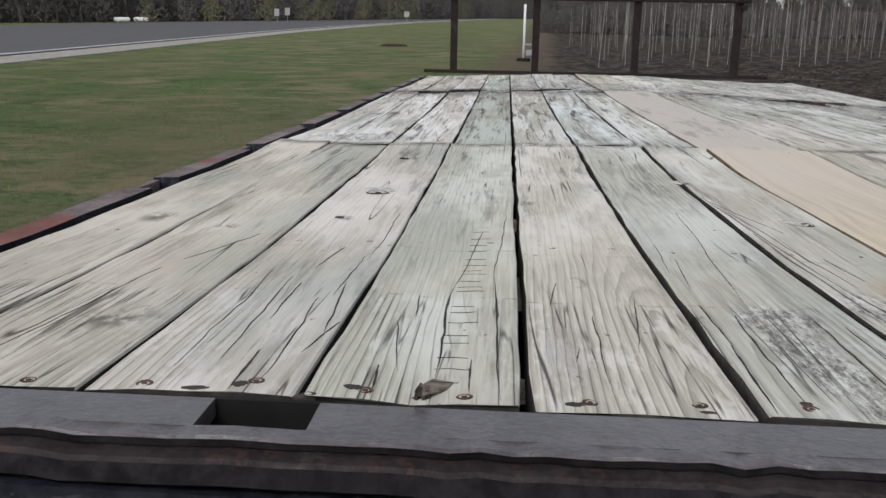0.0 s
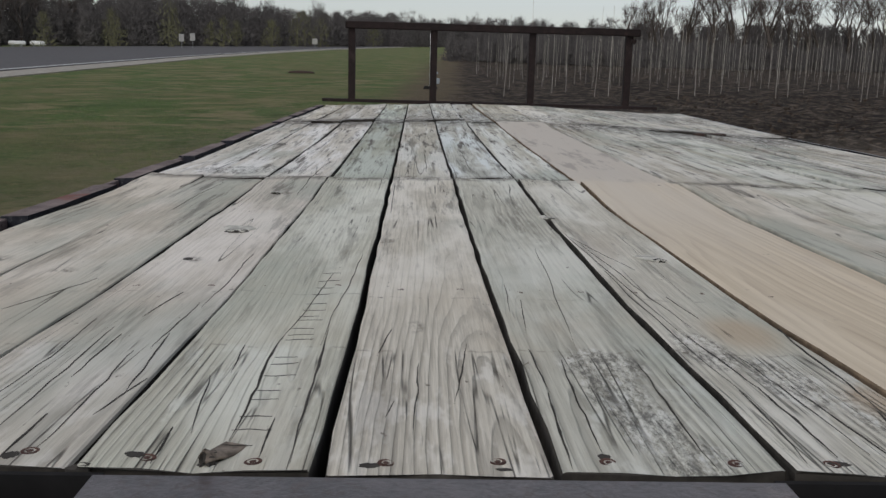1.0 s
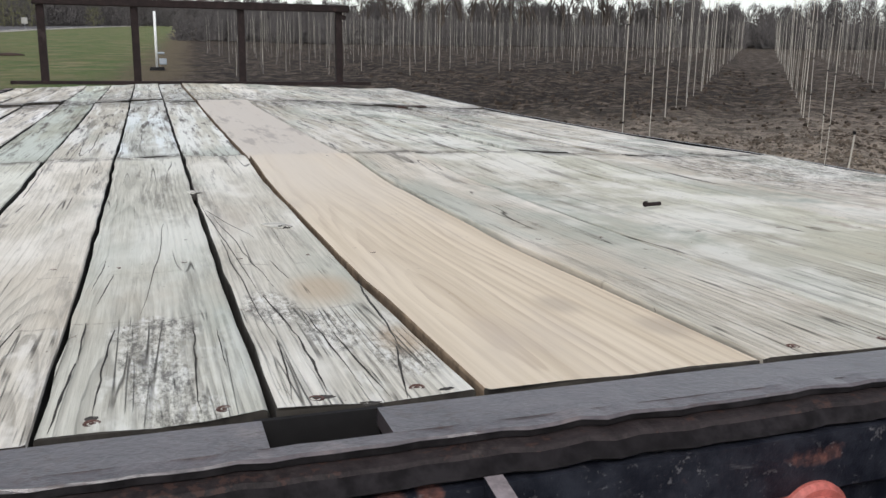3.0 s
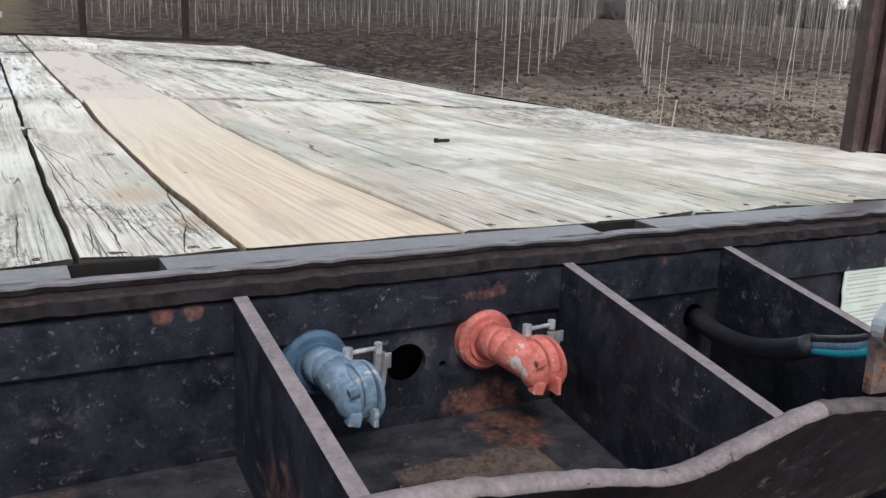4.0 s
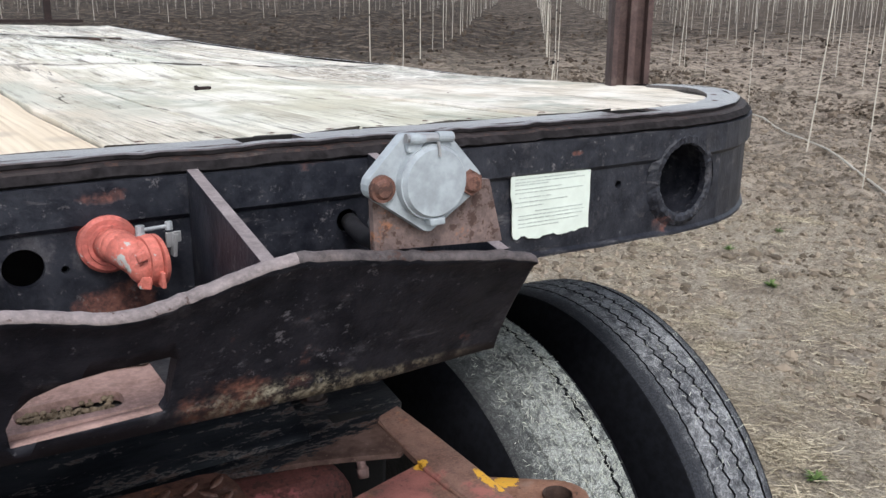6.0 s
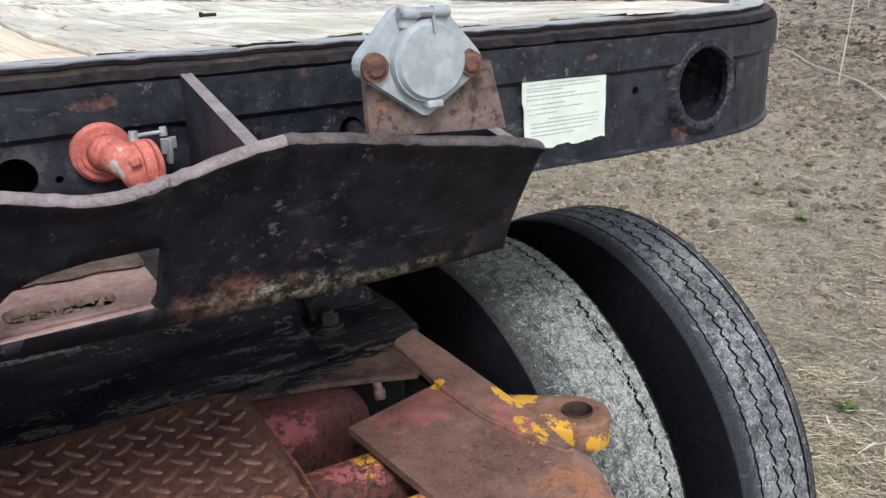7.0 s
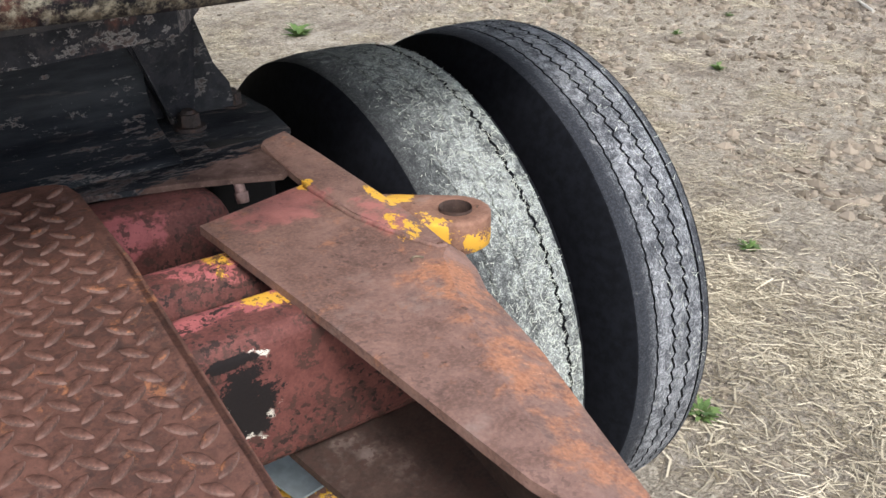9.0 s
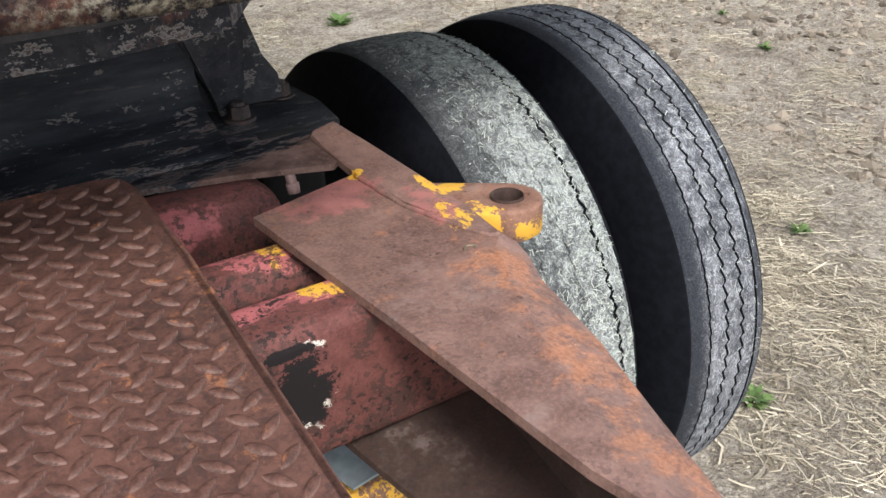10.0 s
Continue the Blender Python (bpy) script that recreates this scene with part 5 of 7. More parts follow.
def build_nose():
    path = nose_path()
    v, f = sweep(path, [(0.004, 1.504), (0.004, 1.462), (0.011, 1.456), (0.011, 1.350), (0.006, 1.346), (0.006, 1.342), (0.070, 1.342), (0.070, 1.350), (0.020, 1.350), (0.020, 1.504)])
    rail = part("frame_channel", raw("frame_channel", v, f), BLACK, trailer, "black painted steel channel, scuffed and rusting")
    # the round lamp opening and the small holes through the web
    for (x, y, z, r, d) in ((LAMPX, -0.07, LAMPZ, 0.056, (0.16, 1, 0)), (-0.123, -0.09, 1.424, 0.020, (0, 1, 0)), (0.232, -0.09, 1.430, 0.014, (0, 1, 0)), (-0.085, -0.09, 1.418, 0.004, (0, 1, 0)), (0.668, -0.09, 1.43, 0.006, (0, 1, 0))):
        bm = bmesh.new()
        d = Vector(d).normalized()
        rod(bm, Vector((x, y, z)) - d * 0.12, Vector((x, y, z)) + d * 0.12, r, n=40)
        carve(rail, new("cutter", to_mesh(bm, "cutter")))
    # weld bead round the lamp opening
    bm = bmesh.new()
    rng = random.Random(8)
    rim = [(0.058, -0.002), (0.062, -0.0055), (0.070, -0.006), (0.076, -0.002), (0.081, 0.003), (0.060, 0.010)]
    verts, faces, n = [], [], 84
    for k in range(n):
        a = 2 * math.pi * k / n
        for r, out in rim:
            r += rng.uniform(-0.0011, 0.0011)
            x, z = LAMPX + (r - 0.005) * math.cos(a), LAMPZ + (r - 0.005) * math.sin(a)
            y = YF + 0.009 if x < XR - RC else YF + RC - math.sqrt(max(0, RC ** 2 - (x - XR + RC) ** 2)) + 0.010
            verts.append((x, y + out + rng.uniform(-0.0012, 0.0012), z))
    m6 = len(rim)
    for k in range(n):
        for q in range(m6):
            faces.append((k * m6 + q, k * m6 + (q + 1) % m6, ((k + 1) % n) * m6 + (q + 1) % m6, ((k + 1) % n) * m6 + q))
    bm = raw("weld_ring", verts, faces)
    part("weld_ring", bm, BLACK, trailer, "rough weld bead round a lamp opening", True)
    bm = bmesh.new()
    d = Vector((0.16, 1, 0)).normalized()
    base = Vector((LAMPX, -0.07, LAMPZ))
    made = rod(bm, base + d * 0.002, base + d * 0.13, 0.066, n=32)
    bmesh.ops.delete(bm, geom=[f for f in bm.faces if len(f.verts) > 4 and f.calc_center_median().y < base.y + 0.06], context="FACES")
    part("lamp_cup", bm, BLACK, trailer, "empty black lamp cup behind the opening", True)
    bm = bmesh.new()
    for k in range(9):
        ball(bm, base + d * rng.uniform(0.05, 0.11) + Vector((rng.uniform(-0.028, 0.028), 0, -0.060 + rng.uniform(0, 0.008))), rng.uniform(0.008, 0.018), (1, 1, 0.6), 8)
    part("dried_mud", bm, MUD, trailer, "dried tan mud in the lamp cup")
    # the top lip: a rolled outer strip, and an inner strip that the stake pockets break
    LIP_SHAPE = [(0.041, 1.5277), (0.0285, 1.5273), (0.0265, 1.5258), (0.0268, 1.5215), (0.029, 1.5205), (0.0225, 1.5200), (0.0165, 1.5190), (0.0140, 1.5165), (0.0060, 1.5080), (0.014, 1.503), (0.041, 1.505)]
    shake = [0.0, 0.0009, 0.0009, 0.0009, 0.0, 0.0006, 0.0008, 0.0008, 0.0005, 0.0, 0.0]
    v, f = rough_sweep([q for q in nose_path(step=0.018) if q[0][0] > XL + 0.01 or q[0][1] < 0.3], LIP_SHAPE, shake, 2)
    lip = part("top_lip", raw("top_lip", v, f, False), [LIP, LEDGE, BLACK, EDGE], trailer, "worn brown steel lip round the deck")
    # recess and slope near-black: the shadow line under the plate, put into colour
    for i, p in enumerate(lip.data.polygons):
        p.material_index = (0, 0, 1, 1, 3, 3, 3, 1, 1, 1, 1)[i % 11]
    gaps = [(-0.885, -0.818), (-0.408, -0.333), (0.118, 0.195), (0.69, 0.765)]

    def inner(path_part):
        vv, ff = sweep(path_part, [(0.082, 1.5272), (0.040, 1.5276), (0.040, 1.515), (0.082, 1.515)])
        part("lip_plate", raw("lip_plate", vv, ff), LIP, trailer)

    def at_x(x):
        return ((x, YF), (0.0, 1.0), 0.0)
    edges = [XL + RL] + [g for pair in gaps for g in pair] + [XR - RC]
    for a, b in zip(edges[::2], edges[1::2]):
        if b - a > 0.02:
            inner([at_x(a + (b - a) * k / 8) for k in range(9)])
    i0 = [i for i, q in enumerate(path) if q[0][0] > XR - RC + 0.01]
    inner([at_x(XR - RC)] + [path[i] for i in i0 if path[i][0][1] < 0.42])
    i1 = [i for i, q in enumerate(path) if q[0][0] < XL + RL - 0.01]
    inner([path[i] for i in i1 if path[i][0][1] < 0.2] + [at_x(XL + RL)])
    # pocket walls near-black: the shade inside is put into their colour
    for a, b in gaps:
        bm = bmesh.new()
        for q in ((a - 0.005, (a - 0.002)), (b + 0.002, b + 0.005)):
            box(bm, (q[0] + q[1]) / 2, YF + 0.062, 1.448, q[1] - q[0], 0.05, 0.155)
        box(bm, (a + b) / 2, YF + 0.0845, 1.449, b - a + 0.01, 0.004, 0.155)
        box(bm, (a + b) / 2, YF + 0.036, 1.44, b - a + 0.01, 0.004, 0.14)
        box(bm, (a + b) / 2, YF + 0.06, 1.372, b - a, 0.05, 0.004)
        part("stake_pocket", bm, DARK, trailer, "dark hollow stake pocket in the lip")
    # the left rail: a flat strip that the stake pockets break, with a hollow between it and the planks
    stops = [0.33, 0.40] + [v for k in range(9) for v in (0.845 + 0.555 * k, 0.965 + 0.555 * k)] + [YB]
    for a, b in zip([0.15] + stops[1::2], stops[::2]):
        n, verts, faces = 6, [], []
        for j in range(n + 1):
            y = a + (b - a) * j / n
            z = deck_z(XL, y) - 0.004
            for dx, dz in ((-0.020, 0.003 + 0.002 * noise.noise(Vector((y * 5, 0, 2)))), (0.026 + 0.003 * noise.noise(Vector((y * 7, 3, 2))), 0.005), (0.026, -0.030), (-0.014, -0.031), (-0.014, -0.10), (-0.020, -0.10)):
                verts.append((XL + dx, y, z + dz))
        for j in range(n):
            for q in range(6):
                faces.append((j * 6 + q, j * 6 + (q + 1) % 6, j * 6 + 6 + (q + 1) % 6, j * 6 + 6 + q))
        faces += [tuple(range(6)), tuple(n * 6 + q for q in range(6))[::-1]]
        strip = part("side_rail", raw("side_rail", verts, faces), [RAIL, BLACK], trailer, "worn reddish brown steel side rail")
        # only the top is rail-coloured; black sides and ends put the gap's shade into colour
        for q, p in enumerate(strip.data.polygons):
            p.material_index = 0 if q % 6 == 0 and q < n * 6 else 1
    # added near-black strip that stands for the shade in the gap beside the planks
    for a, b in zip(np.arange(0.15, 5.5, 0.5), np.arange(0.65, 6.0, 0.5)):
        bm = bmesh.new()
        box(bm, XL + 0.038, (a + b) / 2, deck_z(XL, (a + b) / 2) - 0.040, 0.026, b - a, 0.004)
        part("gap_shade_strip", bm, DARK, trailer, "near-black strip for the shade between rail and planks")
    # side pockets likewise, coloured near-black for the shade in them
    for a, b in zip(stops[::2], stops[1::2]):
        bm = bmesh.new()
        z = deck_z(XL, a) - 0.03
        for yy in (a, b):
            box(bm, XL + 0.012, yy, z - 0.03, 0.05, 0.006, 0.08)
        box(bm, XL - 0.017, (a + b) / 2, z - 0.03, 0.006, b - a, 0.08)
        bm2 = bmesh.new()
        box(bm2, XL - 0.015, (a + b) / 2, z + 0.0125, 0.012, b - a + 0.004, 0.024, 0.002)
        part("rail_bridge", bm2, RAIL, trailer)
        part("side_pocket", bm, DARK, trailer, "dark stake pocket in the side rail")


build_nose()


def plank_mesh(x0, x1, y0, y1, seed, thick=0.042, ragged=0.004, rough=0.0016, begin=None, rise=0.0):
    rng = random.Random(seed)
    prof = [(0.0, -0.030), (0.0, -0.003), (0.0008, -0.0008), (0.003, 0.0)]
    half = (x1 - x0) / 2
    pts = [(x0 + a, z) for a, z in prof] + [(x0 + half * 0.55, 0.0004), (x0 + half, -0.0006), (x1 - half * 0.55, 0.0004)] + [(x1 - a, z) for a, z in prof[::-1]]
    pts += [(x1, -thick), (x0, -thick)]
    n = max(5, int((y1 - y0) / 0.07))
    verts, faces, m = [], [], len(pts)
    cup, twist, curl = rng.uniform(-0.0015, 0.003), rng.uniform(-0.002, 0.002), rng.uniform(0.0, 0.009)
    for j in range(n + 1):
        y = y0 + (y1 - y0) * j / n
        jl, jr = rng.uniform(-rough, rough), rng.uniform(-rough, rough)
        lift = 0.004 * noise.noise(Vector((seed * 3.7, y * 1.3, 0)))
        lift += rise * smooth01(1 - (y - y0) / 0.45)
        if y1 - y0 > 1.0 and y > 1.0:
            lift += curl * smooth01(1 - abs(y1 - y) / 0.35)
        for x, z in pts:
            if begin:
                y = begin(x) + (y1 - begin(x)) * j / n
            u = (x - x0) / (x1 - x0) * 2 - 1
            xx = x + (jl if u < 0 else jr) * abs(u)
            e = 0.0
            if j in (0, n):
                e = rng.uniform(-ragged, ragged)
            top = z > -thick + 0.001
            verts.append((xx, y + e, deck_z(x, y) + z + (lift + cup * u * u + twist * u if top else 0)))
    for j in range(n):
        for k in range(m):
            k2 = (k + 1) % m
            faces.append((j * m + k, (j + 1) * m + k, (j + 1) * m + k2, j * m + k2))
    faces.append(tuple(range(m)))
    faces.append(tuple(n * m + k for k in range(m))[::-1])
    me = raw("plank", verts, faces)
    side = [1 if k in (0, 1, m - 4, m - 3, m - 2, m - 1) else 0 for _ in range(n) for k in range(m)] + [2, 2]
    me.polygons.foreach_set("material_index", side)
    return me


def screw_mesh():
    bm = bmesh.new()
    prof = [(0.0, 0.0022), (0.0030, 0.0020), (0.0036, -0.0012), (0.0052, 0.0024), (0.0076, 0.0020), (0.0090, 0.0), (0.0092, -0.004)]
    rings = [[bm.verts.new((r * math.cos(a), r * math.sin(a), z - 0.001)) for a in [2 * math.pi * k / 14 for k in range(14)]] for r, z in prof[1:]]
    bm.faces.new(rings[0][::-1])
    for a, b in zip(rings, rings[1:]):
        for k in range(14):
            bm.faces.new((a[k], b[k], b[(k + 1) % 14], a[(k + 1) % 14]))
    return to_mesh(bm, "screw", True)


SCREWS = []
SCREW_MESH = screw_mesh()
SCREW_MESH.materials.append(SCREW)


def add_screws(plank, x0, x1, y, seed):
    rng = random.Random(seed)
    for fx in (0.22, 0.78):
        x, yy = x0 + (x1 - x0) * fx + rng.uniform(-0.008, 0.008), y + rng.uniform(-0.008, 0.008)
        SCREWS.append((plank, x, yy, rng.uniform(-6, 6), rng.uniform(-6, 6)))


def top_z(x, y):
    hit = scene.ray_cast(bpy.context.evaluated_depsgraph_get(), Vector((x, y, 1.9)), Vector((0, 0, -1)))
    return hit[1].z if hit[0] and abs(hit[1].z - 1.52) < 0.06 else deck_z(x, y)


def cracks(rng):
    """Long drying checks: thin strips on the planks, each crack's shade put into colour."""
    green = [(-0.734, 0.58, -0.752, 0.29, 0.0012), (-0.752, 0.30, -0.753, 0.05, 0.0024), (-0.713, 0.32, -0.706, 0.01, 0.0024), (-0.704, 0.70, -0.715, 0.27, 0.0012), (-0.792, 0.18, -0.778, 0.06, 0.0016), (-0.793, 0.07, -0.79, 0.01, 0.002), (-0.727, 0.09, -0.727, 0.02, 0.0014), (-0.782, 0.27, -0.778, 0.19, 0.0012)]
    third = [(-0.856, 0.30, -0.844, 0.13, 0.0018), (-0.899, 0.295, -0.897, 0.17, 0.0018), (-0.889, 0.47, -0.901, 0.36, 0.002), (-0.914, 0.32, -0.905, 0.07, 0.0012), (-0.884, 0.09, -0.882, 0.01, 0.0022), (-0.839, 0.17, -0.853, 0.09, 0.0016), (-0.86, 0.42, -0.858, 0.25, 0.0014), (-0.852, 0.69, -0.85, 0.40, 0.0012), (-0.94, 0.35, -0.935, 0.05, 0.001), (-0.87, 0.24, -0.866, 0.03, 0.0014)]
    bare = [(-0.652, 0.34, -0.663, 0.25, 0.0014), (-0.646, 0.134, -0.651, 0.10, 0.001), (-0.626, 0.23, -0.632, 0.06, 0.0012), (-0.583, 0.29, -0.601, 0.13, 0.0013), (-1.008, 0.54, -1.053, 0.39, 0.0012), (-1.06, 0.35, -1.075, 0.05, 0.0012)]
    crust = [(-0.452, 0.78, -0.481, 0.29, 0.001), (-0.522, 0.55, -0.530, 0.40, 0.001), (-0.512, 0.47, -0.523, 0.33, 0.0012), (-0.527, 0.27, -0.526, 0.15, 0.0016), (-0.526, 0.15, -0.532, 0.01, 0.0022), (-0.505, 0.24, -0.51, 0.03, 0.0018), (-0.438, 0.23, -0.444, 0.01, 0.0014), (-0.42, 0.21, -0.42, 0.10, 0.001)]
    curl = [(-0.394, 0.89, -0.368, 0.31, 0.0014), (-0.368, 0.32, -0.356, 0.16, 0.002), (-0.356, 0.17, -0.36, 0.03, 0.0024), (-0.386, 0.62, -0.376, 0.145, 0.0016), (-0.376, 0.16, -0.386, 0.016, 0.0016), (-0.389, 0.85, -0.341, 0.64, 0.0012), (-0.381, 0.80, -0.352, 0.36, 0.0012), (-0.338, 0.50, -0.329, 0.40, 0.0012), (-0.262, 0.36, -0.285, 0.11, 0.0022), (-0.285, 0.12, -0.31, 0.0, 0.0022), (-0.34, 0.26, -0.335, 0.04, 0.0012), (-0.325, 0.18, -0.318, 0.01, 0.0014)]
    bars = green + third + bare + crust + curl
    for y in [rng.uniform(0.4, 4.8) for _ in range(34)]:
        x = rng.uniform(-1.2, 1.1)
        bars.append((x, y, x + rng.uniform(-0.006, 0.006), y + rng.uniform(0.15, 0.7), rng.uniform(0.0008, 0.002)))
    # ladder of short cross breaks beside the long check
    for y in (0.04, 0.07, 0.095, 0.13, 0.15, 0.185, 0.216, 0.235, 0.29, 0.305, 0.33, 0.36, 0.375, 0.40, 0.43, 0.473, 0.505, 0.54, 0.58):
        bars.append((-0.754 + 0.016 * y, y, -0.731 + 0.014 * y + rng.uniform(-0.004, 0.004), y + rng.uniform(-0.003, 0.003), rng.uniform(0.0006, 0.0014)))
    for x, y0, x1, y1, w in bars:
        if -0.255 < x < -0.01 and y0 < 3.6:
            continue
        n = 14
        ph, verts, faces = rng.uniform(0, 9), [], []
        for j in range(n + 1):
            t = j / n
            y = y0 + (y1 - y0) * t
            ww = 0.42 * w * (math.sin(math.pi * min(1, 0.06 + t)) ** 0.6 + 0.05) * rng.uniform(0.6, 1.3)
            along = abs(y1 - y0) > abs(x1 - x)
            xx = x + (x1 - x) * t
            if along:
                xx += (0.005 * noise.noise(Vector((ph, y * 6, 0))) + 0.002 * noise.noise(Vector((ph, y * 34, 5)))) * min(1.0, abs(y1 - y0) * 5)
            else:
                y += 0.003 * noise.noise(Vector((ph, xx * 60, 0)))
            z = top_z(xx, y)
            sx, sy = (ww, 0.0) if along else (0.0, ww)
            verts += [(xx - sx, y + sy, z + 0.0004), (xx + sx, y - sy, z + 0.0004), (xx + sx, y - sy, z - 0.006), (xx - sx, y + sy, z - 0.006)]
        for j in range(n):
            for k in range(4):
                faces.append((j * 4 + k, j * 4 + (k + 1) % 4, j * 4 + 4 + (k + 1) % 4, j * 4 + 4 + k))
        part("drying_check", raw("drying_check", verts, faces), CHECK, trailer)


def splinter(x, y, wide, long, lift, seed, turn=0.0, material=None):
    """A flake of wood peeling up towards the nose, over a flat dark patch for the shade under it."""
    rng = random.Random(seed)
    verts, faces, nu, nv = [], [], 7, 6
    ca, sa = math.cos(turn), math.sin(turn)
    base = top_z(x, y)
    for layer in (0.0, -0.0016):
        for j in range(nv):
            for i in range(nu):
                u, v = i / (nu - 1) * 2 - 1, j / (nv - 1)
                w = wide * (0.35 + 0.65 * math.sin(math.pi * min(1.0, 0.30 + 0.7 * (1 - v))))
                px, py = u * w / 2, v * long + (0.12 * long * rng.uniform(-1, 1) if j == 0 else 0)
                pz = lift * (1 - v) ** 2 * (1 - 0.5 * u * u) + 0.0006
                verts.append((x + px * ca - py * sa, y + px * sa + py * ca, base + pz + layer))
    k = nu * nv
    for j in range(nv - 1):
        for i in range(nu - 1):
            a = j * nu + i
            faces += [(a, a + 1, a + nu + 1, a + nu), (k + a + nu, k + a + nu + 1, k + a + 1, k + a)]
    for i in range(nu - 1):
        faces.append((k + i, k + i + 1, i + 1, i))
    for j in range(nv - 1):
        a, b = j * nu, (j + 1) * nu
        faces += [(a, b, k + b, k + a), (k + a + nu - 1, k + b + nu - 1, b + nu - 1, a + nu - 1)]
    part("splinter", raw("splinter", verts, faces, True), material or FLAKE, trailer, "peeling brown-grey wood splinter")
    hollow(x, y + long * 0.15, wide * 0.5, long * 0.28, seed)


def hollow(x, y, rx, ry, seed):
    """A ragged flat patch on the plank, near-black for rot and for a hollow's shade."""
    rng = random.Random(seed)
    n = 18
    ring = []
    for k in range(n):
        a, q = 2 * math.pi * k / n, rng.uniform(0.72, 1.05) * 0.72
        px, py = x + rx * q * math.cos(a), y + ry * q * math.sin(a)
        ring.append((px, py, top_z(px, py) + 0.0003))
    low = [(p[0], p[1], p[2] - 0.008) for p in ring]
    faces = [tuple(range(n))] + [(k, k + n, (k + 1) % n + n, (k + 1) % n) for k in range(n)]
    part("rot_hollow", raw("rot_hollow", ring + low, faces), CHECK, trailer, "flat dark patch for rot and shade in a plank")


def build_deck():
    rng = random.Random(17)
    xs = [-1.244, -1.119, -0.980, -0.834, -0.689, -0.5435, -0.399, -0.2565, -0.022, 0.148, 0.292, 0.436, 0.580, 0.724, 0.868, 1.012, 1.186]
    wide_gap = {-0.689: 0.0042, -0.5435: 0.0036, -0.399: 0.0036, -0.834: 0.003, -0.2565: 0.0062, -0.98: 0.0026, -1.119: 0.002, -0.022: 0.0016, 0.148: 0.0013}
    tints = {0: (0.91, 0.87, 0.80), 1: (0.92, 0.885, 0.825), 2: (0.98, 0.955, 0.92), 3: (0.98, 0.99, 0.96), 4: (0.78, 0.86, 0.78), 5: (0.95, 0.97, 0.93), 6: (0.95, 0.96, 0.92), 7: (0.95, 0.93, 0.85)}
    for i, (a, b) in enumerate(zip(xs, xs[1:])):
        fresh = abs(a + 0.2565) < 0.001
        ga, gb = wide_gap.get(a, 0.0013), wide_gap.get(b, 0.0013)
        x0, x1 = a + ga * 0.8, b - gb * 0.8
        j2 = rng.uniform(3.58, 3.78)
        cuts = [0.004 + rng.uniform(-0.002, 0.003), 1.545 + rng.uniform(-0.014, 0.014), j2, 5.60]
        # the nose's round corners
        def round_start(x, low=cuts[0]):
            for side, cx, rad in ((-1, XL + RL, RL), (1, XR - RC, RC)):
                if (x - cx) * side > 0:
                    rr = rad - 0.083
                    low = max(low, YF + rad - math.sqrt(max(0.0, rr * rr - min(rr, abs(x - cx)) ** 2)) + 0.002)
            return low
        start = min(round_start(x0), round_start(x1))
        for s in range(3):
            y0, y1 = (start if s == 0 else cuts[s] + 0.007), cuts[s + 1] - (0.018 if s == 1 else 0.007)
            me = plank_mesh(x0, x1, y0, y1, 900 + i * 7 + s, ragged=0.003 if s == 0 else 0.010, rise=(0.0, max(0.0, rng.uniform(-0.002, 0.005)), max(0.0, rng.uniform(-0.003, 0.015)))[s], begin=round_start if s == 0 and (x0 < XL + RL or x1 > XR - RC) else None)
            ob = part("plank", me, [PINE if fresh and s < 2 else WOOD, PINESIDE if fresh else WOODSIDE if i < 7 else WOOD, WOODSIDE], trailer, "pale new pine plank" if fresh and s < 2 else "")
            t = tints.get(i, (0.99, 0.97, 0.93))
            if i == 3:
                t = (0.90, 0.935, 0.875) if s == 0 else (0.82, 0.875, 0.80)
            if i == 4:
                t = (0.98, 0.97, 0.92)
            if s == 1 and i == 5:
                t = (0.90, 0.96, 0.96)
            if s and i not in (5,):
                k = rng.uniform(0.78, 1.10)
                t = (t[0] * k, t[1] * k * 1.01, t[2] * k)
            if i < 3 and s == 1:
                t = (1.02, 1.01, 0.98)
            if 9 <= i <= 11 and s < 2:
                t = (0.96, 0.98, 0.93)
            if i >= 8:
                k = rng.uniform(0.80, 1.0)
                t = (t[0] * k, t[1] * k * (1.02 if i in (10, 11) else 1.0), t[2] * k)
            if i == 5 and s == 0:
                t = (0.88, 0.91, 0.87)
            if i >= 7:
                t = (t[0], t[1] * 0.985, t[2] * 0.95)
            ob.color = (t[0], t[1] * 0.982, t[2] * 0.985, 1)
            for yy in ((y0 + 0.016, y1 - 0.03) if s < 2 else (y0 + 0.03,)):
                if not (fresh and s == 0 and yy < 0.1):
                    add_screws(ob, x0, x1, yy, i * 31 + s)
            if s == 0:
                add_screws(ob, x0, x1, 0.51, i * 57)
    bpy.context.view_layer.update()
    splinter(-0.757, 0.010, 0.017, 0.036, 0.011, 1, -0.35, CURL)
    hollow(-0.905, 0.012, 0.016, 0.005, 71)
    splinter(-0.907, 0.852, 0.055, 0.06, 0.004, 3)
    splinter(-0.915, 1.285, 0.030, 0.05, 0.005, 4)
    splinter(-0.29, 0.69, 0.03, 0.05, 0.003, 5, 0.4)
    splinter(-0.395, 1.03, 0.03, 0.05, 0.004, 6)
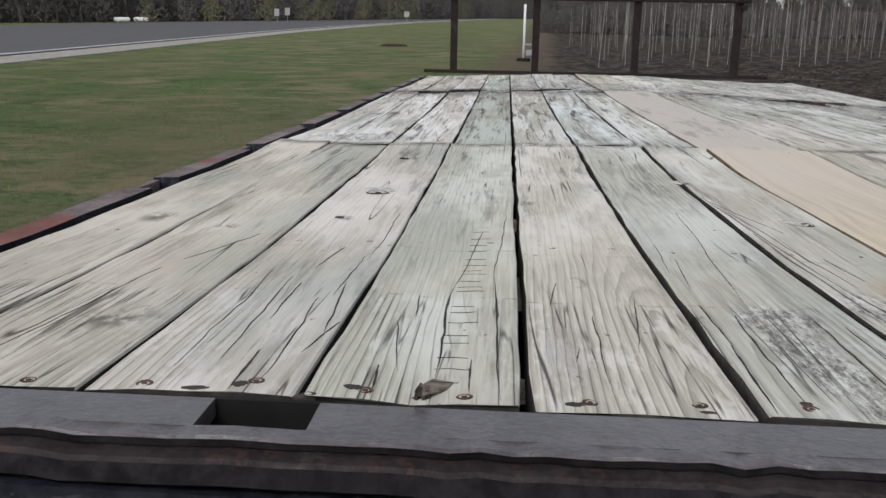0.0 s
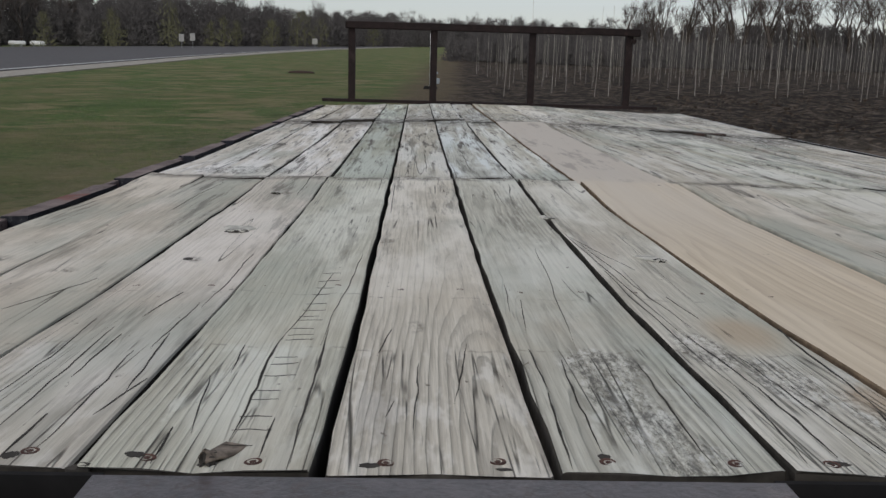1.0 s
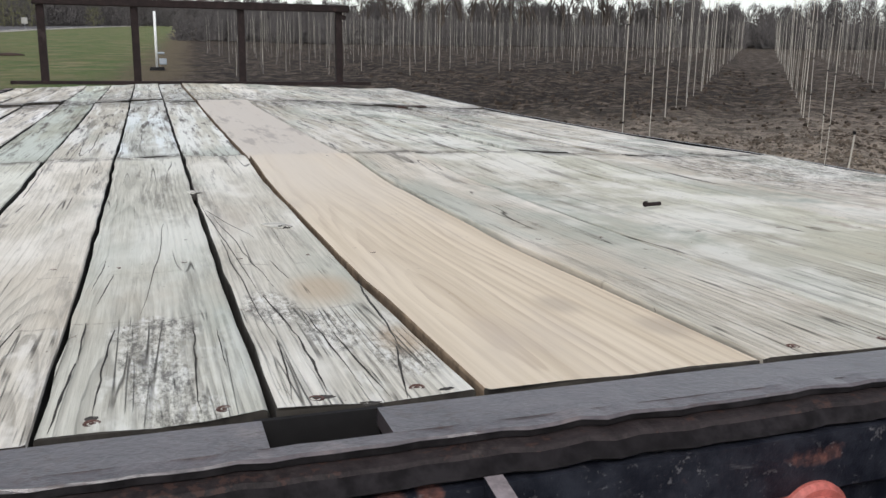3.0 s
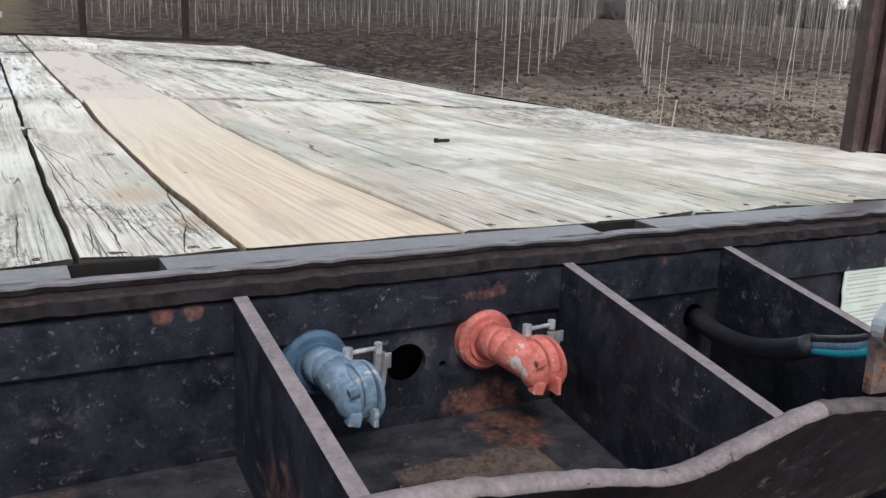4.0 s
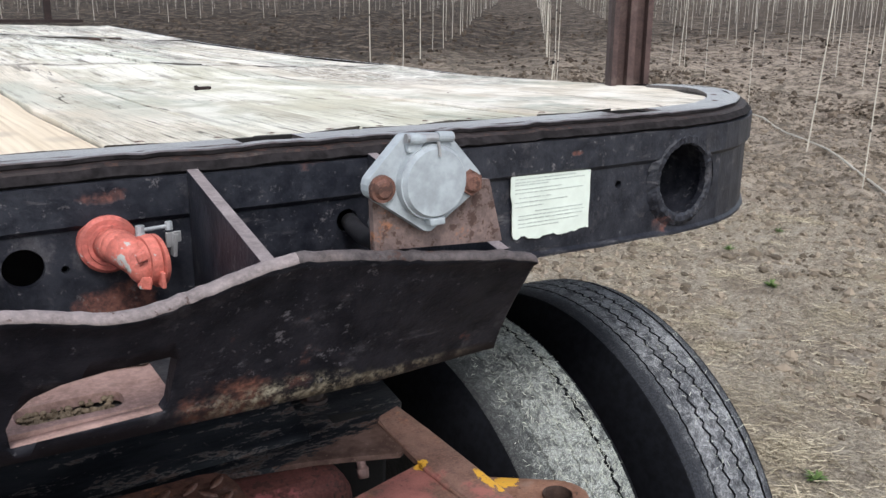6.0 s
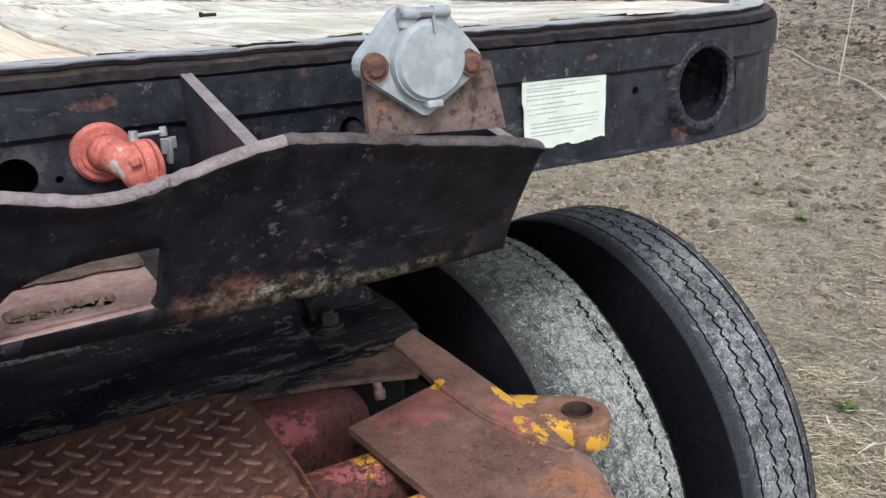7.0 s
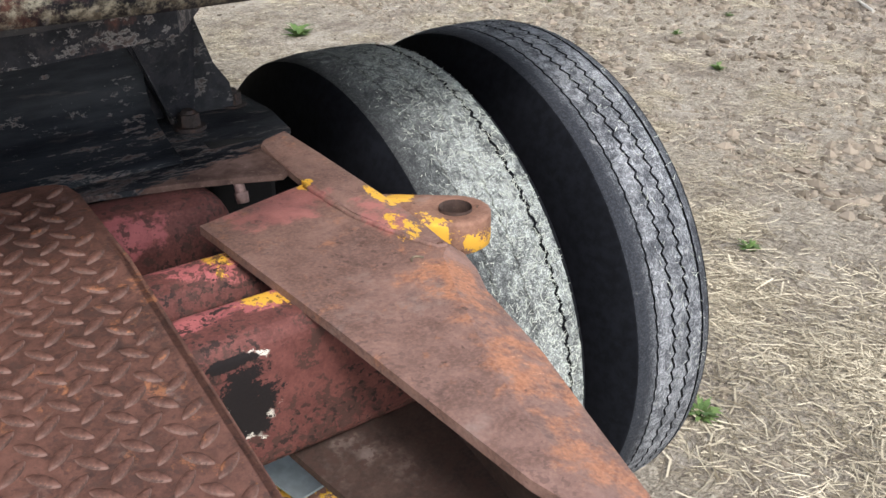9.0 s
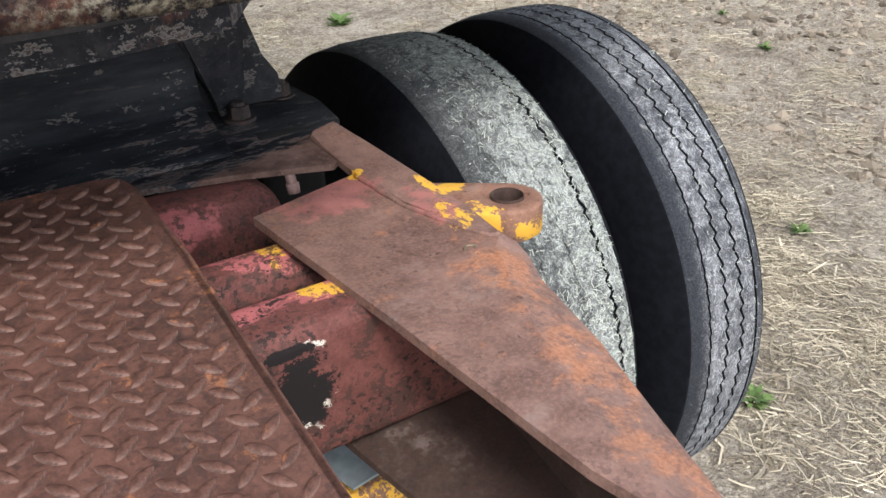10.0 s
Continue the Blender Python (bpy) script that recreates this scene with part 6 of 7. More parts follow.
    for k, (x, y, rx, ry) in enumerate(((-0.802, 0.022, 0.016, 0.010), (-0.51, 0.03, 0.011, 0.009), (-0.363, 0.020, 0.018, 0.008), (-0.279, 0.012, 0.014, 0.006), (-0.658, 0.018, 0.016, 0.008), (-0.575, 0.014, 0.013, 0.005), (-0.83, 0.004, 0.02, 0.006), (-0.335, 0.004, 0.02, 0.007), (-0.877, 0.02, 0.012, 0.012), (-0.93, 0.655, 0.010, 0.013), (-0.70, 3.62, 0.05, 0.03), (-0.35, 3.8, 0.06, 0.04), (-0.93, 3.75, 0.05, 0.02))):
        hollow(x, y, rx * (0.62 if y < 0.1 else 1.0), ry * (0.7 if y < 0.1 else 1.0), 60 + k)
    bpy.context.view_layer.update()
    cracks(rng)
    for plank, x, y, rx, ry in SCREWS:
        first = y < 0.1
        if not first and rng.random() < 0.45:
            continue
        ob = new("screw", SCREW_MESH)
        ob.matrix_basis = pose(x, y, top_z(x, y) - 0.0006, rx, ry, 0) @ Matrix.Scale(0.74 if first else 0.55, 4)
        ob.parent = plank
    # cross members under the deck
    for y in (0.04, 0.55, 1.05, 1.55, 2.1, 2.65, 3.2, 3.8, 4.4, 5.0, 5.55):
        bm = bmesh.new()
        z = lerp_table(DECK, y) - 0.1
        box(bm, (XL + XR) / 2, y, z - 0.036, XR - XL - (0.05 if y > 0.5 else 0.9), 0.06, 0.07)
        part("cross_member", bm, DARK, trailer)
    for x in (-0.5, 0.4):
        bm = bmesh.new()
        box(bm, x, 3.2, 1.22, 0.12, 5.0, 0.24)
        part("main_beam", bm, BLACKER, trailer)


def build_rack():
    rack = part("rear_rack", (lambda b: (box(b, -0.125, 5.615, 1.556, 2.30, 0.06, 0.022, 0.003), b)[1])(bmesh.new()), RACK, trailer, "brown steel rack across the deck's rear end")
    bm = bmesh.new()
    box(bm, -0.122, 5.60, 2.057, 1.99, 0.055, 0.048, 0.006)
    part("top_beam", bm, RACK, rack)
    for x in (-1.075, -0.522, 0.146, 0.806):
        bm = bmesh.new()
        box(bm, x, 5.60, 1.80, 0.046, 0.008, 0.47, 0.001)
        for dx in (-0.02, 0.02):
            box(bm, x + dx, 5.62, 1.80, 0.007, 0.035, 0.47, 0.001)
        part("post", bm, RACK, rack)
    bm = bmesh.new()
    rod(bm, (0.83, 5.57, 2.00), (0.83, 5.63, 2.00), 0.018)
    part("end_pin", bm, RACK, rack)


def wavy(x):
    return lerp_table([(-0.56, 1.440), (-0.45, 1.475), (-0.402, 1.489), (-0.364, 1.496), (-0.309, 1.505), (-0.262, 1.5045), (-0.2, 1.496), (-0.145, 1.488), (-0.119, 1.480), (-0.097, 1.4785), (-0.072, 1.482), (-0.028, 1.4925), (0.015, 1.502), (0.045, 1.501), (0.13, 1.488), (0.225, 1.475), (0.245, 1.471)], x)


def build_coupler():
    # bent-up front of the coupler plate, with a wavy worn upper edge
    rng = random.Random(9)
    xs = np.concatenate([np.linspace(-0.56, 0.225, 110), [0.233, 0.240, 0.2445, 0.2465]])
    verts, faces = [], []
    for i, x in enumerate(xs):
        nick = 0.0016 * noise.noise(Vector((x * 60, 2.0, 0))) + 0.0012 * noise.noise(Vector((x * 150, 5.0, 0)))
        drop = 0.0035 * max(0.0, (x - 0.225) / 0.0215) ** 2
        zt = sum(wavy(x + d) for d in (-0.012, -0.006, 0, 0.006, 0.012)) / 5 + nick - drop
        zb = 1.352 - 0.004 * math.sin((x + 0.15) * 4)
        right = smooth01((x - 0.1) / 0.15)
        y_t, y_b = -0.424 + 0.0015 * noise.noise(Vector((x * 25, 9.0, 0))), -0.345 + 0.012 * right
        thick = 0.0145 - 0.006 * max(0.0, (x - 0.225) / 0.0215)

        def face(s):
            return (x + 0.02 * (1 - s) * right, y_b + (y_t - y_b) * (s ** 1.15), zb + (zt - zb) * s)
        outer = [face(sv) for sv in (0.0, 0.12, 0.25, 0.4, 0.55, 0.7, 0.82, 0.91)]
        outer += [(x, y_t + 0.0004, zt - 0.0062), (x, y_t + 0.0018, zt - 0.0026), (x, y_t + 0.0048, zt - 0.0003), (x, y_t + 0.0085, zt + 0.0004), (x, y_t + thick - 0.001, zt - 0.0012)]
        inner = [(q[0], q[1] + thick, q[2] + 0.002) for q in (face(0.93), face(0.55), face(0.0))]
        verts += outer + inner
    m = 16
    for i in range(len(xs) - 1):
        for k in range(m):
            k2 = (k + 1) % m
            faces.append((i * m + k, (i + 1) * m + k, (i + 1) * m + k2, i * m + k2))
    faces += [tuple(range(m)), tuple((len(xs) - 1) * m + k for k in range(m))[::-1]]
    me = raw("coupler_apron", verts, faces)
    bm = bmesh.new()
    bm.from_mesh(me)
    bpy.data.meshes.remove(me)
    apron = part("coupler_apron", to_mesh(bm, "coupler_apron"), [APRON, RIBTOP, FLOORRUST, WORNRIM], trailer, "black bent apron plate with a worn wavy edge")
    # the hand-size opening in it
    bm = bmesh.new()
    hole = [(-0.1745, 1.368), (-0.0665, 1.372), (-0.0625, 1.380), (-0.0600, 1.424), (-0.0655, 1.4285), (-0.110, 1.4275), (-0.140, 1.4215), (-0.160, 1.413), (-0.1715, 1.401), (-0.1765, 1.388)]
    slab(bm, [(x, -0.46, z) for x, z in hole], 0.20, (0, 1, 0))
    carve(apron, new("cutter", to_mesh(bm, "cutter")))
    for p in apron.data.polygons:
        xs_, ys_, zs_ = p.center
        if zs_ > wavy(xs_) - 0.0085 and p.normal.z > 0.25:
            p.material_index = 1 if xs_ < 0.02 else 3
        if -0.178 < xs_ < -0.058 and 1.36 < zs_ < 1.378 and p.normal.z > 0.7:
            p.material_index = 2
        p.use_smooth = abs(p.normal.x) < 0.5
    # plate floor behind the apron
    bm = bmesh.new()
    box(bm, -0.16, -0.075, 1.356, 0.78, 0.49, 0.010, 0.003)
    part("coupler_plate", bm, DUSTFLOOR, trailer, "black and rusty coupler floor plate")
    # pink rusted plate behind the opening, with a slot full of dirt
    bm = bmesh.new()
    slab(bm, [(-0.186, -0.3395, 1.3725), (-0.052, -0.3395, 1.3725), (-0.052, -0.205, 1.3765), (-0.186, -0.205, 1.3765)], 0.008)
    plate = part("inner_plate", bm, FLOORRUST, trailer, "flaking pinkish rust plate")
    bm = bmesh.new()
    box(bm, -0.127, -0.3145, 1.372, 0.080, 0.032, 0.05, 0.012, None, 4)
    carve(plate, new("cutter", to_mesh(bm, "cutter")))
    bm = bmesh.new()
    for k in range(170):
        back = rng.random() ** 0.7
        ball(bm, (rng.uniform(-0.163, -0.094), -0.318 + 0.019 * back, 1.3615 + 0.009 * back * rng.random()), rng.uniform(0.0012, 0.0032), (1, 1, 0.7), 6)
    part("dirt", bm, MUD, trailer, "dried tan dirt and straw in the slot")
    # scale lifting off in ragged sheets at the back
    verts, faces = [], []
    for k in range(25):
        x = -0.186 + 0.134 * k / 24
        y = -0.263 + 0.005 * noise.noise(Vector((x * 40, 3.0, 0))) + 0.003 * noise.noise(Vector((x * 130, 7.0, 0)))
        verts += [(x, y, 1.3772), (x, y + 0.002, 1.3795 + 0.001 * noise.noise(Vector((x * 60, 1.0, 0)))), (x, y + 0.03, 1.3800), (x, y + 0.075, 1.3805)]
    for k in range(24):
        for q in range(3):
            faces.append((k * 4 + q, k * 4 + 4 + q, k * 4 + 5 + q, k * 4 + 1 + q))
    part("rust_scale", raw("rust_scale", verts, faces), DIRTRUST, trailer, "cracked tan rust scale")
    # sloping gusset webs from the nose down to the apron
    for x, xb in ((-0.282, -0.291), (0.048, 0.019), (0.262, 0.232), (-0.62, -0.60)):
        bm = bmesh.new()
        y1 = -0.392
        pts = [(x, -0.086, 1.510), (xb, y1, min(1.481, wavy(xb) - 0.004)), (xb, -0.318, 1.36), (x, -0.086, 1.36)]
        a = [bm.verts.new((p[0] - 0.006, p[1], p[2])) for p in pts]
        b = [bm.verts.new((p[0] + 0.006, p[1], p[2])) for p in pts]
        bm.faces.new(a)
        bm.faces.new(b[::-1])
        for k in range(4):
            bm.faces.new((a[k], b[k], b[(k + 1) % 4], a[(k + 1) % 4]))
        web = part("gusset", bm, [BLACK, RIBTOP], trailer, "black gusset with a bare worn edge")
        for p in web.data.polygons:
            if p.normal.z > 0.5 and p.center.z > 1.45:
                p.material_index = 1


def air_coupling(cx, cz, paint, face, label, kx, clip):
    """Round mounting flange, a stubby elbow, the flat coupling head with its lip plate, a lever and a spring clip."""
    me = bmesh.new()
    rod(me, (cx, -0.078, cz), (cx, -0.088, cz), 0.0300, 0.0300, 40)
    rod(me, (cx, -0.088, cz), (cx, -0.092, cz), 0.0300, 0.0265, 40)
    rod(me, (cx, -0.092, cz), (cx, -0.095, cz), 0.0215, 0.0205, 32)
    unit = part("air_coupling", me, face, trailer, label)
    hx = cx + kx
    bm = bmesh.new()
    rod(bm, (cx, -0.09, cz), (cx + 0.004, -0.116, cz + 0.003), 0.0175, 0.0170, 24)
    ball(bm, (cx + 0.004, -0.118, cz + 0.003), 0.0180, (1, 1, 1), 20)
    rod(bm, (cx + 0.004, -0.118, cz + 0.003), (hx + 0.012, -0.145, cz - 0.008), 0.0180, 0.0170, 24)
    ball(bm, (hx + 0.010, -0.149, cz - 0.010), 0.0165, (0.95, 0.75, 1.10), 20)
    part("body", bm, paint, unit, "", True)
    # the head: a flat disc on edge, with a raised boss and a broken lower corner
    bm = bmesh.new()
    rod(bm, (hx + 0.011, -0.142, cz - 0.007), (hx + 0.021, -0.140, cz - 0.007), 0.0245, 0.0255, 28)
    rod(bm, (hx + 0.007, -0.143, cz - 0.007), (hx + 0.011, -0.142, cz - 0.007), 0.0180, 0.0215, 28)
    box(bm, hx + 0.010, -0.154, cz - 0.025, 0.012, 0.012, 0.014, 0.002, Matrix.Rotation(radians(14), 4, "Y"))
    box(bm, hx + 0.006, -0.163, cz + 0.003, 0.010, 0.006, 0.009, 0.0015, Matrix.Rotation(radians(-18), 4, "Y"))
    part("coupling_head", bm, paint, unit)
    bm = bmesh.new()
    rod(bm, (hx + 0.0220, -0.143, cz - 0.008), (hx + 0.0260, -0.142, cz - 0.008), 0.0270, 0.0265, 28)
    box(bm, hx + 0.0240, -0.161, cz - 0.022, 0.0045, 0.018, 0.016, 0.001)
    part("lip_flange", bm, paint, unit)
    bm = bmesh.new()
    rod(bm, (hx + 0.017, -0.121, cz + 0.0185), (hx + 0.046, -0.119, cz + 0.0195), 0.0022, 0.0020, 10)
    rod(bm, (hx + 0.0455, -0.119, cz + 0.0155), (hx + 0.0455, -0.119, cz + 0.0240), 0.0040, 0.0038, 8)
    rod(bm, (hx + 0.0165, -0.121, cz + 0.0130), (hx + 0.0165, -0.121, cz + 0.0235), 0.0048, 0.0046, 8)
    part("lever", bm, LEVER, unit, "pale worn lever")
    bm = bmesh.new()
    box(bm, hx + 0.0490, -0.122, cz + 0.000, 0.0045, 0.011, 0.030 * clip, 0.001, Matrix.Rotation(radians(6), 4, "Y"))
    box(bm, hx + 0.0460, -0.119, cz + 0.005, 0.009, 0.004, 0.020 * clip, 0.001)
    box(bm, hx + 0.0520, -0.125, cz + 0.009, 0.007, 0.003, 0.014 * clip, 0.0008)
    part("clip", bm, STEEL, unit, "dull metal clip")
    return unit


def build_socket():
    # bracket standing on the apron, and the grey hinged socket bolted to it
    yb = -0.398
    bm = bmesh.new()
    slab(bm, [(0.097, yb, 1.543), (0.210, yb, 1.536), (0.225, yb, 1.480), (0.099, yb, 1.488)], 0.007, (0, 1, 0))
    bracket = part("socket_bracket", bm, rusty_bracket, trailer, "rusty grey bracket plate on the apron")
    c = Vector((0.142, yb - 0.002, 1.5415))

    def plate(bm, pts, y0, y1):
        a = [bm.verts.new((c.x + x, y0, c.z + z)) for x, z in pts]
        b = [bm.verts.new((c.x + x * 0.97, y1, c.z + z * 0.97)) for x, z in pts]
        n = len(pts)
        bm.faces.new(b)
        bm.faces.new(a[::-1])
        for k in range(n):
            bm.faces.new((a[k], a[(k + 1) % n], b[(k + 1) % n], b[k]))
    bm = bmesh.new()
    outline = []
    for (x, z, r, a0, a1) in ((0.042, -0.003, 0.013, -35, 50), (0.018, 0.029, 0.009, 50, 90), (-0.018, 0.031, 0.009, 90, 130), (-0.042, 0.001, 0.013, 130, 215), (0.002, -0.034, 0.008, 235, 305)):
        for k in range(5):
            a = radians(a0 + (a1 - a0) * k / 4)
            outline.append((x + r * math.cos(a), z + r * math.sin(a)))
    plate(bm, outline, yb, yb - 0.009)
    socket = part("power_socket", bm, GREY, bracket, "grey painted cable socket with closed cap")
    bm = bmesh.new()
    cc = (c.x + 0.003, c.z + 0.001)
    rod(bm, (cc[0], yb - 0.008, cc[1]), (cc[0], yb - 0.016, cc[1]), 0.0315, 0.0305, 40)
    rod(bm, (cc[0], yb - 0.016, cc[1]), (cc[0], yb - 0.020, cc[1]), 0.0295, 0.027, 40)
    box(bm, cc[0] + 0.002, yb - 0.014, cc[1] - 0.032, 0.014, 0.011, 0.006, 0.0015)
    part("cap", bm, GREY, bracket, "round grey socket cap")
    bm = bmesh.new()
    for dx in (-0.016, 0.010):
        rod(bm, (c.x + 0.003 + dx - 0.007, yb - 0.014, c.z + 0.037), (c.x + 0.003 + dx + 0.007, yb - 0.014, c.z + 0.036), 0.0044, n=14)
        box(bm, c.x + 0.003 + dx, yb - 0.010, c.z + 0.031, 0.014, 0.008, 0.011, 0.0015)
    part("hinge", bm, GREY, bracket)
    bm = bmesh.new()
    rod(bm, (c.x - 0.022, yb - 0.014, c.z + 0.0375), (c.x + 0.021, yb - 0.014, c.z + 0.0358), 0.0038, n=12)
    rod(bm, (c.x + 0.004, yb - 0.020, c.z + 0.034), (c.x + 0.005, yb - 0.021, c.z + 0.022), 0.0014, n=8)
    part("hinge_pin", bm, STEEL, bracket, "shiny hinge pin with spring wire")
    for dx, dz in ((-0.0415, -0.001), (0.0415, -0.004)):
        bm = bmesh.new()
        rod(bm, (c.x + dx, yb - 0.008, c.z + dz), (c.x + dx, yb - 0.013, c.z + dz), 0.0112, 0.0108, 6 if dx > 0 else 18)
        rod(bm, (c.x + dx, yb - 0.013, c.z + dz), (c.x + dx, yb - 0.016, c.z + dz), 0.0085, 0.006, 14)
        part("bolt_head", bm, RUSTRED, bracket, "rusted bolt head")
    # cable into the back of the socket
    bm = bmesh.new()
    tube_along(bm, bezier((0.233, -0.080, 1.430), (0.222, -0.150, 1.414), (0.200, -0.230, 1.444), (0.155, -0.300, 1.484), 16), 0.0105, 12)
    part("cable", bm, CABLE, trailer, "black rubber cable", True)
    for o, paint, label in ((0.0055, CABLE, "dark grey insulated wire"), (0.0, BLUE, "blue insulated wire"), (-0.0055, CYAN, "cyan insulated wire")):
        bm = bmesh.new()
        tube_along(bm, bezier((0.158, -0.296, 1.482 + o), (0.143, -0.325, 1.495 + o), (0.128, -0.352, 1.502 + o * 1.2), (0.106, -0.388, 1.523 + o), 8), 0.0034, 8)
        part("wire", bm, paint, trailer, label, True)


rusty_bracket = rusty_steel("rusted_bracket", (0.085, 0.062, 0.058), (0.18, 0.13, 0.12), 0.60, patch=10, scuff=0.2)


def build_notice():
    # torn printed notice glued to the nose
    rng = random.Random(4)
    y = YF + 0.0085
    left, right, top, low = 0.4715, 0.6115, 1.4735, 1.374
    pts = [(left, top - 0.0015), (right - 0.003, top)]
    pts += [(right + 0.0015 * rng.uniform(-1, 1), top - (top - low) * k / 6) for k in range(1, 7)]
    for k in range(1, 22):
        pts.append((right - (right - left) * k / 22, low - 0.004 * k / 22 + rng.uniform(-0.0025, 0.0025) + 0.004 * (k > 17)))
    pts += [(left + 0.004, low + 0.008), (left + 0.003, low + 0.05), (left, low + 0.06)]
    bm = bmesh.new()
    a = [bm.verts.new((x, y, z)) for x, z in pts]
    b = [bm.verts.new((x, y - 0.0012, z)) for x, z in pts]
    bm.faces.new(b)
    n = len(pts)
    for k in range(n):
        bm.faces.new((a[k], a[(k + 1) % n], b[(k + 1) % n], b[k]))
    notice = part("paper_notice", bm, PAPER, trailer, "torn white printed paper notice")
    rows = [(0.968, 0.16, 0.86, 0.0016), (0.942, 0.30, 0.80, 0.0013), (0.895, 0.06, 0.50, 0.0030), (0.895, 0.58, 0.66, 0.003), (0.895, 0.70, 0.90, 0.0036), (0.82, 0.05, 0.80, 0.0013), (0.775, 0.05, 0.92, 0.0013), (0.74, 0.05, 0.45, 0.0013),
            (0.68, 0.05, 0.62, 0.0012), (0.63, 0.05, 0.9, 0.0012), (0.56, 0.1, 0.5, 0.0012), (0.5, 0.05, 0.7, 0.0012), (0.44, 0.05, 0.4, 0.0012), (0.36, 0.3, 0.9, 0.0012), (0.31, 0.1, 0.92, 0.0012), (0.26, 0.1, 0.9, 0.0012), (0.2, 0.1, 0.85, 0.0012), (0.15, 0.1, 0.6, 0.0012)]
    bm = bmesh.new()
    for f, u0, u1, hgt in rows:
        u = u0
        while u < u1:
            w = min(u1 - u, rng.uniform(0.03, 0.09))
            box(bm, left + (right - left) * (u + w / 2), y - 0.0016, low + (top - low) * f, (right - left) * w, 0.0006, hgt)
            u += w + 0.012
    part("small_print", bm, INK, notice, "grey lines of small print")


build_deck()
build_rack()
build_coupler()
air_coupling(-0.216, 1.442, BLUE, BLUEDARK, "faded blue air hose coupling", 0.000, 1.0)
air_coupling(-0.043, 1.441, RED, REDFACE, "faded red air hose coupling", 0.008, 0.8)
build_socket()
build_notice()

# loose things on the trailer
bolt = thing("loose_bolt", "rusty bolt lying on the plank deck", "bolt", (0.316, 0.715, 1.517))
bm = bmesh.new()
rod(bm, (0.302, 0.713, 1.5195), (0.329, 0.717, 1.5195), 0.0034, n=12)
part("shank", bm, RACK, bolt)
bm = bmesh.new()
rod(bm, (0.297, 0.7123, 1.5205), (0.302, 0.713, 1.5205), 0.0050, n=6)
part("head", bm, RACK, bolt)

scrap = bmesh.new()
box(scrap, 0.755, 3.66, deck_z(0.75, 3.66) + 0.007, 0.15, 0.05, 0.014, 0.003)
tagged(part("wood_scrap", scrap, BROWNWEB, None), "dark weathered offcut lying on the deck", "wood scrap")

stake = thing("steel_stake", "brown grooved steel stake standing in the side rail", "steel stake", (1.19, 0.46, 1.40))
turn = Matrix.Translation((1.19, 0.46, 0)) @ Matrix.Rotation(radians(-32), 4, "Z")


def stake_piece(name, prof):
    bm = bmesh.new()
    a = [bm.verts.new(turn @ Vector((x, y, 1.36))) for x, y in prof]
    b = [bm.verts.new(turn @ Vector((x, y, 2.35))) for x, y in prof]
    bm.faces.new(a)
    bm.faces.new(b[::-1])
    for k in range(len(prof)):
        bm.faces.new((a[k], b[k], b[(k + 1) % len(prof)], a[(k + 1) % len(prof)]))
    part(name, bm, STAKE, stake)


stake_piece("back_web", [(-0.044, -0.010), (0.044, -0.010), (0.044, 0.026), (-0.044, 0.026)])
for x0, x1 in ((-0.044, -0.027), (-0.010, 0.010), (0.027, 0.044)):
    stake_piece("rib", [(x0, -0.0095), (x0 + 0.003, -0.033), (x1 - 0.003, -0.033), (x1, -0.0095)])

# ---- the dolly under the nose ----
dolly = thing("tow_dolly", "rusty red and yellow steel dolly carrying the trailer nose", "dolly", (0.0, 0.38, 0.0))


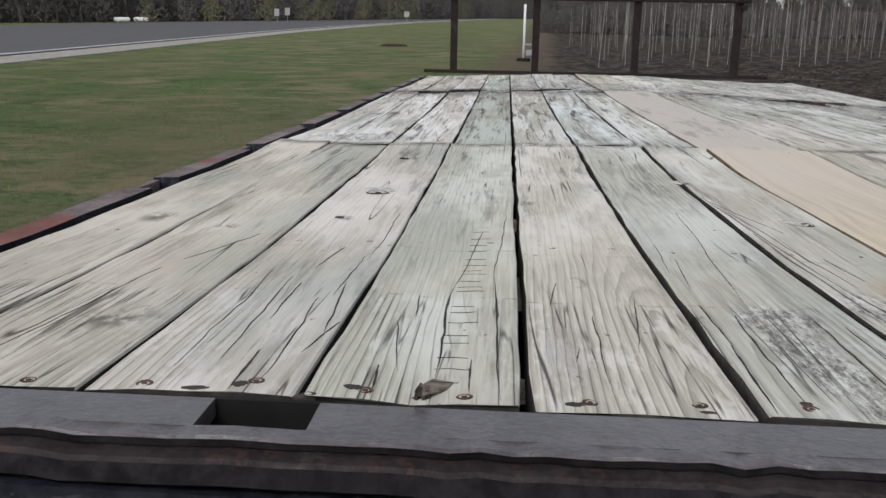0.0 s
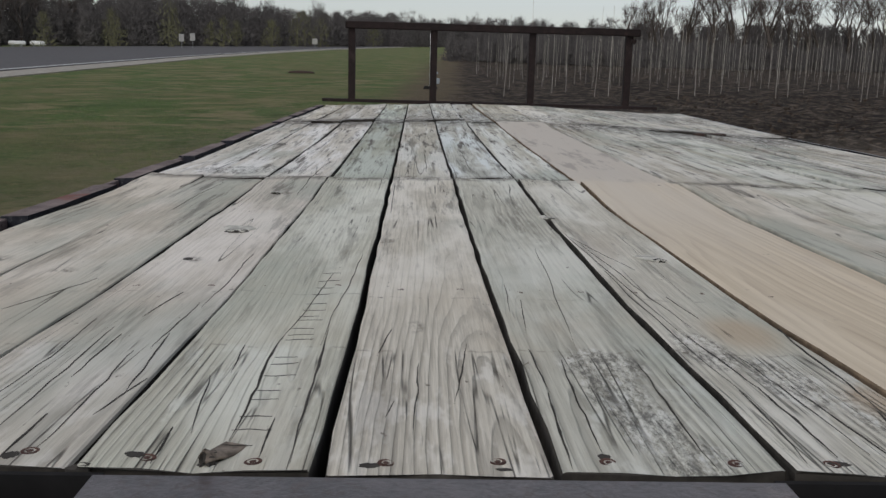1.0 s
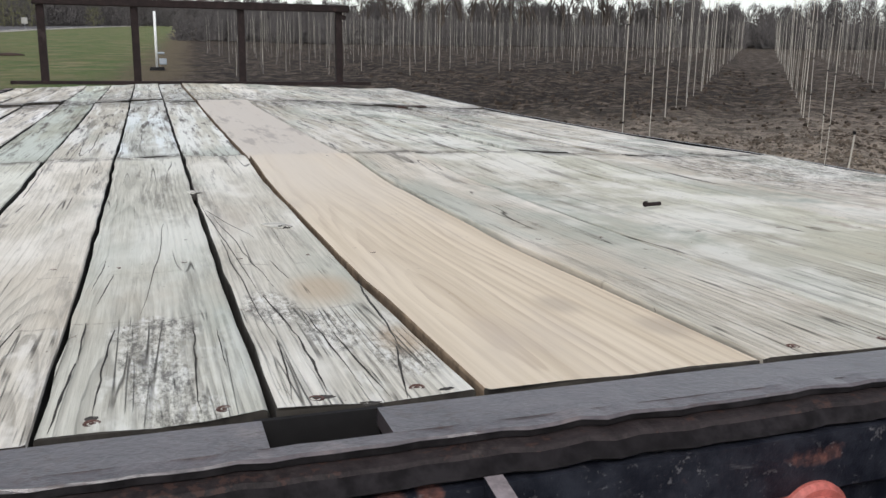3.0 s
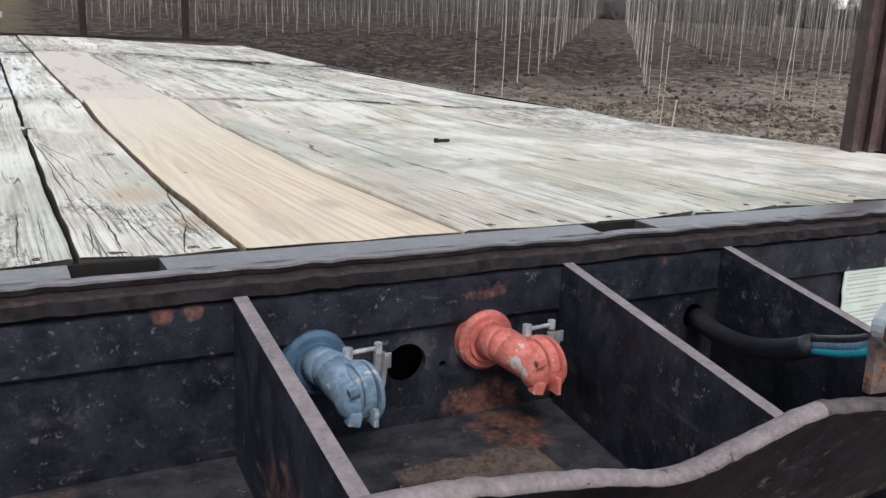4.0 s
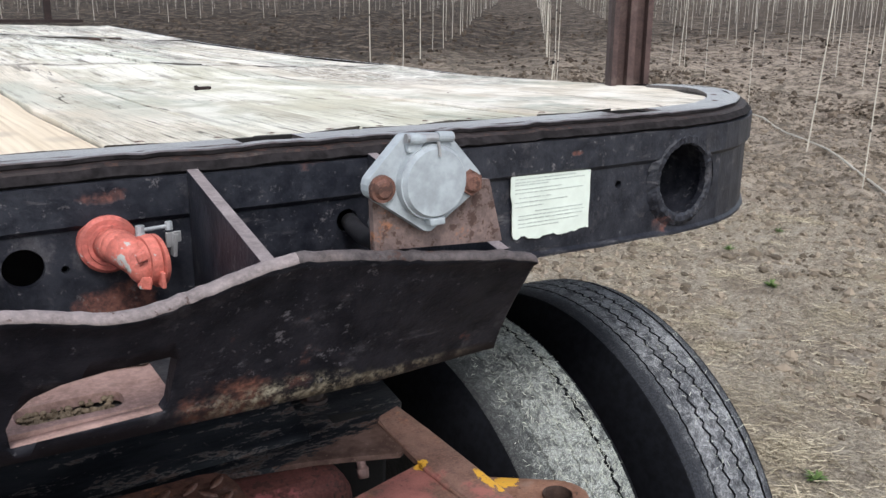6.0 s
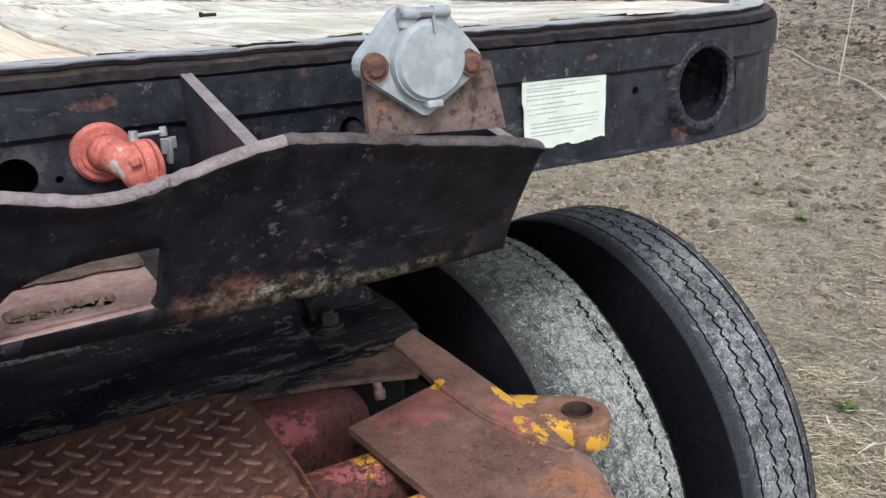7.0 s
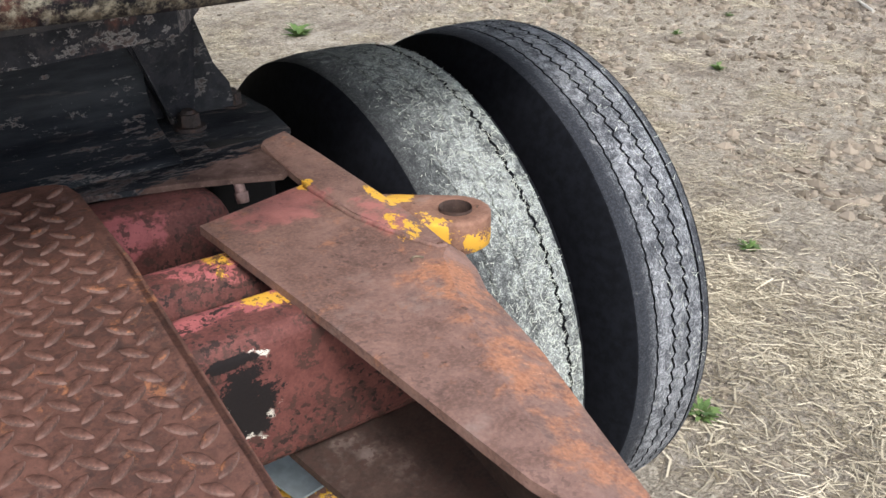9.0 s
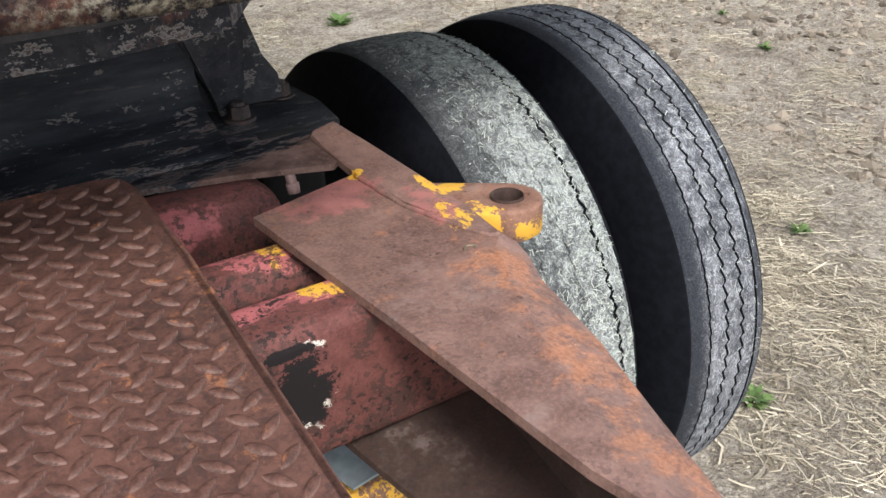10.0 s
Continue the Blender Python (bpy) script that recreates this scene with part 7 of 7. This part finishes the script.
def build_dolly():
    # upper turntable plate under the coupler
    bm = bmesh.new()
    pts = [(-0.62, 0.75), (0.16, 0.75), (0.27, 0.55), (0.29, 0.2), (0.27, -0.05), (0.20, -0.17), (0.05, -0.21), (-0.3, -0.22), (-0.62, -0.2)]
    slab(bm, [(x, y, 1.345) for x, y in pts], 0.030, bevel=0.004)
    part("turntable", bm, BLACKER, dolly, "black greasy turntable plate")
    bm = bmesh.new()
    slab(bm, [(x * 0.96, y * 0.94 + 0.03, 1.315) for x, y in pts], 0.038, bevel=0.003)
    part("turntable_rim", bm, TABLERIM, dolly, "black turntable rim with flaking paint")
    # saddle plate with peeling edge
    bm = bmesh.new()
    edge = []
    for k in range(30):
        x = -0.75 + 1.104 * k / 29
        y = lerp_table([(-0.75, 0.100), (0.0, 0.092), (0.117, 0.086), (0.246, 0.056), (0.354, 0.014)], x)
        edge.append((x, y + 0.0015 * noise.noise(Vector((x * 40, 0.0, 3.0))), 1.045))
    slab(bm, edge + [(0.365, 0.022, 1.046), (0.392, 0.085, 1.048), (0.437, 0.156, 1.051), (0.448, 0.243, 1.054), (0.44, 0.32, 1.056), (0.40, 0.60, 1.06), (-0.75, 0.60, 1.06)], 0.008, bevel=0.002)
    part("saddle_plate", bm, SADDLE, dolly, "black saddle plate with peeling painted edge")
    # the beam's front runs out in a fillet over the plate
    prof = [(0.60, 1.275), (0.262, 1.275), (0.245, 1.262), (0.240, 1.17), (0.236, 1.125), (0.224, 1.095), (0.200, 1.076), (0.165, 1.064), (0.135, 1.0555), (0.118, 1.0485), (0.118, 1.046), (0.60, 1.046)]
    verts, faces, m = [], [], len(prof)
    for k in range(41):
        x = -0.75 + 1.01 * k / 40
        for q, (y, z) in enumerate(prof):
            w = 0.004 * noise.noise(Vector((x * 7, q * 1.3, 4.0)))
            verts.append((x, y + w, z + 0.3 * w))
    for k in range(40):
        for q in range(m):
            q2 = (q + 1) % m
            faces.append((k * m + q, k * m + q2, k * m + m + q2, k * m + m + q))
    faces += [tuple(range(m)), tuple(40 * m + q for q in range(m))[::-1]]
    part("saddle_beam", raw("saddle_beam", verts, faces, True), SADDLE, dolly, "black painted saddle beam")
    bm = bmesh.new()
    slab(bm, [(0.24, 0.275, 1.06), (0.25, 0.275, 1.31), (0.345, 0.275, 1.31), (0.350, 0.275, 1.20), (0.372, 0.275, 1.13), (0.400, 0.275, 1.095), (0.405, 0.275, 1.055)], 0.03, (0, 1, 0), 0.004)
    part("bracket", bm, RIMPAINT, dolly, "black saddle bracket under the turntable")
    bm = bmesh.new()
    slab(bm, [(0.215, 0.205, 1.30), (0.238, 0.222, 1.19), (0.285, 0.245, 1.085), (0.296, 0.252, 1.052), (0.334, 0.262, 1.056), (0.336, 0.258, 1.085), (0.338, 0.235, 1.19), (0.335, 0.215, 1.30)], 0.035, (0, 1, 0), 0.006)
    part("bracket_web", bm, RIMPAINT, dolly, "brown worn web of the saddle bracket")
    for x, y, r in ((0.314, 0.232, 0.0165), (0.406, 0.292, 0.0155)):
        bm = bmesh.new()
        rod(bm, (x, y, 1.052), (x, y, 1.057), r * 1.45, r * 1.4, 18)
        rod(bm, (x, y, 1.057), (x, y, 1.075), r, r * 0.93, 6)
        rod(bm, (x, y, 1.075), (x, y, 1.080), r * 0.62, r * 0.5, 12)
        part("stud_nut", bm, SADDLEWEB, dolly, "worn brown stud nut")
    # red cross tubes
    def tube(x0, x1, y0, y1, z0, z1, r):
        b = bmesh.new()
        box(b, (x0 + x1) / 2, (y0 + y1) / 2, (z0 + z1) / 2, x1 - x0, y1 - y0, z1 - z0, r, None, 5)
        part("cross_tube", b, REDTUBE, dolly, "faded red cross tube flecked with rust")
    tube(-0.6, 0.287, 0.004, 0.120, 0.90, 1.0345, 0.045)
    # added near-black sheet: shadow between the tubes, hiding the ground below
    b2 = bmesh.new()
    box(b2, -0.10, 0.12, 0.885, 1.0, 0.62, 0.01)
    part("tube_shade_sheet", b2, DARK, dolly)
    tube(-0.6, 0.40, -0.165, -0.075, 0.92, 1.022, 0.042)
    tube(-0.6, 0.42, -0.300, -0.215, 0.865, 1.031, 0.02)
    # tread plate footstep, sloping to the front
    zt = lambda y: 1.104 + 0.13 * (y + 0.012)
    bm = bmesh.new()
    slab(bm, [(-0.80, 0.004, zt(0.004)), (0.055, 0.000, zt(0.0)), (0.076, -0.003, zt(-0.003)), (0.087, -0.012, zt(-0.012)), (0.093, -0.035, zt(-0.035)), (0.0985, -0.174, zt(-0.174)), (0.0953, -0.32, zt(-0.32)), (0.0905, -0.51, zt(-0.51)), (0.088, -0.78, zt(-0.78)), (-0.80, -0.78, zt(-0.78))], 0.008, bevel=0.002)
    for (x0, y0, x1, y1) in ((0.090, -0.04, 0.095, -0.174), (0.095, -0.174, 0.085, -0.78)):
        slab(bm, [(x0, y0, zt(y0)), (x1, y1, zt(y1)), (x1, y1, zt(y1) - 0.05), (x0, y0, zt(y0) - 0.05)], 0.006, (-1, 0, 0))
    footplate = part("tread_plate", bm, DIAMOND, dolly, "rusty raised-pattern tread plate")
    lug = raised_lug()
    rng = random.Random(12)
    px, py, rest_v, rest_f, count = 0.0334, 0.0343, [], [], 0
    for i in range(-36, 10):
        for j in range(-24, 9):
            x, y = -0.0135 + px * i / 2, -0.1437 + py * j / 2
            if (i + j) % 2 or not (-0.55 < x < 0.084 and -0.52 < y < -0.010):
                continue
            a = -46 if i % 2 == 0 else 37
            m = Matrix.Translation((x, y, zt(y))) @ Matrix.Rotation(math.atan(0.13), 4, "X") @ Matrix.Rotation(radians(a + rng.uniform(-3, 3)), 4, "Z")
            if x > -0.30 and count < 300:
                ob = new("raised_lug", lug)
                ob.matrix_basis = m
                ob.parent = footplate
                count += 1
            else:
                k = len(rest_v)
                rest_v += [tuple(m @ v.co) for v in lug.vertices]
                rest_f += [tuple(k + q for q in p.vertices) for p in lug.polygons]
    rest = part("lug_pattern", raw("lug_pattern", rest_v, rest_f, True), [LUGTOP, LUGRIM], footplate)
    rest.data.polygons.foreach_set("material_index", [1 if k % 29 < 14 else 0 for k in range(len(rest.data.polygons))])
    tagged(rest, kind="stuff")
    # arm plate with lug
    arm_z = 1.041
    bm = bmesh.new()
    left = [(0.29, -0.70), (0.262, -0.66), (0.250, -0.600), (0.231, -0.349), (0.209, -0.064)]
    top = [(0.364, -0.021), (0.424, -0.092), (0.419, -0.262)]
    crease = [(0.397, -0.285), (0.364, -0.355), (0.330, -0.440), (0.298, -0.530), (0.276, -0.655)]
    outer = [(0.443, -0.262), (0.432, -0.300), (0.412, -0.345), (0.385, -0.465), (0.352, -0.570), (0.318, -0.68)]
    hi = {}
    for x, y in left + top + crease:
        hi[(x, y)] = bm.verts.new((x, y, arm_z - 0.006 * smooth01((-y - 0.3) / 0.35) + 0.0008 * noise.noise(Vector((x * 30, y * 30, 1)))))
    for x, y in outer:
        hi[(x, y)] = bm.verts.new((x, y, 1.021 - 0.004 * smooth01((-y - 0.3) / 0.35)))
    body = [hi[q] for q in left + top + crease]
    bend = [hi[q] for q in [top[-1]] + crease]
    rim = [hi[q] for q in outer]
    sheet = [bm.faces.new(body)] + [bm.faces.new((bend[k], rim[k], rim[k + 1], bend[k + 1])) for k in range(5)] + [bm.faces.new((bend[5], rim[5], hi[left[0]]))]
    skin = bmesh.ops.extrude_face_region(bm, geom=sheet, use_keep_orig=True)
    bmesh.ops.translate(bm, vec=(0, 0, -0.011), verts=[g for g in skin["geom"] if isinstance(g, bmesh.types.BMVert)])
    part("arm_plate", bm, ARMRUST, dolly, "brown rusted arm plate with pink paint remains")
    bm = bmesh.new()
    slab(bm, [(0.363, -0.022, 1.0455), (0.365, 0.060, 1.0500), (0.366, 0.104, 1.0555), (0.376, 0.118, 1.057), (0.418, 0.136, 1.057), (0.4235, 0.04, 1.050), (0.4265, -0.092, 1.0450), (0.4225, -0.200, 1.0448), (0.417, -0.266, 1.0444), (0.404, -0.262, 1.0446), (0.392, -0.235, 1.0450), (0.367, -0.14, 1.0452)], 0.010, bevel=0.0025)
    part("arm_strip", bm, ARMRUST, dolly, "rusty strip joining arm and saddle")
    # weld along the strip's inner edge
    bm = bmesh.new()
    wp = [(0.3635, -0.030), (0.365, -0.09), (0.367, -0.14), (0.379, -0.19), (0.392, -0.235), (0.404, -0.263), (0.417, -0.268)]
    path = []
    for a, b in zip(wp, wp[1:]):
        path += [(a[0] + (b[0] - a[0]) * k / 6, a[1] + (b[1] - a[1]) * k / 6, arm_z + 0.001 + rng.uniform(-0.0006, 0.0006)) for k in range(6)]
    tube_along(bm, path, [rng.uniform(0.0028, 0.0044) for _ in path], 8)
    part("weld_bead", bm, ARMRUST, dolly, "", True)
    # small curl of metal on the plate
    bm = bmesh.new()
    tube_along(bm, [(0.369 + 0.007 * math.cos(k * 0.5), -0.277 + 0.007 * math.sin(k * 0.5), arm_z + 0.0012) for k in range(7)], 0.0014, 6)
    part("metal_curl", bm, MUD, dolly)
    bm = bmesh.new()
    slab(bm, [(0.20, -0.262, 0.862), (0.38, -0.262, 0.868), (0.40, -0.52, 0.85), (0.36, -0.66, 0.845), (0.27, -0.66, 0.84), (0.215, -0.33, 0.852)], 0.010)
    part("lower_web", bm, BROWNWEB, dolly, "dark brown lower web of the arm")
    bm = bmesh.new()
    slab(bm, [(0.375, -0.262, 1.00), (0.375, -0.262, 0.87), (0.33, -0.64, 0.85), (0.29, -0.64, 1.00)], 0.010, (1, 0, 0))
    part("side_web", bm, BROWNWEB, dolly, "dark brown side web of the arm")
    # lug with a pin hole
    bm = bmesh.new()
    c = Vector((0.483, -0.190))
    r = 0.044
    out = []
    d0 = Vector((0.62, -0.44)).normalized()
    ang = math.atan2(d0.y, d0.x)
    for k in range(17):
        a = ang - math.pi / 2 + math.pi * k / 16
        out.append((c.x + r * math.cos(a), c.y + r * math.sin(a)))
    side = Vector((-d0.y, d0.x)) * r
    out += [(c.x + side.x - d0.x * 0.100, c.y + side.y - d0.y * 0.100), (c.x - side.x - d0.x * 0.100, c.y - side.y - d0.y * 0.100)]
    verts, faces, n = [], [], 48
    for k in range(n):
        a = 2 * math.pi * k / n
        d = Vector((math.cos(a), math.sin(a)))
        reach = 1.0
        for p, q in zip(out, out[1:] + out[:1]):
            p, q = Vector(p) - c, Vector(q) - c
            e = q - p
            det = d.x * e.y - d.y * e.x
            if abs(det) > 1e-9:
                t, u = (p.x * e.y - p.y * e.x) / det, (p.x * d.y - p.y * d.x) / det
                if t > 0 and -1e-6 <= u <= 1 + 1e-6:
                    reach = min(reach, t)
        wear = 0.0012 * noise.noise(Vector((k * 0.9, 0.0, 6.0)))
        for r2, z in ((0.0205, 0.997), (0.0205, 1.0382), (0.0215, 1.0392), (reach - 0.004, 1.0392 + wear * 0.4), (reach - 0.001 + wear, 1.0378), (reach + wear, 1.0345), (reach, 1.000), (reach - 0.003, 0.997)):
            verts.append((c.x + d.x * r2, c.y + d.y * r2, z))
    for k in range(n):
        for q in range(8):
            q2, k2 = (q + 1) % 8, (k + 1) % n
            faces.append((k * 8 + q, k * 8 + q2, k2 * 8 + q2, k2 * 8 + q))
    bm.free()
    lug_ob = part("pin_lug", raw("pin_lug", verts, faces, True), LUG, dolly, "thick lug in chipped yellow paint with hole")
    bm = bmesh.new()
    ring = [(c.x + 0.0202 * math.cos(2 * math.pi * k / 32), c.y + 0.0202 * math.sin(2 * math.pi * k / 32)) for k in range(32)]
    lo, hi = [bm.verts.new((x, y, 1.000)) for x, y in ring], [bm.verts.new((x, y, 1.0425)) for x, y in ring]
    for k in range(32):
        bm.faces.new((lo[k], lo[(k + 1) % 32], hi[(k + 1) % 32], hi[k]))
    bm.faces.new(lo)
    part("pin_bushing", bm, BROWNWEB, lug_ob, "dark rusty bushing")
    # small drain nipple
    bm = bmesh.new()
    rod(bm, (0.303, 0.044, 1.040), (0.304, 0.038, 1.022), 0.0065, 0.007, 12)
    rod(bm, (0.304, 0.038, 1.023), (0.304, 0.034, 1.010), 0.0092, 0.0080, 12)
    part("nipple", bm, FLOORRUST, dolly, "pinkish steel nipple", True)
    bm = bmesh.new()
    slab(bm, [(0.225, -0.10, 0.70), (0.295, -0.085, 0.705), (0.312, -0.175, 0.695), (0.25, -0.18, 0.69)], 0.004)
    part("sheet_piece", bm, TIN, dolly, "grey sheet metal piece under the frame")
    bm = bmesh.new()
    box(bm, 0.10, -0.12, 0.60, 0.9, 0.10, 0.12, 0.01)
    part("lower_beam", bm, LUG, dolly, "lower beam in chipped yellow paint")
    # axle
    bm = bmesh.new()
    rod(bm, (-1.2, 0.385, 0.53), (1.05, 0.385, 0.53), 0.06, n=20)
    part("axle", bm, BLACKER, dolly, "", True)
    # hangers near-black: shade behind the nipple put into their colour
    for x in (-0.5, 0.35):
        bm = bmesh.new()
        box(bm, x, 0.385, 0.80, 0.10, 0.5, 0.5, 0.01)
        part("hanger", bm, DARK, dolly)
    for sx in (-1, 1):
        wheel(0.602 if sx > 0 else -0.92, TREAD_IN, 31 + sx, 0.215, 0.535, ((0.28, 0.007, 0.0039, 0.8), (0.54, 0.007, 0.0039, 0.8), (0.82, 0.013, 0.009, 0.9)), 5200 if sx > 0 else 0)
        wheel(0.940 if sx > 0 else -1.22, TREAD_OUT, 35 + sx, 0.189, 0.542, ((0.21, 0.007, 0.006, 0.5), (0.43, 0.010, 0.010, 1.3), (0.64, 0.011, 0.010, 1.3), (0.85, 0.013, 0.011, 0.15)), 420 if sx > 0 else 0)



def raised_lug():
    """A lens-shaped lug: pointed ends, steep flanks and a rounded back."""
    n, verts, faces = 14, [], []
    for k, z in ((1.0, -0.0008), (0.82, 0.0028), (0.45, 0.0040)):
        for q in range(n):
            t = 2 * math.pi * q / n
            u = math.cos(t)
            w = 0.0053 * (1 - u * u) ** 0.75 * (1 if math.sin(t) >= 0 else -1)
            verts.append((0.0148 * u * (k + 0.06 if k < 1 else 1), w * k, z * (1 - 0.35 * u * u) if k < 1 else z))
    for ring in range(2):
        for q in range(n):
            q2 = (q + 1) % n
            faces.append((ring * n + q, ring * n + q2, (ring + 1) * n + q2, (ring + 1) * n + q))
    faces.append(tuple(2 * n + q for q in range(n)))
    me = raw("raised_lug", verts, faces, True)
    me.materials.append(LUGTOP)
    me.materials.append(LUGRIM)
    # flanks lighter than the back: light caught on the lug's edge, put into colour
    me.polygons.foreach_set("material_index", [1] * n + [0] * (n + 1))
    return me


def wheel(x0, tread_mat, seed, width=0.205, r=0.545, grooves=(), bits=0, cy=0.405, cz=0.524):
    """One truck tyre on its rim; x0 is the inner shoulder of the tread."""
    unit = part("wheel", (lambda b: (rod(b, (x0 + 0.03, cy, cz), (x0 + width - 0.03, cy, cz), 0.262, n=40), b)[1])(bmesh.new()), BLACKER, dolly, "dual truck wheel")
    rng = random.Random(seed)
    n = 480
    # profile: (across 0..1, radius, zigzag share)
    prof = [(-0.10, 0.275, 0), (-0.155, 0.32, 0), (-0.17, 0.40, 0), (-0.13, 0.475, 0), (-0.06, 0.515, 0), (-0.015, r - 0.012, 0), (0.0, r - 0.006, 0), (0.03, r - 0.004, 0)]
    for g, w, deep, share in grooves:
        prof += [(g - w - 0.004, r, share), (g - w * 0.7, r - deep, share), (g + w * 0.7, r - deep, share), (g + w + 0.004, r, share)]
    prof += [(0.97, r - 0.004, 0), (1.0, r - 0.006, 0), (1.015, r - 0.012, 0), (1.06, 0.515, 0), (1.13, 0.475, 0), (1.17, 0.40, 0), (1.155, 0.32, 0), (1.10, 0.275, 0)]
    last = 8 + 4 * len(grooves)
    verts, faces, mats = [], [], []
    m = len(prof)
    for i in range(n):
        a = 2 * math.pi * i / n
        zig = (-0.017, -0.006, 0.006, 0.017)[i % 4]
        for u, rad, z in prof:
            crown = 0.004 * (1 - (2 * u - 1) ** 2) if 0 <= u <= 1 else 0
            rr = (rad + crown) * (1 + rng.uniform(-0.0006, 0.0006))
            verts.append((x0 + width * (u + zig * z), cy + rr * math.cos(a), cz + rr * math.sin(a)))
    for i in range(n):
        i2 = (i + 1) % n
        for k in range(m - 1):
            faces.append((i * m + k, i * m + k + 1, i2 * m + k + 1, i2 * m + k))
            mats.append(1 if 6 <= k <= m - 9 and not (8 <= k < last and (k - 8) % 4 < 3 and grooves[(k - 8) // 4][2] > 0.004) else 0)
    me = raw("tyre", verts, faces, True)
    ob = part("tyre", me, [RUBBER, tread_mat], unit, "worn dusty black truck tyre")
    me.polygons.foreach_set("material_index", mats)
    me.polygons.foreach_set("use_smooth", [k not in range(8, last) for _ in range(n) for k in range(m - 1)])
    # bits of straw and chaff caked on the tread
    verts, faces = [], []
    for _ in range(bits):
        u, a = 0.04 + 0.91 * rng.random() ** 0.55, rng.uniform(0.0, math.pi)
        if bits < 900:
            u = rng.uniform(0.35, 0.97)
        turn, long, wide = rng.uniform(0, math.pi), rng.uniform(0.004, 0.012), rng.uniform(0.0003, 0.0007)
        rr = r + 0.0006 + 0.004 * (1 - (2 * u - 1) ** 2)
        k = len(verts)
        for s, q in ((-0.5, -1), (-0.5, 1), (0.5, 1), (0.5, -1)):
            dx = math.cos(turn) * long * s - math.sin(turn) * wide * q
            dt = (math.sin(turn) * long * s + math.cos(turn) * wide * q) / rr
            verts.append((x0 + width * u + dx, cy + rr * math.cos(a + dt), cz + rr * math.sin(a + dt)))
        faces.append((k, k + 1, k + 2, k + 3))
    if bits:
        tagged(part("caked_chaff", raw("caked_chaff", verts, faces), CHAFF, unit, "pale chaff caked on the tread"), kind="stuff")
    return unit


build_dolly()

# ---- small far things ----
stand = thing("standpipe", "white plastic standpipe at the field edge", "standpipe", (-0.1, 34.0, ground_z(-0.1, 34.0)))
z0 = ground_z(-0.1, 34.0)
bm = bmesh.new()
rod(bm, (-0.1, 34, z0), (-0.1, 34, z0 + 2.1), 0.048, n=14)
part("pipe", bm, WHITE, stand, "", True)
bm = bmesh.new()
rod(bm, (-0.1, 34, z0), (-0.1, 34, z0 + 0.12), 0.28, 0.24, n=20)
part("base", bm, DARK, stand)
bm = bmesh.new()
box(bm, 0.12, 34, z0 + 0.32, 0.26, 0.16, 0.22, 0.02)
rod(bm, (-0.1, 34, z0 + 0.62), (0.18, 34, z0 + 0.62), 0.04, n=10)
part("valve_box", bm, GREY, stand)


def road_sign(x, y, hgt, w, hh):
    s = thing("road_sign", "grey-backed road sign on a post", "road sign", (x, y, ground_z(x, y)), "signs by the road")
    b = bmesh.new()
    rod(b, (x, y, ground_z(x, y) - 0.1), (x, y, ground_z(x, y) + hgt), 0.04, n=8)
    part("post", b, STEEL, s)
    b = bmesh.new()
    box(b, x, y - 0.05, ground_z(x, y) + hgt - hh / 2, w, 0.03, hh, 0.01)
    part("panel", b, SIGN, s)


road_sign(-39.6, 150.0, 2.3, 0.85, 1.2)
road_sign(-37.8, 150.0, 2.45, 0.85, 1.2)
road_sign(-16.3, 138.0, 1.9, 0.8, 0.85)


def white_tank(x, y, length):
    t = thing("gas_tank", "white horizontal gas tank on short legs", "gas tank", (x, y, ground_z(x, y)), "white tanks across the road")
    z = ground_z(x, y)
    b = bmesh.new()
    rod(b, (x - length / 2, y, z + 0.5), (x + length / 2, y, z + 0.5), 0.36, n=20)
    for sgn in (-1, 1):
        ball(b, (x + sgn * length / 2, y, z + 0.5), 0.36, (0.7, 1, 1), 16)
    part("shell", b, WHITE, t, "", True)
    for sgn in (-1, 1):
        b = bmesh.new()
        box(b, x + sgn * length * 0.3, y, z + 0.10, 0.15, 0.5, 0.3)
        part("leg", b, GREY, t)


white_tank(-63.4, 143.0, 2.2)
white_tank(-60.6, 144.0, 2.0)
bm = bmesh.new()
ball(bm, (-6.9, 48.4, ground_z(-6.9, 48.4) + 0.03), 0.75, (1.0, 0.5, 0.16), 14)
tagged(part("dirt_mound", bm, BROWNWEB, None, "", True), "small dark dirt mound on the grass", "mound")
